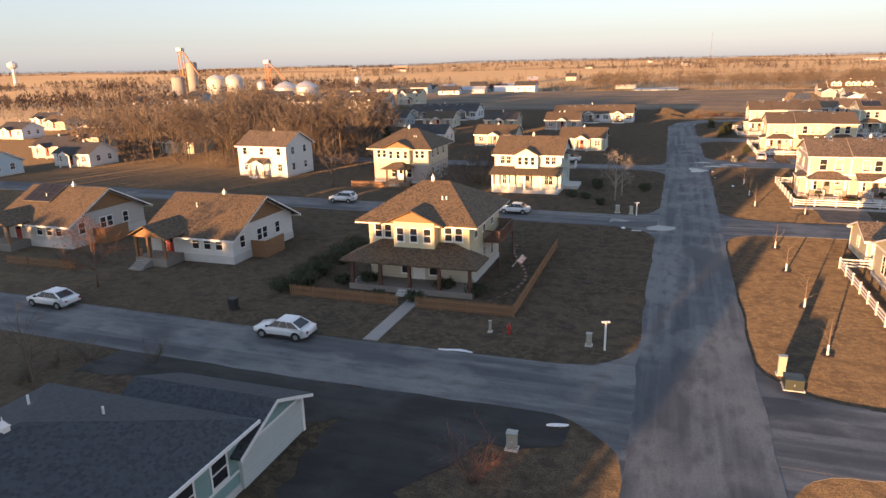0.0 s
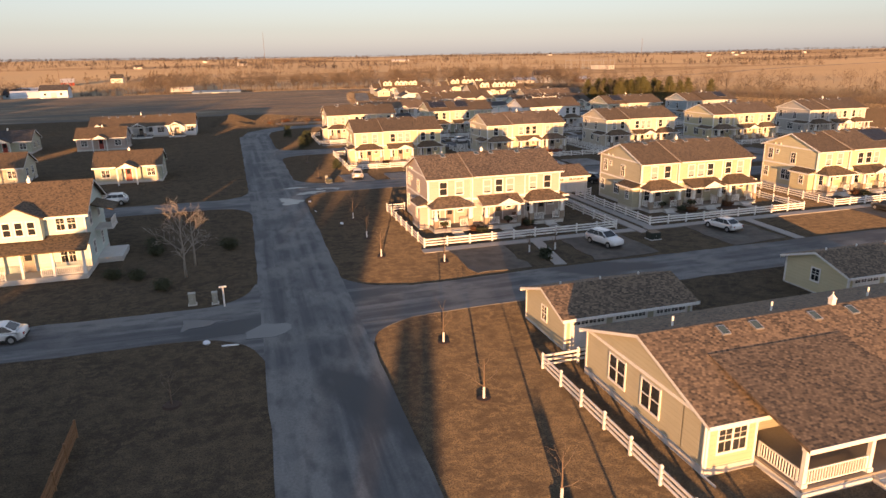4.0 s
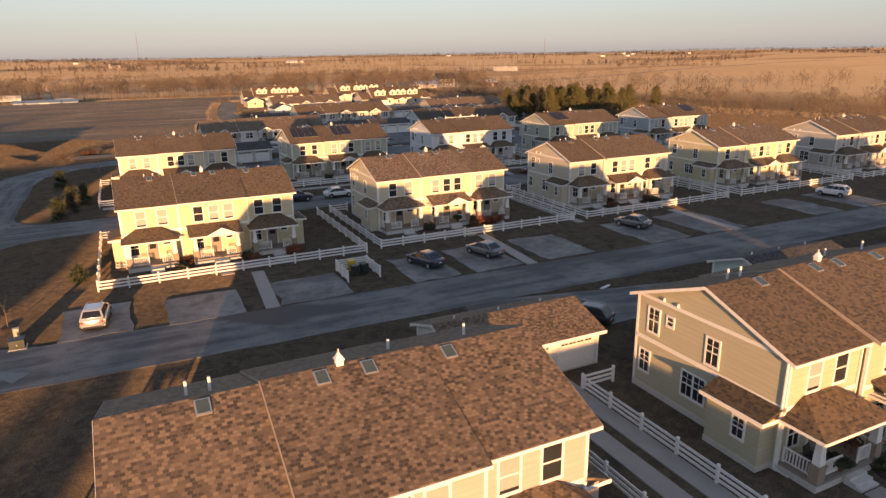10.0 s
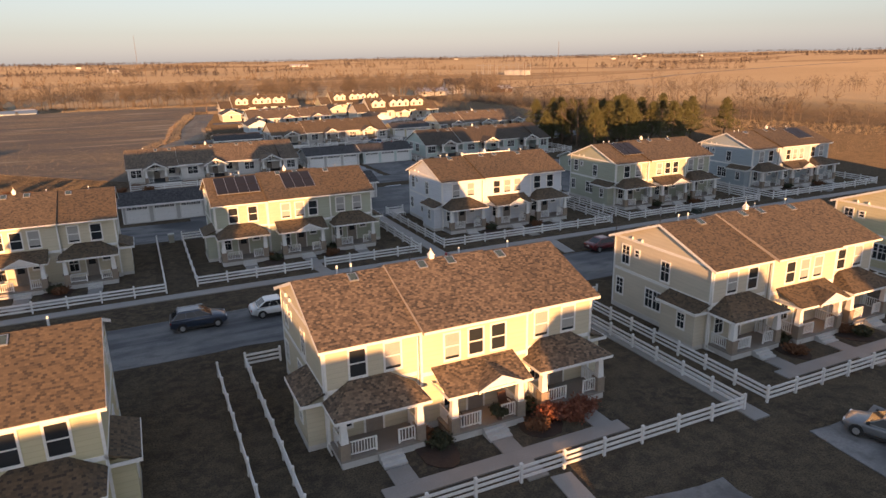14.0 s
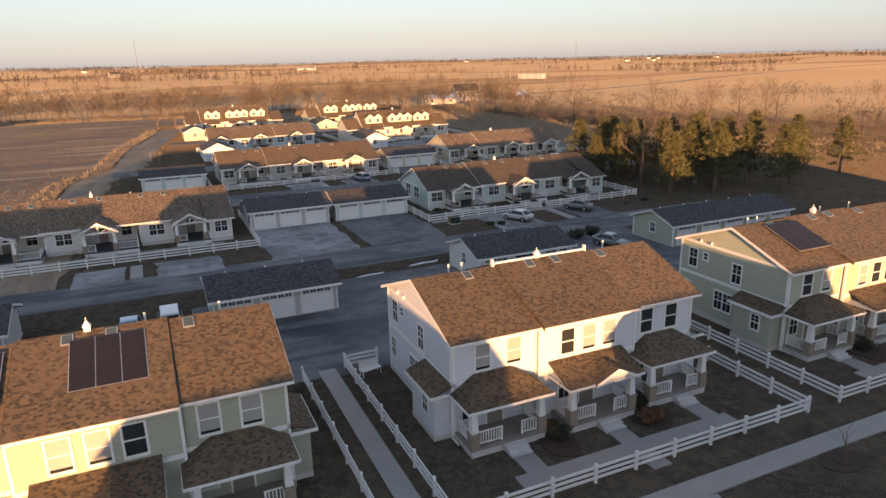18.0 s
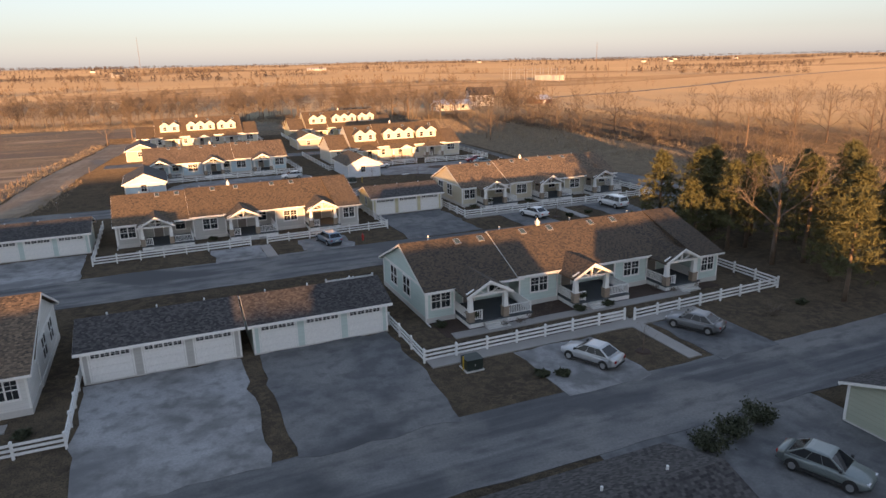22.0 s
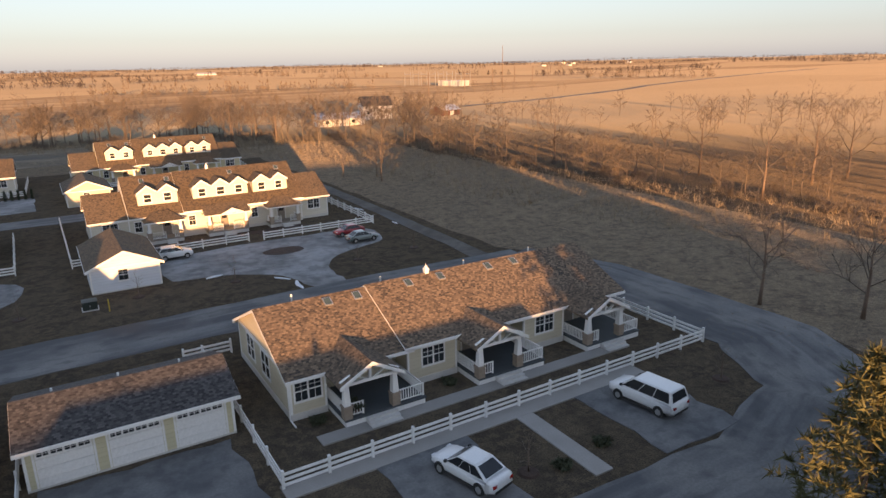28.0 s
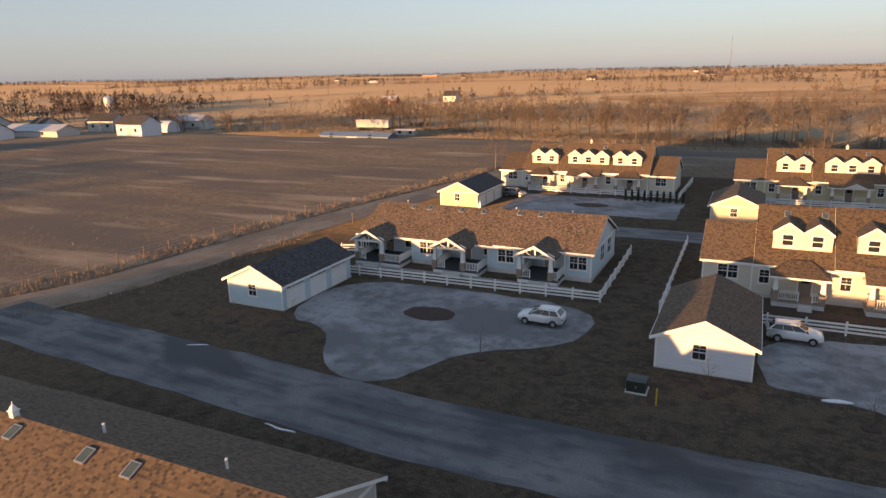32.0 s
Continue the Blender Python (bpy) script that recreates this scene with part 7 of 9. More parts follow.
    ob["label"] = "%s %s parked %s" % (shade, WORDS[kd], where)

# ---- trees ----
M_BARK = plain("bark", (0.2, 0.14, 0.1), (0.11, 0.08, 0.06), 0.9, 3.0, 14.0, 0.6)
M_TWIG = plain("bare_twigs", (0.17, 0.13, 0.096), (0.115, 0.09, 0.07), 0.9, 0.12, 2.0)
M_BIRCH = plain("birch_bark", (0.36, 0.32, 0.27), (0.2, 0.17, 0.145), 0.8, 5.0, 12.0)
M_PINE = plain("pine_needles", (0.115, 0.105, 0.034), (0.06, 0.064, 0.024), 0.8, 0.6, 3.0)
M_DARKPINE = plain("juniper_needles", (0.045, 0.055, 0.024), (0.028, 0.036, 0.018), 0.8, 0.6, 3.0)
M_STRAW = plain("dry_prairie_grass", (0.31, 0.245, 0.165), (0.22, 0.17, 0.115), 0.9, 0.05, 0.8)
M_LEAFDEAD = plain("dry_leaves", (0.2, 0.09, 0.04), (0.13, 0.06, 0.03), 0.9)
M_REDLEAF = plain("red_leaves", (0.26, 0.085, 0.04), (0.16, 0.05, 0.03), 0.8)
M_GUARD = plain("white_tree_guard", (0.75, 0.74, 0.72), (0.6, 0.59, 0.57), 0.5)


class Twigs:
    """Collects thin cones and blades as plain triangles."""

    def __init__(self, seed):
        self.v, self.f, self.r = [], [], random.Random(seed)

    def cone(self, p, q, r0, r1=0.0):
        a = (q - p).normalized()
        s = a.orthogonal().normalized()
        t = a.cross(s)
        n = len(self.v)
        dirs = [s, -0.5 * s + 0.87 * t, -0.5 * s - 0.87 * t]
        self.v += [p + d * r0 for d in dirs]
        if r1 > 0:
            self.v += [q + d * r1 for d in dirs]
            for k in range(3):
                j = (k + 1) % 3
                self.f += [(n + k, n + j, n + 3 + j), (n + k, n + 3 + j, n + 3 + k)]
        else:
            self.v.append(q)
            self.f += [(n, n + 1, n + 3), (n + 1, n + 2, n + 3), (n + 2, n, n + 3)]

    def blade(self, p, q, w):
        s = (q - p).cross(Vector((self.r.uniform(-1, 1), self.r.uniform(-1, 1), self.r.uniform(-1, 1)))).normalized() * w
        n = len(self.v)
        self.v += [p + s, p - s, q]
        self.f.append((n, n + 1, n + 2))

    def tilt(self, d, ang):
        r = self.r
        side = d.orthogonal().normalized()
        side.rotate(Matrix.Rotation(r.uniform(0, 6.283), 3, d))
        return (d * math.cos(ang) + side * math.sin(ang)).normalized()

    def grow(self, p, d, ln, rad, level, fan, thin=0.006):
        """One branch of two bends with its side branches."""
        r = self.r
        d2 = (self.tilt(d, r.uniform(0.05, 0.3)) + Vector((0, 0, 0.12))).normalized()
        m, q = p + d * ln * 0.5, p + d * ln * 0.5 + d2 * ln * 0.5
        if level == len(fan):
            self.cone(p, q, max(rad, thin))
            return
        if level == len(fan) - 1:
            m = p.lerp(q, 0.5)
            self.cone(p, q, rad, max(rad * 0.4, thin))
        else:
            self.cone(p, m, rad, rad * 0.75)
            self.cone(m, q, rad * 0.75, max(rad * 0.35, thin))
        for k in range(fan[level]):
            u = 0.35 + 0.65 * (k + r.random()) / fan[level]
            s = p.lerp(m, u * 2) if u < 0.5 else m.lerp(q, u * 2 - 1)
            self.grow(s, self.tilt(d, r.uniform(0.45, 0.95)), ln * r.uniform(0.42, 0.66), rad * 0.5, level + 1, fan, thin)

    def mesh(self, name, mat):
        return tri_mesh(name, np.array([tuple(p) for p in self.v], dtype=np.float32), np.array(self.f, dtype=np.int32), mat)


def tri_mesh(name, v, f, mat):
    me = bpy.data.meshes.new(name)
    me.vertices.add(len(v))
    me.vertices.foreach_set("co", v.ravel())
    me.loops.add(f.size)
    me.loops.foreach_set("vertex_index", f.ravel().astype(np.int32))
    me.polygons.add(len(f))
    me.polygons.foreach_set("loop_start", np.arange(0, f.size, 3, dtype=np.int32))
    me.materials.append(mat)
    me.update(calc_edges=True)
    return me


def crown_twigs(seed, h, fan=(5, 5, 4), limbs=9, thin=0.012, low=0.28, wide=0.5):
    t = Twigs(seed)
    for k in range(limbs):
        u = low + (0.95 - low) * k / limbs
        lean = 1.15 - 0.75 * u
        d = Vector((math.cos(k * 2.4 + seed), math.sin(k * 2.4 + seed), 0)) * math.sin(lean) + Vector((0, 0, math.cos(lean)))
        t.grow(Vector((0, 0, h * u)), d, h * wide * (1.0 - 0.45 * u) * t.r.uniform(0.85, 1.15), h * 0.011 * (1.2 - u), 0, fan, thin)
    return t


def trunk_build(h, r=None):
    r = r or h * 0.02
    b = Build()
    wob = [(0.0, 0.0), (0.006, 0.004), (-0.004, 0.008), (0.008, -0.002), (0.0, 0.006)]
    rings = []
    for k, (wx, wy) in enumerate(wob):
        z = h * (-0.02 + 0.24 * k)
        rr = r * (1.25, 0.95, 0.75, 0.45, 0.12)[k]
        rings.append([(wx * h + rr * math.cos(a), wy * h + rr * math.sin(a), z) for a in (2 * math.pi * j / 8 for j in range(8))])
    return loft(b, rings)




def bare_tree(x, y, h, variant=0, label="leafless tree in the winter grass", crown=None, bark=None, name="bare_tree"):
    t = thing(name, label, "tree", "", pose(x, y, terrain(x, y), 0, 0, (x * 37 + y * 19) % 360))
    tr = part("trunk", shared(("trunk", round(h, 1), bark), lambda: trunk_build(h).mesh("trunk", bark or M_BARK, True)), None, t)
    part("crown", shared(("bare", variant, round(h, 1), crown), lambda: crown_twigs(variant * 7 + 3, h, (5, 4, 4) if h > 5 else (3, 2) if h > 3 else (2, 2), 9 if h > 5 else 6, 0.012 if h > 5 else 0.005).mesh("crown", crown or M_TWIG)), None, t)
    return t


def pine_crown(seed, h, wide, low=0.22, mat=None):
    """Whorls of branches, each carrying tufts of needles, with gaps between."""
    t = Twigs(seed)
    r = t.r
    n = int(h * 8)
    for k in range(n):
        u = low + (1 - low) * (k / n) ** 0.95
        reach = wide * (1.02 - ((u - low) / (1 - low)) ** 1.35) * r.uniform(0.55, 1.1) + 0.15
        a = k * 2.39996 + r.uniform(-0.4, 0.4)
        out = Vector((math.cos(a), math.sin(a), r.uniform(-0.05, 0.35)))
        base = Vector((0, 0, h * u))
        tip = base + out * reach
        t.cone(base, tip, 0.035)
        for j in range(8):
            c = base.lerp(tip, 0.35 + 0.65 * (j + r.random()) / 7) + Vector((r.gauss(0, 0.22), r.gauss(0, 0.22), r.gauss(0, 0.12)))
            for _ in range(11):
                d = Vector((r.gauss(0, 1), r.gauss(0, 1), r.gauss(0.35, 0.8))).normalized()
                t.blade(c, c + d * r.uniform(0.25, 0.6), r.uniform(0.025, 0.065))
    return t.mesh("crown", mat or M_PINE)


def pine(x, y, h, wide, variant, mat=None, low=0.22, label="tall pine with sunlit yellow-green needles", name="pine_tree", size=None):
    t = thing(name, label, "tree", "evergreens", pose(x, y, 0, 0, 0, (x * 53 + y * 31) % 360))
    part("trunk", shared(("trunk", round(h, 1), None), lambda: trunk_build(h).mesh("trunk", M_BARK, True)), None, t)
    part("crown", shared(("pine", variant, h, wide, low), lambda: pine_crown(variant, h, wide, low, mat)), None, t)
    if size:
        t.scale = size


for x, y, h, w, v in ((126, 252, 9.5, 3.4, 1), (121.5, 231, 9.0, 3.1, 2), (130, 231.5, 10, 3.5, 3), (138, 227, 9.5, 3.4, 1), (127, 246, 9.5, 3.4, 3), (127.5, 239.6, 10, 3.5, 3), (133, 234, 9.5, 3.4, 1),
                      (138.5, 233.5, 9.0, 3.1, 2), (123.5, 255, 9.0, 3.1, 2), (122.2, 249, 7.0, 2.6, 4), (131, 249, 9.0, 3.1, 2), (135, 241, 10, 3.5, 3), (132, 256, 7.0, 2.6, 4), (141, 240, 9.5, 3.4, 1),
                      (145, 231, 9.0, 3.1, 2), (152, 236, 9.5, 3.4, 1), (159, 233, 9.0, 3.1, 2), (137, 248, 9.0, 3.1, 2), (143.5, 247, 7.0, 2.6, 4), (148, 241, 10, 3.5, 3), (125, 235, 7.0, 2.6, 4), (124.5, 246, 9.0, 3.1, 2), (129, 236, 9.5, 3.4, 1), (133, 245, 9.0, 3.1, 2), (129, 253, 9.5, 3.4, 1), (136, 237, 9.0, 3.1, 2), (140, 245, 10, 3.5, 3)):
    pine(x, y, h, w, v)
for x, y, h in ((127.4, 254.6, 3.6), (129.6, 252.6, 4.6)):
    pine(x, y, h, h * 0.36, 5, None, 0.06, "small golden juniper beside dark pines", "juniper")
for x, y, h in ((13.4, 177, 2.6), (14.6, 181.5, 3.2), (15.9, 186, 2.6), (27.2, 86.8 + 3.4, 0.9), (16.6, 150, 1.4), (-73, 159, 7.5), (-70, 163, 6.5), (-76, 155, 6.5), (-66, 150, 6.5), (-58, 140, 5.5), (12.2, 200, 2.6)):
    pine(x, y, h, h * 0.3, 6, M_DARKPINE, 0.05, "dark juniper standing alone in dry grass", "juniper")
for k in range(10):
    pine(89.8 + k * 0.88, 363.2, 4.4, 0.45, 7, M_DARKPINE, 0.02, "narrow dark conifer in a clipped hedge row", "hedge_conifer", (0.27, 0.27, 0.36))
for x, y, h, v in ((124.5, 240.5, 10.5, 1), (146.5, 274, 7, 2), (200, 301, 11, 3), (183, 298, 9.5, 1), (193, 316, 10, 2), (183, 341, 9.5, 3), (153, 416, 10, 1), (143.5, 424, 11, 2), (139.7, 407, 7, 3),
                   (206, 288, 11, 1), (212, 302, 10, 2), (215, 292, 9.5, 3), (-49.5, 98.3, 6, 2), (148, 344, 6.5, 1), (149.5, 349, 5.5, 2), (144.5, 352, 4.5, 3), (60.5, 387, 6, 1), (66, 398, 7, 2), (150, 268, 7, 3)):
    bare_tree(x, y, h, v)
M_REDTWIG = plain("red_twigs", (0.2, 0.085, 0.055), (0.13, 0.06, 0.045), 0.9)
BUSH_SPOT = (-5.8, 29.6)
for x, y, h in ((-33.6, 30.2, 4.2), (-35.6, 31.4, 4.8), (-37.5, 29.6, 4.2)):
    bare_tree(x, y, h, 5, "small bushy leafless tree beside a house")
bare_tree(-46.5, 47.5, 5.5, 5, "small tree with rusty dead leaves", M_LEAFDEAD)
bare_tree(-4.8, 96, 5.5, 6, "young birch with pale leafless limbs", M_BIRCH, M_BIRCH)
bare_tree(-4.2, 99.5, 4.8, 6, "young birch with pale leafless limbs", M_BIRCH, M_BIRCH)
for k, (x, y) in enumerate(((12.4, 49.1), (12.5, 58.1), (12.5, 67.5), (12.6, 75.4), (12.8, 96.1), (12.8, 103.4), (12.9, 112.4), (18, 92.4), (26.7, 92.6), (29.4, 92.5))):
    t = bare_tree(x, y, 2.7, 8 + k % 3, "staked sapling with a white trunk guard", name="sapling")
    part("trunk_guard", shared("guard", lambda: Build().taper(0, 0, 0, 0.75, 0.075, 0.07, 8).mesh("trunk_guard", M_GUARD)), None, t)
    part("mulch_ring", shared("mring", lambda: Build().taper(0, 0, 0.0, 0.06, 0.42, 0.36, 12).mesh("mulch_ring", M_MULCH)), None, t)
for k, (x, y) in enumerate(((-4.3, 49.4), (-4.2, 60), (-4.2, 72.4), (35.6, 125.6), (28.7, 125.2), (70.5, 303.2), (65, 303), (76.2, 303.6), (91.1, 304.4), (96.4, 304.3), (105.2, 304.7), (113.3, 304.1), (125.5, 304.1), (132.3, 304.7),
                            (133.2, 267.7), (117.4, 266.6), (12.3, 141), (12.4, 158), (61, 180.1), (85.4, 180.0), (91.6, 180.0), (101, 230.4), (71.5, 179.8))):
    t = bare_tree(x, y, 2.0, 8 + k % 3, "young leafless sapling in a dark mulch ring", name="sapling")
    part("mulch_ring", shared("mring2", lambda: Build().taper(0, 0, 0.0, 0.085, 0.55, 0.45, 12).mesh("mulch_ring", M_MULCH)), None, t)


def shrub_mesh(seed, h, mat, leafy):
    t = Twigs(seed)
    r = t.r
    for k in range(26):
        a = r.uniform(0, 6.283)
        d = Vector((math.cos(a) * 0.55, math.sin(a) * 0.55, r.uniform(0.5, 1.0))).normalized()
        p = Vector((r.gauss(0, 0.12), r.gauss(0, 0.12), -0.02))
        t.grow(p, d, h * r.uniform(0.6, 1.0), 0.014, 1, (3, 3, 2), 0.005)
        if leafy:
            for j in range(42):
                c = p + d * h * r.uniform(0.35, 0.95) + Vector((r.gauss(0, 0.16), r.gauss(0, 0.16), r.gauss(0, 0.08))) * h
                q = Vector((r.gauss(0, 1), r.gauss(0, 1), r.gauss(0, 1))).normalized()
                t.blade(c, c + q * 0.17, 0.06)
    return t.mesh("shrub", mat)


def shrub(x, y, h, mat, label, leafy=True, v=0):
    ob = new("shrub", shared(("shrub", h, mat.name, v), lambda: shrub_mesh(v + 2, h, mat, leafy)))
    ob.location = (x, y, 0.02)
    ob.rotation_euler = (0, 0, (x * 7 + y * 3) % 6.28)
    tagged(ob, label, "shrub", "garden shrubs")


GREENISH = plain("evergreen_shrub", (0.06, 0.065, 0.03), (0.035, 0.04, 0.02), 0.8, 1.0, 6.0)
for hx, hy in RH:
    if hx < 96 or hy > 180:
        for k, dx in enumerate((4.5, 5.1, 10.4, 11.0)):
            shrub(hx + dx, hy - 1.3 - 0.9 * ((k * 7 + int(hx)) % 3), 0.7, M_LEAFDEAD if (k + int(hx)) % 2 else GREENISH, "low winter shrub in a mulched bed", True, k % 2)
for x, y in ((58.2, 150.4), (59.1, 150.8), (57.2, 151), (35.4, 149.6)):
    shrub(x, y, 1.0, M_REDLEAF, "orange-red shrub beside a porch")
for x, y, h in ((-22.6, 54.3, 1.3), (-15.5, 54.2, 1.3), (-17.2, 51.4, 1.0), (-25, 54, 1.0), (-12.6, 54, 1.3), (-20.5, 51.6, 0.7), (-1.2, 103.8, 1.3), (-8.3, 106.6, 1.3), (-8.9, 96.6, 1.0), (-8, 104, 1.0), (-6.5, 93, 1.0), (-11, 97.5, 1.0)):
    shrub(x, y, h, GREENISH, "dark evergreen shrub by a front yard")
big = new("shrub", shrub_mesh(12, 2.6, M_REDTWIG, False))
big.location = (BUSH_SPOT[0], BUSH_SPOT[1], 0.02)
tagged(big, "large red-twigged leafless shrub by a street corner", "shrub", "garden shrubs")
for k in range(9):
    shrub(-29.2 + (k % 2) * 1.2, 50.5 + k * 1.8, 1.6, GREENISH, "dark overgrown shrub in a hedge", True, k % 2)
for x, y in ((-36, 31), (-36, 33.5), (-34.5, 35), (-30, 36), (-57, 53), (-55, 55), (-52.5, 53.6), (-32, 98), (-30.5, 99.5), (-33, 110)):
    shrub(x, y, 1.6, M_TWIG, "leafless twiggy shrub beside a house", False, 1)
patch("flower_bed", rect(90.0, 238.1, 115.6, 241.2), M_MULCH, "dark mulched bed before truss porches", 0.03, "bed", "", 0.25)
patch("flower_bed", rect(91.5, 235.2, 102.0, 236.6), M_MULCH, "dark bare bed between a walk and a white fence", 0.03, "bed", "", 0.25)
patch("walk", [(102.6, 236.8), (104.0, 236.6), (103.6, 233.9), (102.2, 234.1)], M_WALK, "short concrete walk through a gap in a white fence", 0.07, "path", "structure", 0.03)
for k, (x, y, h) in enumerate(((97.3, 238.7, 0.5), (96.1, 238.3, 0.4), (94.8, 238.4, 0.4), (100.7, 236.1, 0.5), (98.8, 236.0, 0.4), (96.4, 235.8, 0.4), (109.9, 239.7, 0.5), (110.9, 238.8, 0.4), (113.4, 238.7, 0.6), (99.5, 239.9, 0.5), (106.4, 235.9, 0.5))):
    shrub(x, y, h, M_TWIG, "small leafless shrub in a mulched bed", False, k % 2)
for x, y in ((101.5, 238.5), (104.1, 238.4)):
    shrub(x, y, 0.45, GREENISH, "small green shrub beside porch steps", True, 1)
shrub(114.0, 231.3, 1.0, M_TWIG, "leafless twiggy shrub in a verge", False, 1)
for x, y in ((96.2, 219.6), (98.3, 220.2), (100.6, 220.6), (93, 230.2), (94.2, 229.7), (64, 236), (119, 266), (122, 266.4), (118, 232), (90.4, 240.3), (97, 240.4), (104, 240.2), (110.6, 276.4), (119, 276.3), (126, 276.4), (70, 275.1), (77, 275.1)):
    shrub(x, y, 1.1 if 218 < y < 222 else 0.4, GREENISH, "low dark shrub in a yard bed", True, 1)


# woods and prairie as unpickable masses
def scatter(name, protos, spots, mat, label, category):
    vs, fs, off = [], [], 0
    for k, (x, y, s, a) in enumerate(spots):
        pv, pf = protos[k % len(protos)]
        c, d = math.cos(a) * s, math.sin(a) * s
        v = np.empty_like(pv)
        v[:, 0], v[:, 1], v[:, 2] = pv[:, 0] * c - pv[:, 1] * d + x, pv[:, 0] * d + pv[:, 1] * c + y, pv[:, 2] * s + terrain(x, y)
        vs.append(v)
        fs.append(pf + off)
        off += len(v)
    ob = new(name, tri_mesh(name, np.concatenate(vs), np.concatenate(fs), mat))
    return tagged(ob, label, category, "", "stuff")


def proto_tree(seed, h, fan, limbs, thin):
    t = crown_twigs(seed, h, fan, limbs, thin)
    t.cone(Vector((0, 0, -0.3)), Vector((0.1, 0.05, h * 0.95)), h * 0.018, h * 0.004)
    return np.array([tuple(p) for p in t.v], dtype=np.float32), np.array(t.f, dtype=np.int32)


def proto_brush(seed):
    t = Twigs(seed)
    for k in range(12):
        a = t.r.uniform(0, 6.283)
        d = Vector((math.cos(a) * 0.6, math.sin(a) * 0.6, t.r.uniform(0.5, 1.0))).normalized()
        t.grow(Vector((t.r.gauss(0, 0.5), t.r.gauss(0, 0.5), -0.1)), d, t.r.uniform(1.2, 2.6), 0.03, 1, (3, 4, 2), 0.022)
    return np.array([tuple(p) for p in t.v], dtype=np.float32), np.array(t.f, dtype=np.int32)


TREES = [proto_tree(s, 9.0, (4, 3, 3), 7, 0.048) for s in range(21, 26)]
BRUSH = [proto_brush(s) for s in (31, 32, 33)]
rnd = random.Random(5)


def along(line, count, depth, skew=0.0):
    """Random spots beside a line of points, spread to one side by up to depth."""
    segs = [(Vector(a), Vector(c)) for a, c in zip(line, line[1:])]
    lens = [(c - a).length for a, c in segs]
    out = []
    for _ in range(count):
        u = rnd.random() * sum(lens)
        for (a, c), ln in zip(segs, lens):
            if u <= ln:
                t = (c - a) / ln
                s = Vector((-t.y, t.x))
                p = a + t * u + s * (rnd.random() ** 1.2 * depth + skew)
                out.append(p)
                break
            u -= ln
    return out


def thin(seq, n):
    """Leave out every n-th."""
    return [item for k, item in enumerate(seq) if k % n]


def spots(pts, lo, hi):
    return [(p.x, p.y, rnd.uniform(lo, hi), rnd.uniform(0, 6.283)) for p in pts]


CREEK = [(232, 196), (202, 250), (186, 283), (183, 301), (178, 316), (175, 340), (172, 380), (150, 418), (120, 440), (60, 466), (0, 490), (-60, 502)]
BACK = list(reversed(CREEK))
NORTH, EAST = list(reversed(CREEK[6:])), list(reversed(CREEK[:7]))
scatter("creek_woods", TREES, thin(spots(along(NORTH, 300, 26), 0.75, 1.2) + spots(along(EAST, 120, 11), 0.4, 0.85), 4), M_TWIG, "leafless brown trees lining a creek", "woods")
copse = [(-26, 462), (-62, 470), (-125, 474)]
scatter("creek_copse", TREES, spots(along(copse, 55, 16), 0.45, 0.8), M_TWIG, "leafless copse at the edge of a grey-brown meadow", "woods")
scatter("creek_brush", BRUSH, thin(spots(along(NORTH, 330, 26, -3) + along(EAST, 130, 11, -3) + along(copse, 60, 16, -3), 0.45, 1.05), 3), M_TWIG, "tangled leafless brush under the creek trees", "brush")
west = [Vector((rnd.uniform(-127, -70), rnd.uniform(118, 178))) for _ in range(190)]
west += [Vector((rnd.uniform(-74, -56), rnd.uniform(126, 150))) for _ in range(26)]
scatter("west_woods", TREES, spots(west, 0.7, 1.25), M_TWIG, "dense leafless wood behind the houses", "woods")
scatter("west_brush", BRUSH, spots([Vector((rnd.uniform(-127, -66), rnd.uniform(112, 182))) for _ in range(130)] + [Vector((rnd.uniform(-34.5, -25), rnd.uniform(96, 140))) for _ in range(26)] + [Vector((rnd.uniform(-74, -47), rnd.uniform(116, 150))) for _ in range(40)], 0.7, 1.5), M_TWIG, "leafless brush at the edge of a wood", "brush")
def proto_shade_tree(seed):
    """A close conifer: branches and needle tufts down to the ground."""
    t = Twigs(seed)
    for k in range(150):
        u = (k / 150) ** 0.9
        a = k * 2.39996
        reach = 1.7 * (1.02 - u ** 1.6) * t.r.uniform(0.5, 1.0) + 0.1
        c = Vector((math.cos(a) * reach, math.sin(a) * reach, 5.6 * u + 0.1))
        for _ in range(6):
            d = Vector((t.r.gauss(0, 1), t.r.gauss(0, 1), t.r.gauss(0.4, 0.7))).normalized()
            t.blade(c, c + d * t.r.uniform(0.4, 0.9), t.r.uniform(0.08, 0.18))
    t.cone(Vector((0, 0, -0.3)), Vector((0, 0, 5.2)), 0.14, 0.03)
    return np.array([tuple(p) for p in t.v], dtype=np.float32), np.array(t.f, dtype=np.int32)


SHADE_TREES = [proto_shade_tree(s) for s in (71, 72, 73)]
row_rnd = random.Random(4)
# unseen row behind the start, added only to throw shade over the west lots
shelter = [(-160 + 1.1 * k + row_rnd.uniform(-0.3, 0.3), -10 + (k % 3) * 1.6 + row_rnd.uniform(-0.4, 0.4), row_rnd.uniform(1.13, 1.24) * (0.75 if k > 128 else 1.22 if k > 106 else 1.0), row_rnd.uniform(0, 6.28)) for k in range(135)]
scatter("cedar_windbreak", SHADE_TREES, shelter, M_DARKPINE, "unseen conifer row added to shade the first lots", "hedge")
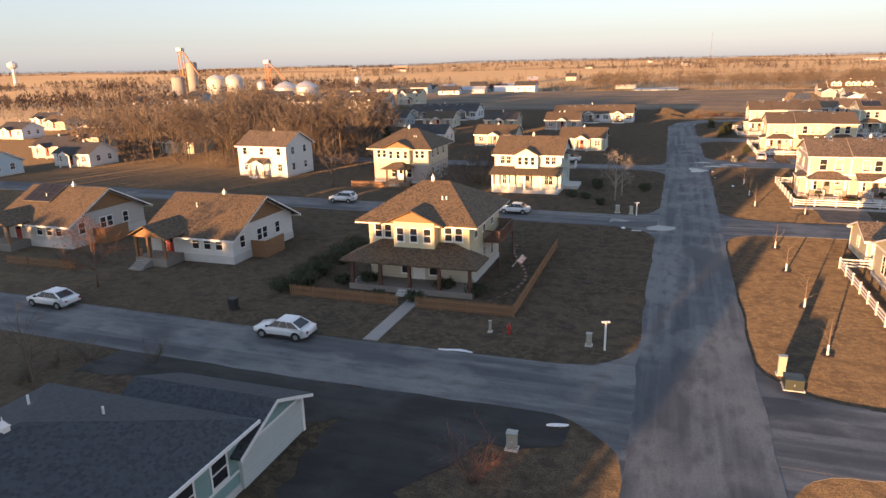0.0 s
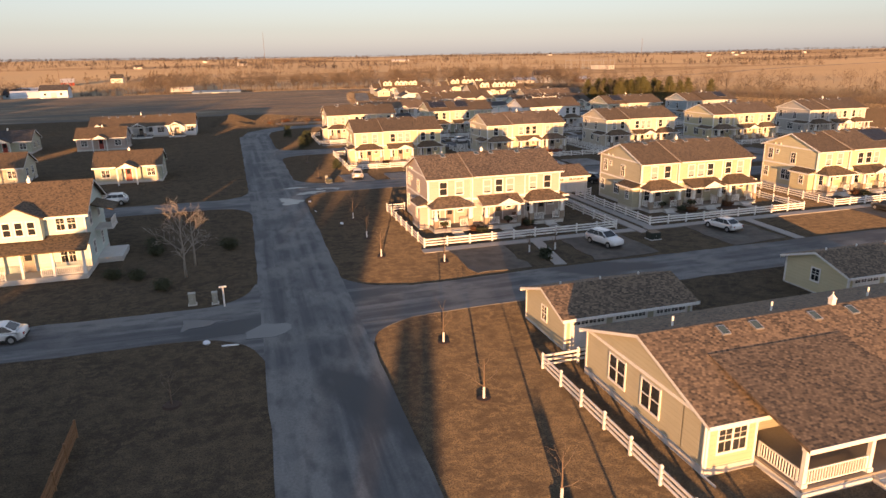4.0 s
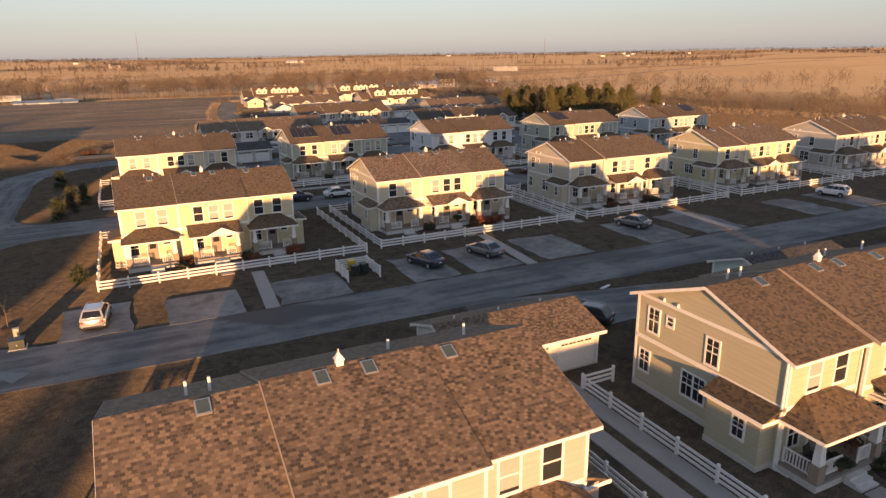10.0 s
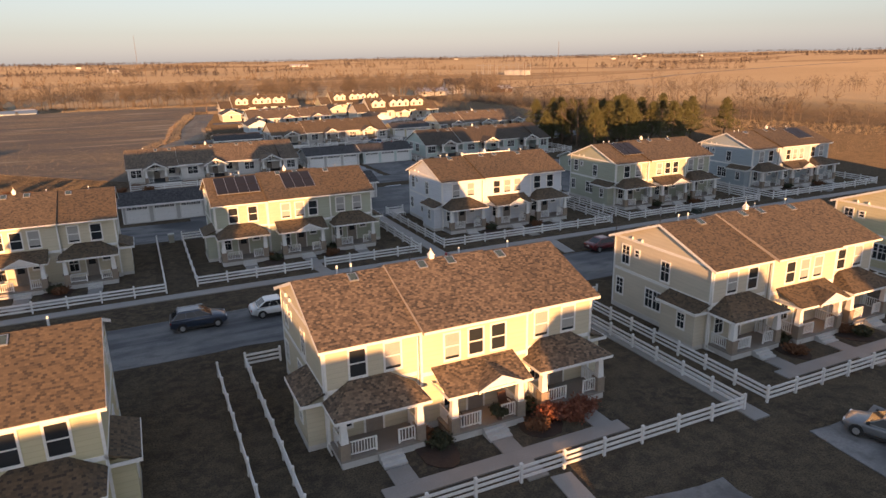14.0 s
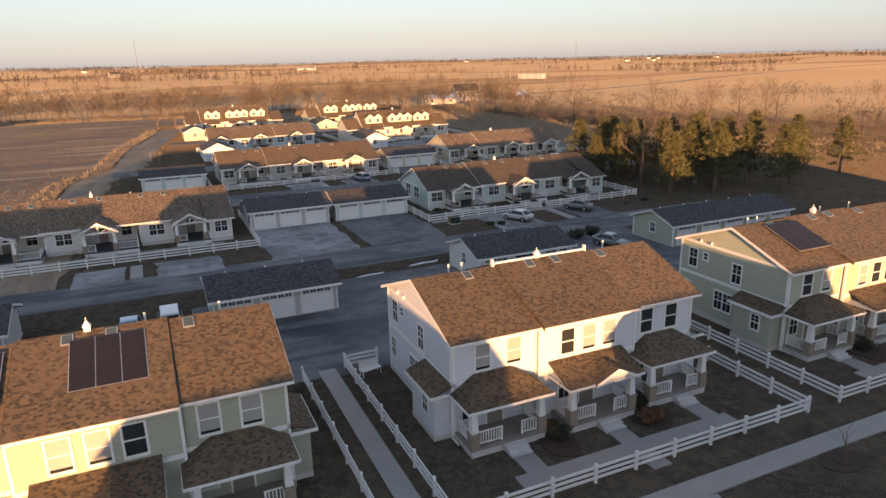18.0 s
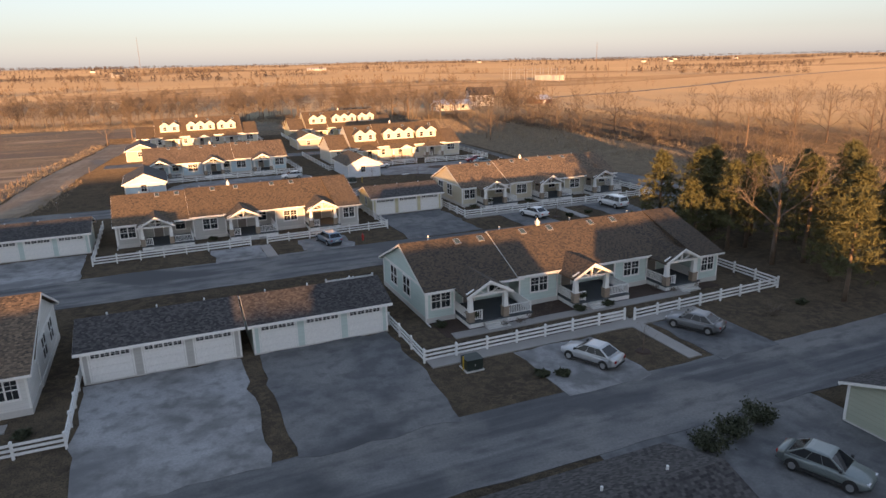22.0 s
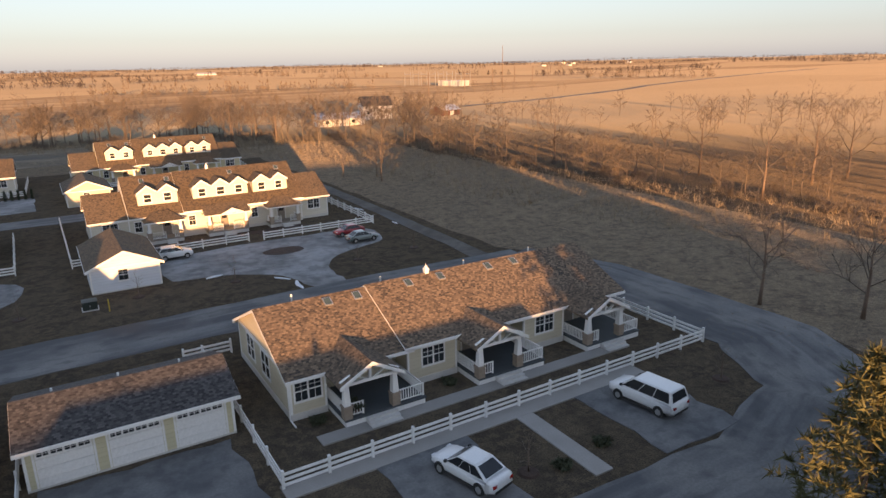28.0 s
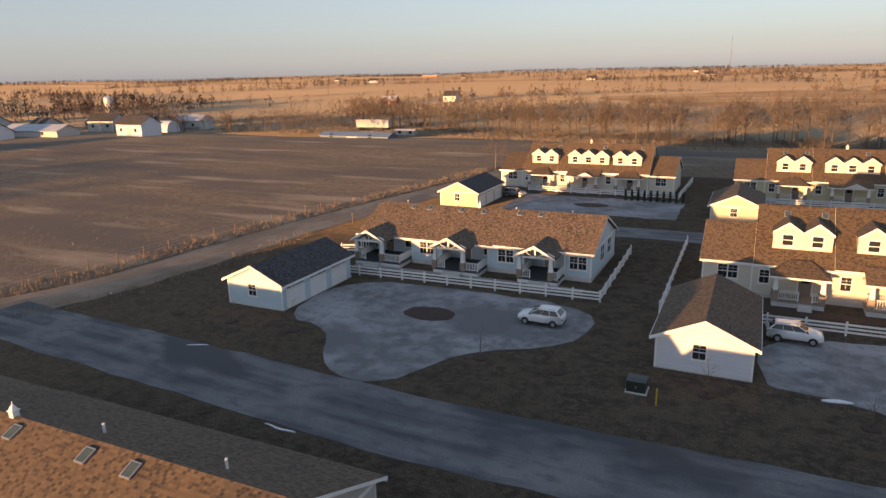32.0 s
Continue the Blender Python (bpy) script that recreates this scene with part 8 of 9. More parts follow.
far_line = along([(420, 330), (300, 470), (200, 500), (60, 560), (-150, 520), (-320, 600)], 120, 60) + along([(520, 250), (330, 260), (240, 225)], 90, 30) + along([(-320, 330), (-240, 430), (-60, 470)], 60, 30)
far_line += along([(225, 428), (264, 378), (328, 368), (420, 340)], 70, 14) + along([(60, 700), (250, 720), (420, 600)], 70, 10) + along([(-300, 640), (-60, 610), (120, 590)], 60, 12)
LIGHT = [proto_tree(s, 9.0, (3, 3), 7, 0.06) for s in range(61, 65)]
clusters = random.Random(17)
for x0, x1, y0, y1, n, size in ((-600, -230, 300, 560, 17, 17), (-260, -60, 440, 490, 6, 10), (235, 430, 300, 480, 5, 4), (-420, -150, 180, 330, 13, 13)):
    for _ in range(n):
        cx, cy, run = clusters.uniform(x0, x1), clusters.uniform(y0, y1), clusters.uniform(6, 26)
        far_line += [Vector((cx + clusters.gauss(0, run), cy + clusters.gauss(0, 6))) for _ in range(size)]
yard = [Vector((clusters.uniform(176, 232), clusters.uniform(440, 470))) for _ in range(34)]
scatter("farmyard_trees", LIGHT, spots(yard, 0.7, 1.05), M_TWIG, "leafless trees crowding round a farm house", "woods")
scatter("far_woods", LIGHT, thin(spots(far_line, 0.5, 0.95), 3), M_TWIG, "thin line of leafless trees between fields", "woods")


def clump(seed):
    """A far tree: a tangle of broad dark twigs with gaps."""
    t = Twigs(seed)
    for _ in range(24):
        a, u = t.r.uniform(0, 6.283), t.r.uniform(0.15, 1.0)
        r = 3.6 * math.sin(math.pi * min(u + 0.12, 1.0)) * t.r.uniform(0.3, 1.0)
        p = Vector((math.cos(a) * r, math.sin(a) * r, 8.5 * u))
        t.blade(p, p + Vector((t.r.gauss(0, 0.8), t.r.gauss(0, 0.8), t.r.uniform(0.8, 2.2))), t.r.uniform(0.25, 0.6))
    t.cone(Vector((0, 0, -1)), Vector((0, 0, 7)), 0.25)
    return np.array([tuple(p) for p in t.v], dtype=np.float32), np.array(t.f, dtype=np.int32)


groves = []
for k in range(64):
    a, d = rnd.uniform(radians(8), radians(176)), 800 + rnd.random() * 2900
    cx, cy = 40 + d * math.cos(a), 190 + d * math.sin(a)
    ln, ang = rnd.uniform(50, 210) * (0.6 + d / 1500), a + 1.571 + rnd.gauss(0, 0.22)
    for _ in range(int(ln / 4.2)):
        u = rnd.uniform(-0.5, 0.5) * ln
        v = rnd.gauss(0, 4) + 10 * math.sin(u * 0.02 + k)
        groves.append(Vector((cx + u * math.cos(ang) - v * math.sin(ang), cy + u * math.sin(ang) + v * math.cos(ang))))
horizon = []
for k in range(3600):
    a, d = rnd.uniform(radians(2), radians(180)), rnd.uniform(4150, 4650)
    horizon.append(Vector((40 + d * math.cos(a), 190 + d * math.sin(a))))
for d0, gap in ((2450, 0.5), (3000, 0.4), (3600, 0.3)):   # long wood edges before the horizon
    for step in range(0, 176, 4):
        if rnd.random() < gap:
            continue
        a0, a1 = radians(step - 1), radians(step + rnd.uniform(3, 6))
        for _ in range(int(d0 * (a1 - a0) / 5.0)):
            a, d = rnd.uniform(a0, a1), d0 + 130 * math.sin(step) + rnd.gauss(0, 22)
            horizon.append(Vector((40 + d * math.cos(a), 190 + d * math.sin(a))))
belts, belt_rnd = [], random.Random(8)
for k in range(20):
    a, d = radians(belt_rnd.uniform(38, 158)), 520 + belt_rnd.random() ** 1.2 * 1600
    cx, cy, ln, ang = 40 + d * math.cos(a), 190 + d * math.sin(a), belt_rnd.uniform(60, 260), a + 1.571 + belt_rnd.gauss(0.0, 0.3)
    for _ in range(int(ln / 3.2)):
        u = belt_rnd.uniform(-0.5, 0.5) * ln
        v = belt_rnd.gauss(0, 4.5) + 9 * math.sin(u * 0.025 + k)
        belts.append(Vector((cx + u * math.cos(ang) - v * math.sin(ang), cy + u * math.sin(ang) + v * math.cos(ang))))
M_FARTWIG = plain("distant_twigs", (0.068, 0.05, 0.045), (0.048, 0.037, 0.035), 0.9, 0.02, 0.2)
scatter("distant_groves", [clump(s) for s in (41, 42, 43, 44)], spots(groves, 0.5, 1.15), M_FARTWIG, "distant bare hedgerows and groves among fields", "woods")
scatter("horizon_woods", [clump(s) for s in (45, 46)], spots(horizon, 0.8, 1.5), M_FARTWIG, "dark line of woods along the horizon", "woods")
town = []
for k in range(46):
    cx, cy = belt_rnd.uniform(-980, -240), belt_rnd.uniform(300, 880)
    if cy < 300 + max(0.0, -330 - cx) * 0.55 or cy > 470 - cx * 0.6:
        continue
    town += [Vector((cx + belt_rnd.gauss(0, 30), cy + belt_rnd.gauss(0, 9))) for _ in range(26)]
town += [Vector((belt_rnd.uniform(-420, -250), belt_rnd.gauss(300, 14))) for _ in range(120)]
scatter("town_woods", [clump(s) for s in (50, 57)], spots(town, 0.6, 1.15), M_FARTWIG, "dark leafless trees among the houses of a small town", "woods")
scatter("shelter_belts", [clump(s) for s in (47, 48, 49)], spots(belts, 0.45, 1.1), M_TWIG, "brown leafless shelter belts between open fields", "woods")


def tuft(seed, h):
    t = Twigs(seed)
    for _ in range(4):
        p = Vector((t.r.gauss(0, 0.18), t.r.gauss(0, 0.18), -0.03))
        t.blade(p, p + Vector((t.r.gauss(0, 0.25), t.r.gauss(0, 0.25), t.r.uniform(0.6, 1.0))) * h, 0.035)
    return np.array([tuple(p) for p in t.v], dtype=np.float32), np.array(t.f, dtype=np.int32)


TUFTS = [tuft(s, 0.9) for s in range(51, 57)]
edge = along(BACK, 9000, -26, 2)
scatter("prairie_grass", TUFTS, spots(edge, 0.6, 1.4), M_STRAW, "tall dry prairie grass before the creek", "grass")
edge2 = along([(49, 232), (49.5, 262), (51, 290), (57, 306), (59, 330)], 500, -2.5, 1.5) + along([(40, 232), (41, 262), (43, 290), (49, 306), (51, 330), (54, 350), (58, 372), (60, 388)], 2200, 3.5, -0.5)
scatter("track_grass", TUFTS, spots(edge2, 0.4, 0.85), M_STRAW, "tall dry grass beside a dirt track", "grass")
low = [Vector((rnd.uniform(139.5, 176), rnd.uniform(264, 412))) for _ in range(6500)]
low += [Vector((rnd.uniform(48, 150), rnd.uniform(388, 432))) for _ in range(4000)]
low += [Vector((rnd.uniform(8, 41), rnd.uniform(242, 300))) for _ in range(3000)] + [Vector((rnd.uniform(-10, 46), rnd.uniform(300, 420))) for _ in range(4500)]
low += [Vector((rnd.uniform(139, 190), rnd.uniform(205, 264))) for _ in range(2500)]
scatter("meadow_grass", TUFTS, spots(low, 0.14, 0.36), M_STRAW, "short dry meadow grass in a field", "grass")


# ---- street furniture ----
M_GREENBOX = plain("green_cabinet_paint", (0.025, 0.036, 0.03), (0.018, 0.027, 0.022), 0.5)
M_PALEBOX = plain("pale_cabinet_paint", (0.36, 0.36, 0.31), (0.28, 0.28, 0.245), 0.5)
M_REDPAINT = plain("red_hydrant_paint", (0.45, 0.03, 0.025), (0.35, 0.025, 0.02), 0.45)
M_YELLOW = plain("yellow_plastic", (0.6, 0.42, 0.04), (0.5, 0.35, 0.03), 0.5)
M_WIRE = plain("galvanised_wire", (0.4, 0.4, 0.4), (0.3, 0.3, 0.3), 0.4, 2.0, 9.0, 0.0, 0.6)
M_BLACK = plain("black_plastic", (0.02, 0.02, 0.02), (0.03, 0.03, 0.03), 0.6)


def cabinet(x, y, w, d, h, mat, label, turn=0.0):
    c = thing("utility_cabinet", label, "utility box", "", pose(x, y, 0, 0, 0, turn))
    part("body", Build().box(-w / 2, -d / 2, 0.08, w / 2, d / 2, h - 0.06), mat, c)
    part("lid", Build().prism([(-d / 2 - 0.03, h - 0.06), (d / 2 + 0.03, h - 0.06), (d / 2 + 0.03, h - 0.02), (0, h), (-d / 2 - 0.03, h - 0.03)], -w / 2 - 0.03, w / 2 + 0.03, "x"), mat, c)
    part("plinth", Build().box(-w / 2 - 0.08, -d / 2 - 0.08, -0.1, w / 2 + 0.08, d / 2 + 0.08, 0.08), M_FOUND, c)
    part("latch", Build().box(-0.02, -d / 2 - 0.03, h * 0.45, 0.03, -d / 2 + 0.01, h * 0.6), M_METAL, c)


for x, y, w, d, h, mat, lab in (
        (9.2, 45.4, 0.45, 0.35, 1.27, M_PALEBOX, "tall pale utility cabinet on the verge"), (9.6, 43.7, 1.0, 0.95, 0.75, M_GREENBOX, "green pad transformer beside the street"),
        (-4.7, 32.8, 0.5, 0.4, 1.0, M_PALEBOX, "pale utility cabinet on the lawn"), (-2.5, 46.5, 0.35, 0.3, 0.95, M_PALEBOX, "small pale meter cabinet on the lawn"),
        (-3.9, 88.6, 0.5, 0.4, 1.0, M_PALEBOX, "pale utility cabinet by the corner"), (-2.2, 88.3, 0.4, 0.35, 1.0, M_PALEBOX, "narrow pale utility cabinet by the corner"),
        (40.6, 92.6, 1.1, 1.0, 0.8, M_GREENBOX, "dark green pad transformer beside a walk"), (89.5, 233.1, 1.1, 1.0, 0.85, M_GREENBOX, "dark green pad transformer by a fence"),
        (101.4, 303.8, 1.1, 1.0, 0.8, M_GREENBOX, "dark green pad transformer on the verge"), (13.4, 136.6, 0.9, 0.8, 0.7, M_GREENBOX, "green pad transformer near a parking pad"),
        (99.6, 182.4, 0.9, 0.8, 0.7, M_GREENBOX, "green pad transformer by the pavement"), (-9.6, 47.0, 0.16, 0.16, 0.9, M_PALEBOX, "slim white marker box on the verge"),
        (13.2, 138.2, 0.35, 0.3, 0.9, M_PALEBOX, "small pale meter cabinet near a pad"), (133.6, 238.6, 0.4, 0.35, 1.1, M_PALEBOX, "pale cabinet at the edge of pines")):
    cabinet(x, y, w, d, h, mat, lab)


def hydrant(x, y):
    h = thing("fire_hydrant", "red fire hydrant standing on the verge", "hydrant", "hydrants", pose(x, y, 0))
    part("barrel", Build().taper(0, 0, -0.1, 0.6, 0.11, 0.1, 10), M_REDPAINT, h)
    part("bonnet", Build().taper(0, 0, 0.6, 0.66, 0.14, 0.14, 10).taper(0, 0, 0.66, 0.8, 0.12, 0.04, 10), M_REDPAINT, h)
    for s in (-1, 1):
        part("outlet", Build().prism([(0.06 * math.cos(a), 0.44 + 0.06 * math.sin(a)) for a in (math.pi * k / 4 for k in range(8))], min(s * 0.08, s * 0.2), max(s * 0.08, s * 0.2), "x"), M_REDPAINT, h)


for x, y in ((-8.2, 47.0), (64.7, 179.8), (92.3, 267.0)):
    hydrant(x, y)


def clothes_post(x, y, turn, h=2.0):
    p = thing("sign_post", "weathered wooden T-shaped post on the lawn", "post", "", pose(x, y, 0, 0, 0, turn))
    part("pole", Build().box(-0.06, -0.06, -0.2, 0.06, 0.06, h), M_FENCE, p)
    part("crossbar", Build().box(-0.28, -0.07, h, 0.28, 0.07, h + 0.1), M_FENCE, p)


clothes_post(-1.4, 46.0, 20)
clothes_post(-1.5, 87.3, 10, 1.6)
for x, y, h in ((88.9, 233.1, 1.0), (102.7, 302.3, 1.1)):
    t = thing("marker_stake", "yellow plastic marker stake beside a transformer", "stake", "", pose(x, y, 0))
    part("shaft", Build().taper(0, 0, -0.1, h, 0.045, 0.045, 8), M_YELLOW, t)
    part("cap", Build().taper(0, 0, h, h + 0.06, 0.055, 0.02, 8), M_BLACK, t)


def bin_cart(x, y, mat, label, turn=0.0):
    c = thing("wheelie_bin", label, "bin", "bins", pose(x, y, 0.05, 0, 0, turn))
    part("tub", Build().taper(0, 0, 0.08, 0.95, 0.36, 0.44, 4), mat, c)
    part("lid", Build().taper(0, 0.02, 0.95, 1.03, 0.48, 0.42, 4), mat, c)
    for sx in (-0.26, 0.26):
        part("wheel", Build().prism([(0.3 + 0.1 * math.cos(a), 0.1 + 0.1 * math.sin(a)) for a in (math.pi * k / 5 for k in range(10))], sx - 0.03, sx + 0.03, "x"), M_TYRE, c)


bin_cart(-30.6, 45.7, M_BLACK, "dark refuse bin beside the street")
bin_cart(38.4, 140.0, M_GREENBOX, "green refuse bin inside a white enclosure")
bin_cart(39.3, 140.2, M_GREENBOX, "green refuse bin inside a white enclosure", 8)
bin_cart(38.6, 141.6, M_YELLOW, "yellow-lidded refuse bin inside a white enclosure", -5)
bin_cart(41.2, 199.6, M_PALEBOX, "pale bin beside a row house")
en = thing("bin_enclosure", "white slatted enclosure round refuse bins", "enclosure", "", pose(37.4, 138.9, 0.06))
pm = shared("fpost", post_mesh)
for x, y in ((0, 0), (2.9, 0), (0, 1.7), (2.9, 1.7), (0, 3.4), (2.9, 3.4)):
    part("post", pm, None, en).location = (x, y, 0)
for x0, y0, x1, y1 in ((0, 0, 0, 3.4), (2.9, 0, 2.9, 3.4), (0, 3.4, 2.9, 3.4)):
    for z in (0.14, 0.33, 0.52, 0.71, 0.9):
        part("rail", Build().box(x0 - 0.02, y0 - 0.02, z - 0.06, x1 + 0.02, y1 + 0.02, z + 0.06), M_FENCE, en)
# bench form made up for a white lattice object behind a house
cr = thing("garden_bench", "bench-shaped stand-in for a white lattice object by a fence", "bench", "", pose(67.6, 199.2, 0.02, 0, 0, 12))
part("seat", Build().box(-0.7, -0.25, 0.4, 0.7, 0.25, 0.45), M_FENCE, cr)
part("backrest", Build().box(-0.7, 0.22, 0.45, 0.7, 0.27, 0.9), M_FENCE, cr)
for x in (-0.64, 0.64):
    for y in (-0.2, 0.2):
        part("leg", Build().box(x - 0.03, y - 0.03, 0, x + 0.03, y + 0.03, 0.4), M_FENCE, cr)


# ---- wooden yard fences ----
def picket_fence(pts, label, h=1.0, gap=0.16, joined=False, skip=None):
    f = thing("picket_fence", label, "fence", "", pose(pts[0][0], pts[0][1], 0))
    ox, oy = pts[0]
    pk = shared(("picket", h), lambda: Build().prism([(-0.045, 0.06), (0.045, 0.06), (0.045, h - 0.06), (0, h), (-0.045, h - 0.06)], -0.012, 0.012, "y").mesh("picket", M_WOOD))
    po = shared(("wpost", h), lambda: Build().box(-0.05, -0.05, -0.2, 0.05, 0.05, h + 0.02).mesh("post", M_WOOD))
    rest = Build()
    for (x0, y0), (x1, y1) in zip(pts, pts[1:]):
        ln, yaw = math.dist((x0, y0), (x1, y1)), math.atan2(y1 - y0, x1 - x0)
        n = int(ln / gap)
        for k in range(n + 1):
            u = k / n
            x, y = x0 + (x1 - x0) * u, y0 + (y1 - y0) * u
            if skip and skip[0] < x < skip[1]:
                continue
            if k % 14 == 0:
                part("post", po, None, f).matrix_local = pose(x - ox, y - oy, 0, 0, 0, math.degrees(yaw))
            elif joined:
                c, s = math.cos(yaw) * 0.045, math.sin(yaw) * 0.045
                rest.prism([(x - ox - c, y - oy - s), (x - ox + c, y - oy + s), (x - ox + c - s * 0.4, y - oy + s + c * 0.4), (x - ox - c - s * 0.4, y - oy - s + c * 0.4)], 0.06, h, "z")
            else:
                part("picket", pk, None, f).matrix_local = pose(x - ox, y - oy + 0.03, 0, 0, 0, math.degrees(yaw))
        for z in (0.3, 0.75):
            for a, c in (((0, ln),) if not skip else ((0, skip[0] - x0), (skip[1] - x0, ln))):
                part("rail", Build().box(a, -0.02, z * h - 0.04, c, 0.015, z * h + 0.04), M_WOOD, f).matrix_local = pose(x0 - ox, y0 - oy, 0, 0, 0, math.degrees(yaw))
    if joined:
        tagged(part("picket_run", rest, M_WOOD, f), kind="stuff")
    return f


picket_fence([(-28, 50.1), (-8.7, 50.1)], "low brown wooden picket fence before a front yard", 1.0, 0.16, False, (-18.1, -16.6))
picket_fence([(-8.6, 50.2), (-8.6, 70.5)], "brown wooden picket fence along a side yard", 1.0, 0.16, True)
picket_fence([(-62, 51), (-53, 51)], "low brown wooden fence before a bungalow", 0.9, 0.2, True)
picket_fence([(-46, 98), (-36, 98)], "brown wooden fence before a tan house", 1.1, 0.2, True)
for k in range(18):
    b = new("garden_edging", shared("edging", lambda: Build().box(-0.3, -0.12, -0.1, 0.3, 0.12, 0.1).mesh("garden_edging", M_DARKWOOD)))
    b.matrix_world = pose(-11.2 + 1.6 * math.sin(k * 0.28), 53 + k * 1.0, 0, 0, 0, 70 + k * 4)
    tagged(b, "dark timber edging block round a bed", "edging", "bed edging")
flag = thing("flag", "striped red and white flag on a slanted pole", "flag", "", pose(-9.9, 55.4, 2.4, 0, 38, 0) @ Matrix.Scale(0.7, 4))
part("pole", Build().taper(0, 0, 0, 2.0, 0.03, 0.025, 8), M_WHITE, flag)
part("cloth", Build().box(0.03, -0.01, 0.9, 0.62, 0.01, 1.95), M_WHITE, flag)
for k in range(4):
    part("stripe", Build().box(0.03, -0.016, 0.94 + k * 0.27, 0.62, 0.016, 1.06 + k * 0.27), M_REDPAINT, flag)

# wire fence by the dirt track
wf = thing("wire_fence", "thin wire fence on wooden posts beside a dirt track", "fence", "", pose(45.6, 296, 0))
for k in range(17):
    part("post", shared("wirepost", lambda: Build().taper(0, 0, -0.2, 1.25, 0.07, 0.06, 6).mesh("post", M_BARK)), None, wf).location = (0.35 * k, 3.1 * k, 0)
for z in (0.5, 0.85, 1.15):
    b = Build().box(0, -0.008, z - 0.008, 49.9, 0.008, z + 0.008)
    part("wire", b, M_WIRE, wf).matrix_local = pose(0, 0, 0, 0, 0, math.degrees(math.atan2(3.1, 0.35)))
for x, y in ((58.5, 302), (60, 336.7), (17, 216), (50, 258)):
    t = thing("marker_post", "short wooden marker post in dry grass", "post", "", pose(x, y, 0))
    part("shaft", Build().taper(0, 0, -0.2, 1.2, 0.06, 0.055, 6), M_BARK, t)
    part("cap", Build().taper(0, 0, 1.2, 1.26, 0.07, 0.03, 6), M_FENCE, t)

# earth banks beside the bend
def earth_bank(x0, x1, y0, y1, top, mat, label, step=1.5):
    b = Build()
    nx, ny = int((x1 - x0) / step), int((y1 - y0) / step)
    for i in range(nx + 1):
        for j in range(ny + 1):
            x, y = x0 + i * step, y0 + j * step
            ragged = 2.5 * noise.noise((x * 0.09, y * 0.09, 4.0))
            e = min(smooth_step(min(x - x0, x0 + nx * step - x) + ragged, 0.5, 9.0), smooth_step(min(y - y0, y0 + ny * step - y) + ragged, 0.5, 8.0))
            b.v.append((x, y, -0.15 + top * e * (0.85 + 0.3 * noise.noise((x * 0.07, y * 0.07, 5.0))) + 0.25 * e * noise.noise((x * 0.6, y * 0.6, 2.0))))
    for i in range(nx):
        for j in range(ny):
            o = i * (ny + 1) + j
            q = [o, o + ny + 1, o + ny + 2, o + 1]
            b.f.append(q)
            b.uv.append([(b.v[k][0], b.v[k][1]) for k in q])
    whole("earth_bank", b, mat, label, "bank", "structure", True)


earth_bank(-8, 8, 232, 252, 3.6, M_GROUND, "dark mound of grown-over earth beside the bend")
earth_bank(9, 41, 230, 241, 1.0, M_DIRT, "low bank of bare reddish earth")
rb = random.Random(8)
for k in range(22):
    shrub(rb.uniform(8, 40), rb.uniform(230.5, 240), 1.6 if k % 3 else 1.0, M_TWIG if k % 3 else M_LEAFDEAD, "rusty winter brush on a low bank", k % 3 == 0, 1)

# ---- farms and works in the distance ----
M_SILO = plain("silo_concrete", (0.34, 0.32, 0.3), (0.26, 0.25, 0.24), 0.8, 0.2, 1.5)
M_BIN = plain("galvanised_bin", (0.5, 0.5, 0.5), (0.38, 0.39, 0.4), 0.45, 0.3, 2.0, 0.0, 0.3)
M_BARNRED = plain("red_barn_boards", (0.3, 0.05, 0.035), (0.22, 0.04, 0.03), 0.8, 0.4, 3.0)
M_SHEDWHITE = plain("white_sheet_metal", (0.55, 0.53, 0.5), (0.42, 0.41, 0.39), 0.5, 0.3, 2.0)
M_TARP = plain("pale_barn_cover", (0.66, 0.67, 0.68), (0.52, 0.53, 0.55), 0.5, 0.3, 2.0)
M_SHEDBLUE = plain("blue_sheet_metal", (0.14, 0.2, 0.28), (0.1, 0.15, 0.22), 0.5)
M_RUST = plain("rusty_sheet_metal", (0.4, 0.2, 0.09), (0.3, 0.14, 0.07), 0.7, 0.5, 4.0)


def shed(name, x, y, w, d, h, mat, roof, label, turn=0.0, rise=None, category="shed"):
    s = thing(name, label, category, "", pose(x, y, terrain(x, y) - 0.4, 0, 0, turn))
    rise = rise or d * 0.2
    part("wall", Build().prism([(0, 0), (d, 0), (d, h), (d / 2, h + rise), (0, h)], 0, w, "x"), mat, s)
    part("roof", Build().slab([(-0.4, -0.5, h - 0.1), (w + 0.4, -0.5, h - 0.1), (w + 0.4, d / 2, h + rise + 0.2), (-0.4, d / 2, h + rise + 0.2)]).slab([(w + 0.4, d + 0.5, h - 0.1), (-0.4, d + 0.5, h - 0.1), (-0.4, d / 2, h + rise + 0.2), (w + 0.4, d / 2, h + rise + 0.2)]), roof, s)
    if math.hypot(x, y) > 800:
        return s
    part("door", Build().box(w * 0.4, -0.08, 0, w * 0.4 + min(4, w * 0.2), -0.01, min(h * 0.8, 3.4)), M_FOUND, s)
    for k in (0.15, 0.72):
        part("window", Build().box(w * k, -0.06, h * 0.45, w * k + 1.1, -0.01, h * 0.45 + 1.1), M_GLASS, s)
    return s


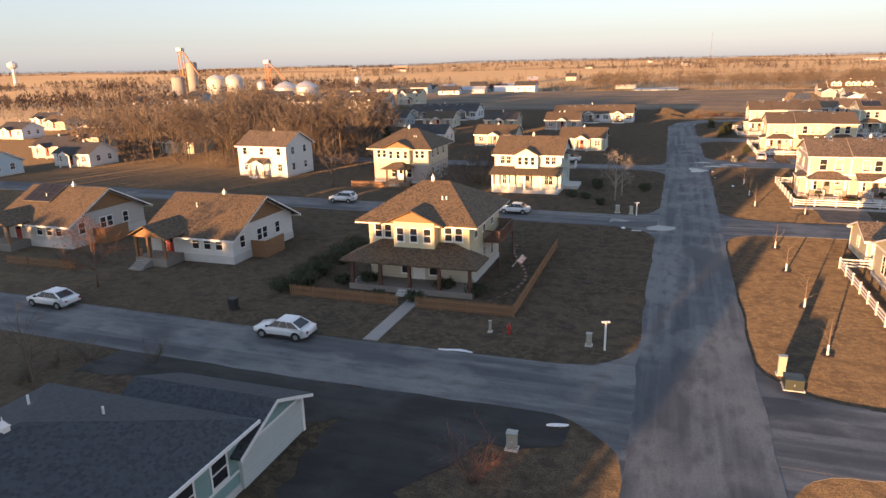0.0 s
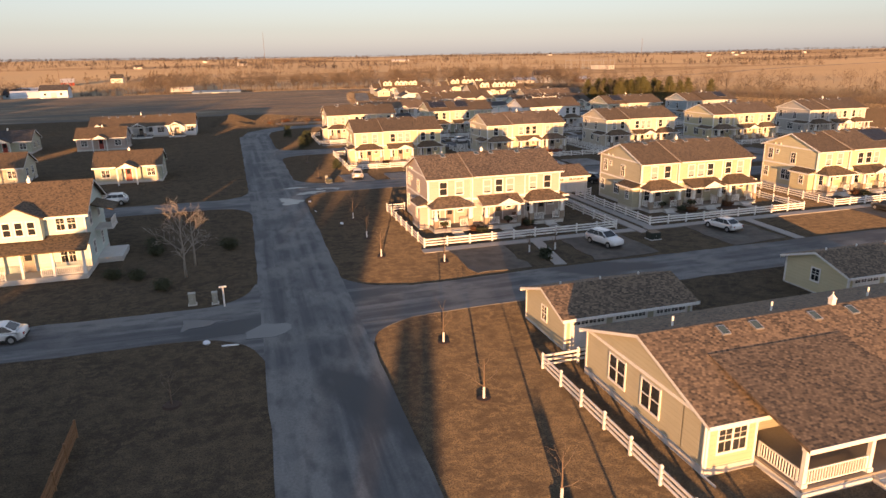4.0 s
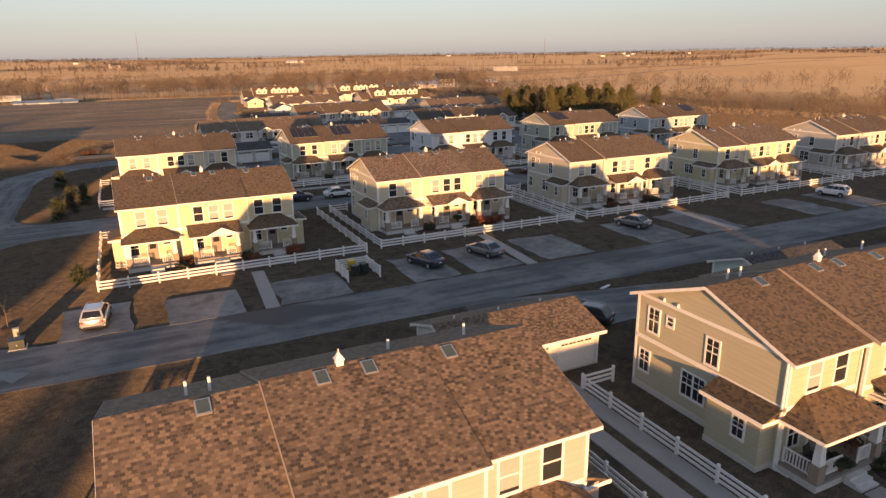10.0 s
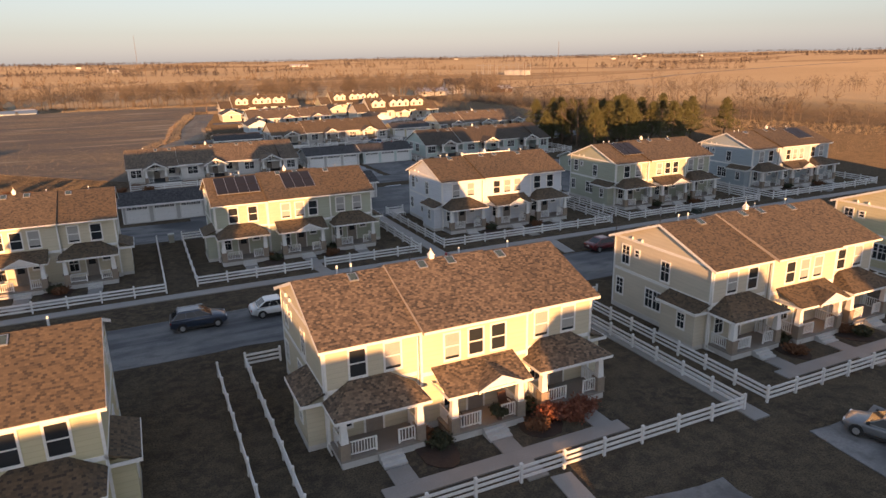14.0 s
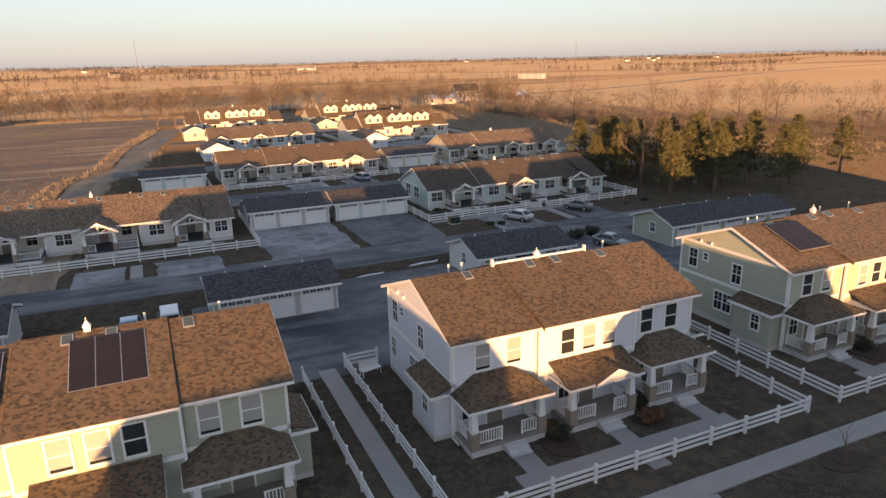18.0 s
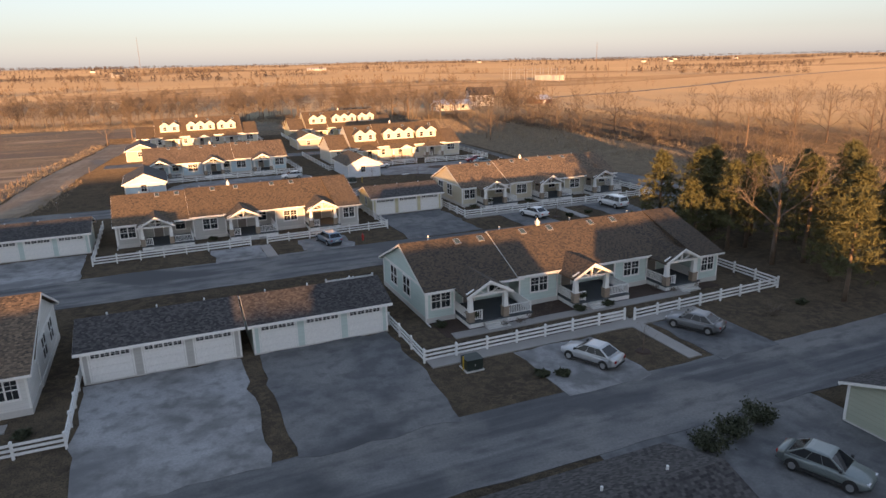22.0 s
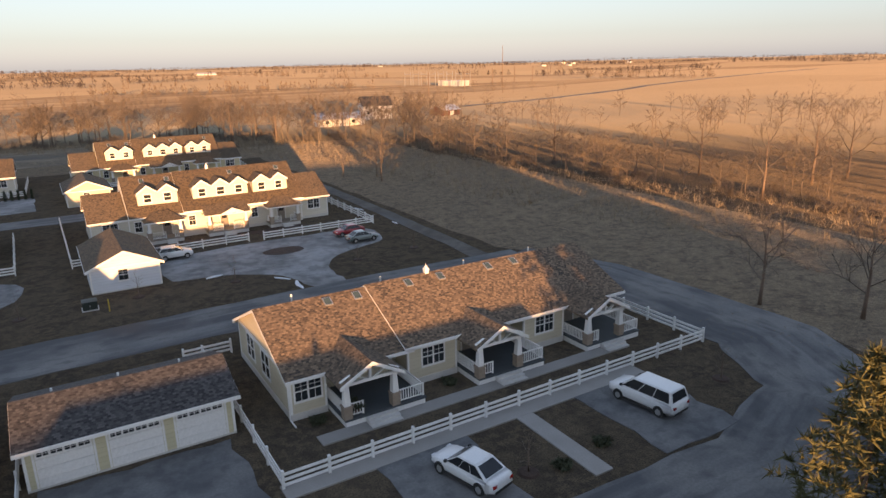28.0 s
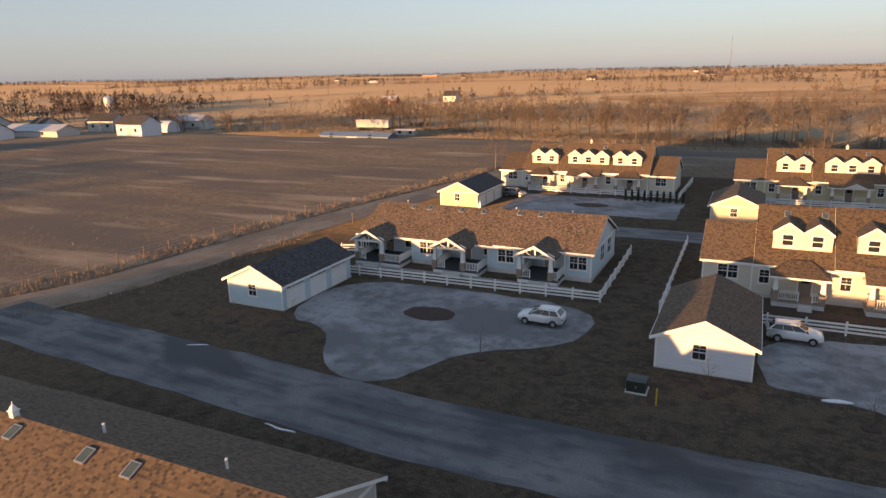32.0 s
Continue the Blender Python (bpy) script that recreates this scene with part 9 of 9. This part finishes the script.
def silo(x, y, r, h, mat, label, dome=0.5, name="grain_bin"):
    s = thing(name, label, "silo", "grain stores", pose(x, y, terrain(x, y) - 0.5))
    part("barrel", Build().taper(0, 0, 0, h, r, r, 24), mat, s)
    part("roof", Build().taper(0, 0, h, h + r * dome * 0.6, r * 1.03, r * 0.6, 24).taper(0, 0, h + r * dome * 0.6, h + r * dome, r * 0.6, r * 0.1, 24), mat, s)


silo(-398, 478, 5.5, 15, M_SILO, "squat concrete grain silo on the horizon", 0.2)
silo(-389, 486, 4.5, 27, M_SILO, "tall concrete grain silo on the horizon", 0.2)


def leg_tower(x, y, h, label):
    """A lattice tower that lifts grain: four legs, level braces, a head house and a slanted chute."""
    lt = thing("leg_tower", label, "tower", "", pose(x, y, terrain(x, y)))
    for sx in (-1.6, 1.6):
        for sy in (-1.6, 1.6):
            part("leg", Build().box(sx - 0.25, sy - 0.25, -1, sx + 0.25, sy + 0.25, h), M_RUST, lt)
    for k in range(int(h / 4.5)):
        part("brace", Build().box(-1.8, -1.8, 3 + k * 4.5, 1.8, 1.8, 3.35 + k * 4.5), M_RUST, lt)
    part("head_house", Build().box(-2.4, -2.2, h, 2.4, 2.2, h + 2.6), M_BIN, lt)
    part("chute", Build().prism([(2.0, h), (3.0, h), (17.0, h * 0.45), (16.0, h * 0.45)], -0.5, 0.5), M_RUST, lt)


leg_tower(-394.5, 481, 36, "reddish lattice grain tower beside concrete silos")
leg_tower(-338, 523, 25, "reddish lattice grain tower beside steel bins")
for x, y, r, h in ((-374, 497, 8, 13), (-362.5, 506, 8, 13), (-344, 520, 4, 9), (-283.6, 462.6, 9.5, 6.5), (-270, 470, 9.5, 6.5), (-270, 562, 3, 11)):
    silo(x, y, r, h, M_SHEDWHITE if r == 8 else M_BIN, "white domed grain store" if r == 8 else "grey steel grain bin beside a farmyard")
wt = thing("water_tower", "white water tower on the horizon", "tower", "", pose(-1165, 947, terrain(-1165, 947)))
part("tank", Build().taper(0, 0, 30, 34, 4, 9, 14).taper(0, 0, 34, 40, 9, 9, 14).taper(0, 0, 40, 44, 9, 2, 14), M_TARP, wt)
part("stem", Build().taper(0, 0, -1, 30, 3, 2.4, 10), M_TARP, wt)
shed("shed", -139, 414, 28, 9, 2.6, M_SHEDWHITE, M_BIN, "long white farm shed beyond the houses", 3)
shed("shed", -114, 467, 14, 10, 4, M_SHEDWHITE, M_BIN, "pale farm shed in a yard", 12)
shed("shed", -154, 458, 9, 8, 4, M_RUST, M_BIN, "orange-brown farm shed in a yard", -8)
shed("greenhouse", -21.5, 443, 26, 5, 1.1, M_SHEDBLUE, M_SHEDBLUE, "long low pale blue greenhouse before bare trees", -3, 0.8, "greenhouse")
shed("trailer", -5.5, 464, 7, 2.6, 2.0, M_SHEDWHITE, M_SHEDWHITE, "white box trailer parked before bare trees", 2, 0.15, "trailer")
for k in range(18):   # small town houses among the trees
    x, y = -330 + 13.5 * k + 7 * math.sin(k * 2.3), 352 + 5.2 * k + 26 * math.sin(k * 1.7)
    shed("town_house", x, y, 11 + k % 3, 8, 3.0 + 1.6 * (k % 2), (SIDING["grey"], SIDING["bluegrey"], SIDING["bluewhite"])[k % 3], M_SHINGLE_G, "small pale town house with a grey roof", -12 + 9 * (k % 4), 2.4, "house")
shed("barn", -138, 680, 10, 8, 3, M_BARNRED, M_BIN, "red wooden barn among fields", 10, 3, "barn")
shed("farm_house", -104, 709, 10, 8, 4.5, M_SHEDWHITE, M_SHINGLE_G, "white farm house among bare trees", 0, 3.4, "house")
shed("farm_house", 211, 488, 12, 9, 6, M_SHEDWHITE, M_SHINGLE_G, "white two-storey farm house in leafless woods", -12, 3.2, "house")
shed("shed", 181, 458, 16, 8, 3, M_SHEDWHITE, M_BIN, "low white shed in leafless woods", -6)
shed("shed", 246, 484, 10, 8, 2.6, M_DARKWOOD, M_BIN, "brown shed behind leafless trees", 14)
hb = thing("hoop_barn", "pale fabric-covered hoop barn in a farmyard", "barn", "", pose(-112, 444, terrain(-112, 444) - 0.3, 0, 0, -75))
part("cover", Build().prism([(4.5 * math.cos(math.pi * k / 14), 4.4 * math.sin(math.pi * k / 14)) for k in range(15)], 0, 20, "y"), M_TARP, hb)
part("door", Build().box(-1.6, -0.08, 0, 1.6, -0.01, 3), M_BIN, hb)
tr = thing("truck_trailer", "white box trailer parked in a farmyard", "trailer", "", pose(-37, 488.5, terrain(-37, 488.5), 0, 0, 4))
part("box", Build().box(0, 0, 1.1, 14, 2.5, 4.0), M_SHEDWHITE, tr)
part("skirt", Build().box(1, 0.2, 0.5, 13, 2.3, 1.1), M_BLACK, tr)
for x in (1.6, 2.8, 11.6, 12.8):
    part("wheel", Build().prism([(x + 0.5 * math.cos(a), 0.5 + 0.5 * math.sin(a)) for a in (math.pi * k / 6 for k in range(12))], -0.05, 2.55, "y"), M_TYRE, tr)
rf = random.Random(12)
for k in range(20):
    a, d = rf.uniform(radians(24), radians(170)), rf.uniform(800, 2900)
    x, y = 40 + d * math.cos(a), 190 + d * math.sin(a)
    pick = rf.random()
    if pick < 0.7:
        shed("farm_house", x, y, rf.uniform(12, 20), rf.uniform(9, 12), rf.uniform(4, 6.5), M_SHEDWHITE, M_SHINGLE_G, "distant white farm house among fields", rf.uniform(-25, 25), 3.5, "house")
    else:
        shed("shed", x, y, rf.uniform(30, 70), rf.uniform(14, 22), rf.uniform(5, 7), M_SHEDWHITE if pick < 0.9 else M_RUST, M_BIN, "distant long farm shed among fields", rf.uniform(-15, 15))


def pole(x, y, h, label="tall wooden power pole in the fields", arm=True):
    p = thing("power_pole", label, "pole", "power poles", pose(x, y, terrain(x, y), 0, 0, 30))
    part("shaft", Build().taper(0, 0, -1, h, 0.28, 0.18, 8), M_BARK, p)
    if arm:
        part("crossarm", Build().box(-2.2, -0.12, h - 1.8, 2.2, 0.12, h - 1.5), M_BARK, p)


for k in range(7):
    pole(330 + k * 58, 640 + k * 44, 15)
for k in range(6):
    pole(-420 + k * 120, 820 + k * 25, 13)
pole(462, 735, 34, "tall slim mast near a substation", False)
pole(-1150, 900, 60, "tall slim mast on the horizon", False)
pole(60, 1300, 60, "tall slim mast on the horizon", False)
ss = thing("substation", "grey lattice frames of a substation in the fields", "substation", "", pose(415, 725, terrain(415, 725), 0, 0, 25))
for k in range(8):
    for x in (0.0, 9.0):
        part("mast", shared("ssmast", lambda: Build().taper(0, 0, -1, 13, 0.3, 0.22, 6).mesh("mast", M_WIRE)), None, ss).location = (x, k * 9, 0)
    part("beam", shared("ssbeam", lambda: Build().box(-0.3, -0.2, 10.6, 9.3, 0.2, 11.1).mesh("beam", M_WIRE)), None, ss).location = (0, k * 9, 0)
part("control_room", Build().box(14, 10, -0.5, 24, 36, 5), M_SHEDWHITE, ss)
strip("far_road", [(285, 530), (345, 546), (465, 590), (512, 612), (741, 684), (1000, 760)], 4.0, M_ROAD, "pale road crossing the far fields", 0.3, 0.4, "structure", "road", 12.0)

# furniture and clutter on the porches
def porch_chair(x, y, z, turn, mat, label):
    c = thing("porch_chair", label, "chair", "porch chairs", pose(x, y, z, 0, 0, turn))
    part("seat", Build().box(-0.28, -0.26, 0.36, 0.28, 0.26, 0.42), mat, c)
    part("backrest", Build().prism([(0.22, 0.42), (0.28, 0.42), (0.4, 0.98), (0.34, 0.98)], -0.28, 0.28, "x"), mat, c)
    for sx in (-0.25, 0.25):
        part("armrest", Build().box(sx - 0.04, -0.26, 0.58, sx + 0.04, 0.28, 0.62), mat, c)
        for sy in (-0.22, 0.22):
            part("leg", Build().box(sx - 0.03, sy - 0.03, 0, sx + 0.03, sy + 0.03, 0.58), mat, c)


for hx, hy, spots_on in ((19.95, 104.3, ((6.3, -1.6, 20), (9.6, -1.5, -15))), (46.7, 104.3, ((1.0, -1.0, 10), (3.9, -1.0, -20))), (45.75, 153.55, ((6.4, -1.4, 0), (9.4, -1.3, 12))),
                         (45.0, 189.9, ((6.5, -1.3, 10),)), (69.15, 190.0, ((12.0, -1.0, -10),))):
    for k, (dx, dy, turn) in enumerate(spots_on):
        porch_chair(hx + dx, hy + dy, 0.5, turn, M_DARKWOOD if k % 2 else M_BLACK, "dark porch chair behind a white railing")
pot = shared("pot", lambda: Build().taper(0, 0, 0, 0.32, 0.14, 0.2, 10).mesh("pot", M_DARKWOOD))
for x, y, z in ((21.2, 102.6, 0.5), (28.6, 102.4, 0.5), (48.6, 102.6, 0.5), (52.6, 102.3, 0.5), (54.4, 151.6, 0.5), (92.6, 239.4, 0.5), (102.2, 239.4, 0.5), (112.6, 275.6, 0.5)):
    p = thing("plant_pot", "brown pot with a dry plant on a porch", "plant pot", "", pose(x, y, z))
    part("pot", pot, None, p)
    part("plant", shared("potplant", lambda: shrub_mesh(9, 0.45, GREENISH, True)), None, p).location = (0, 0, 0.28)
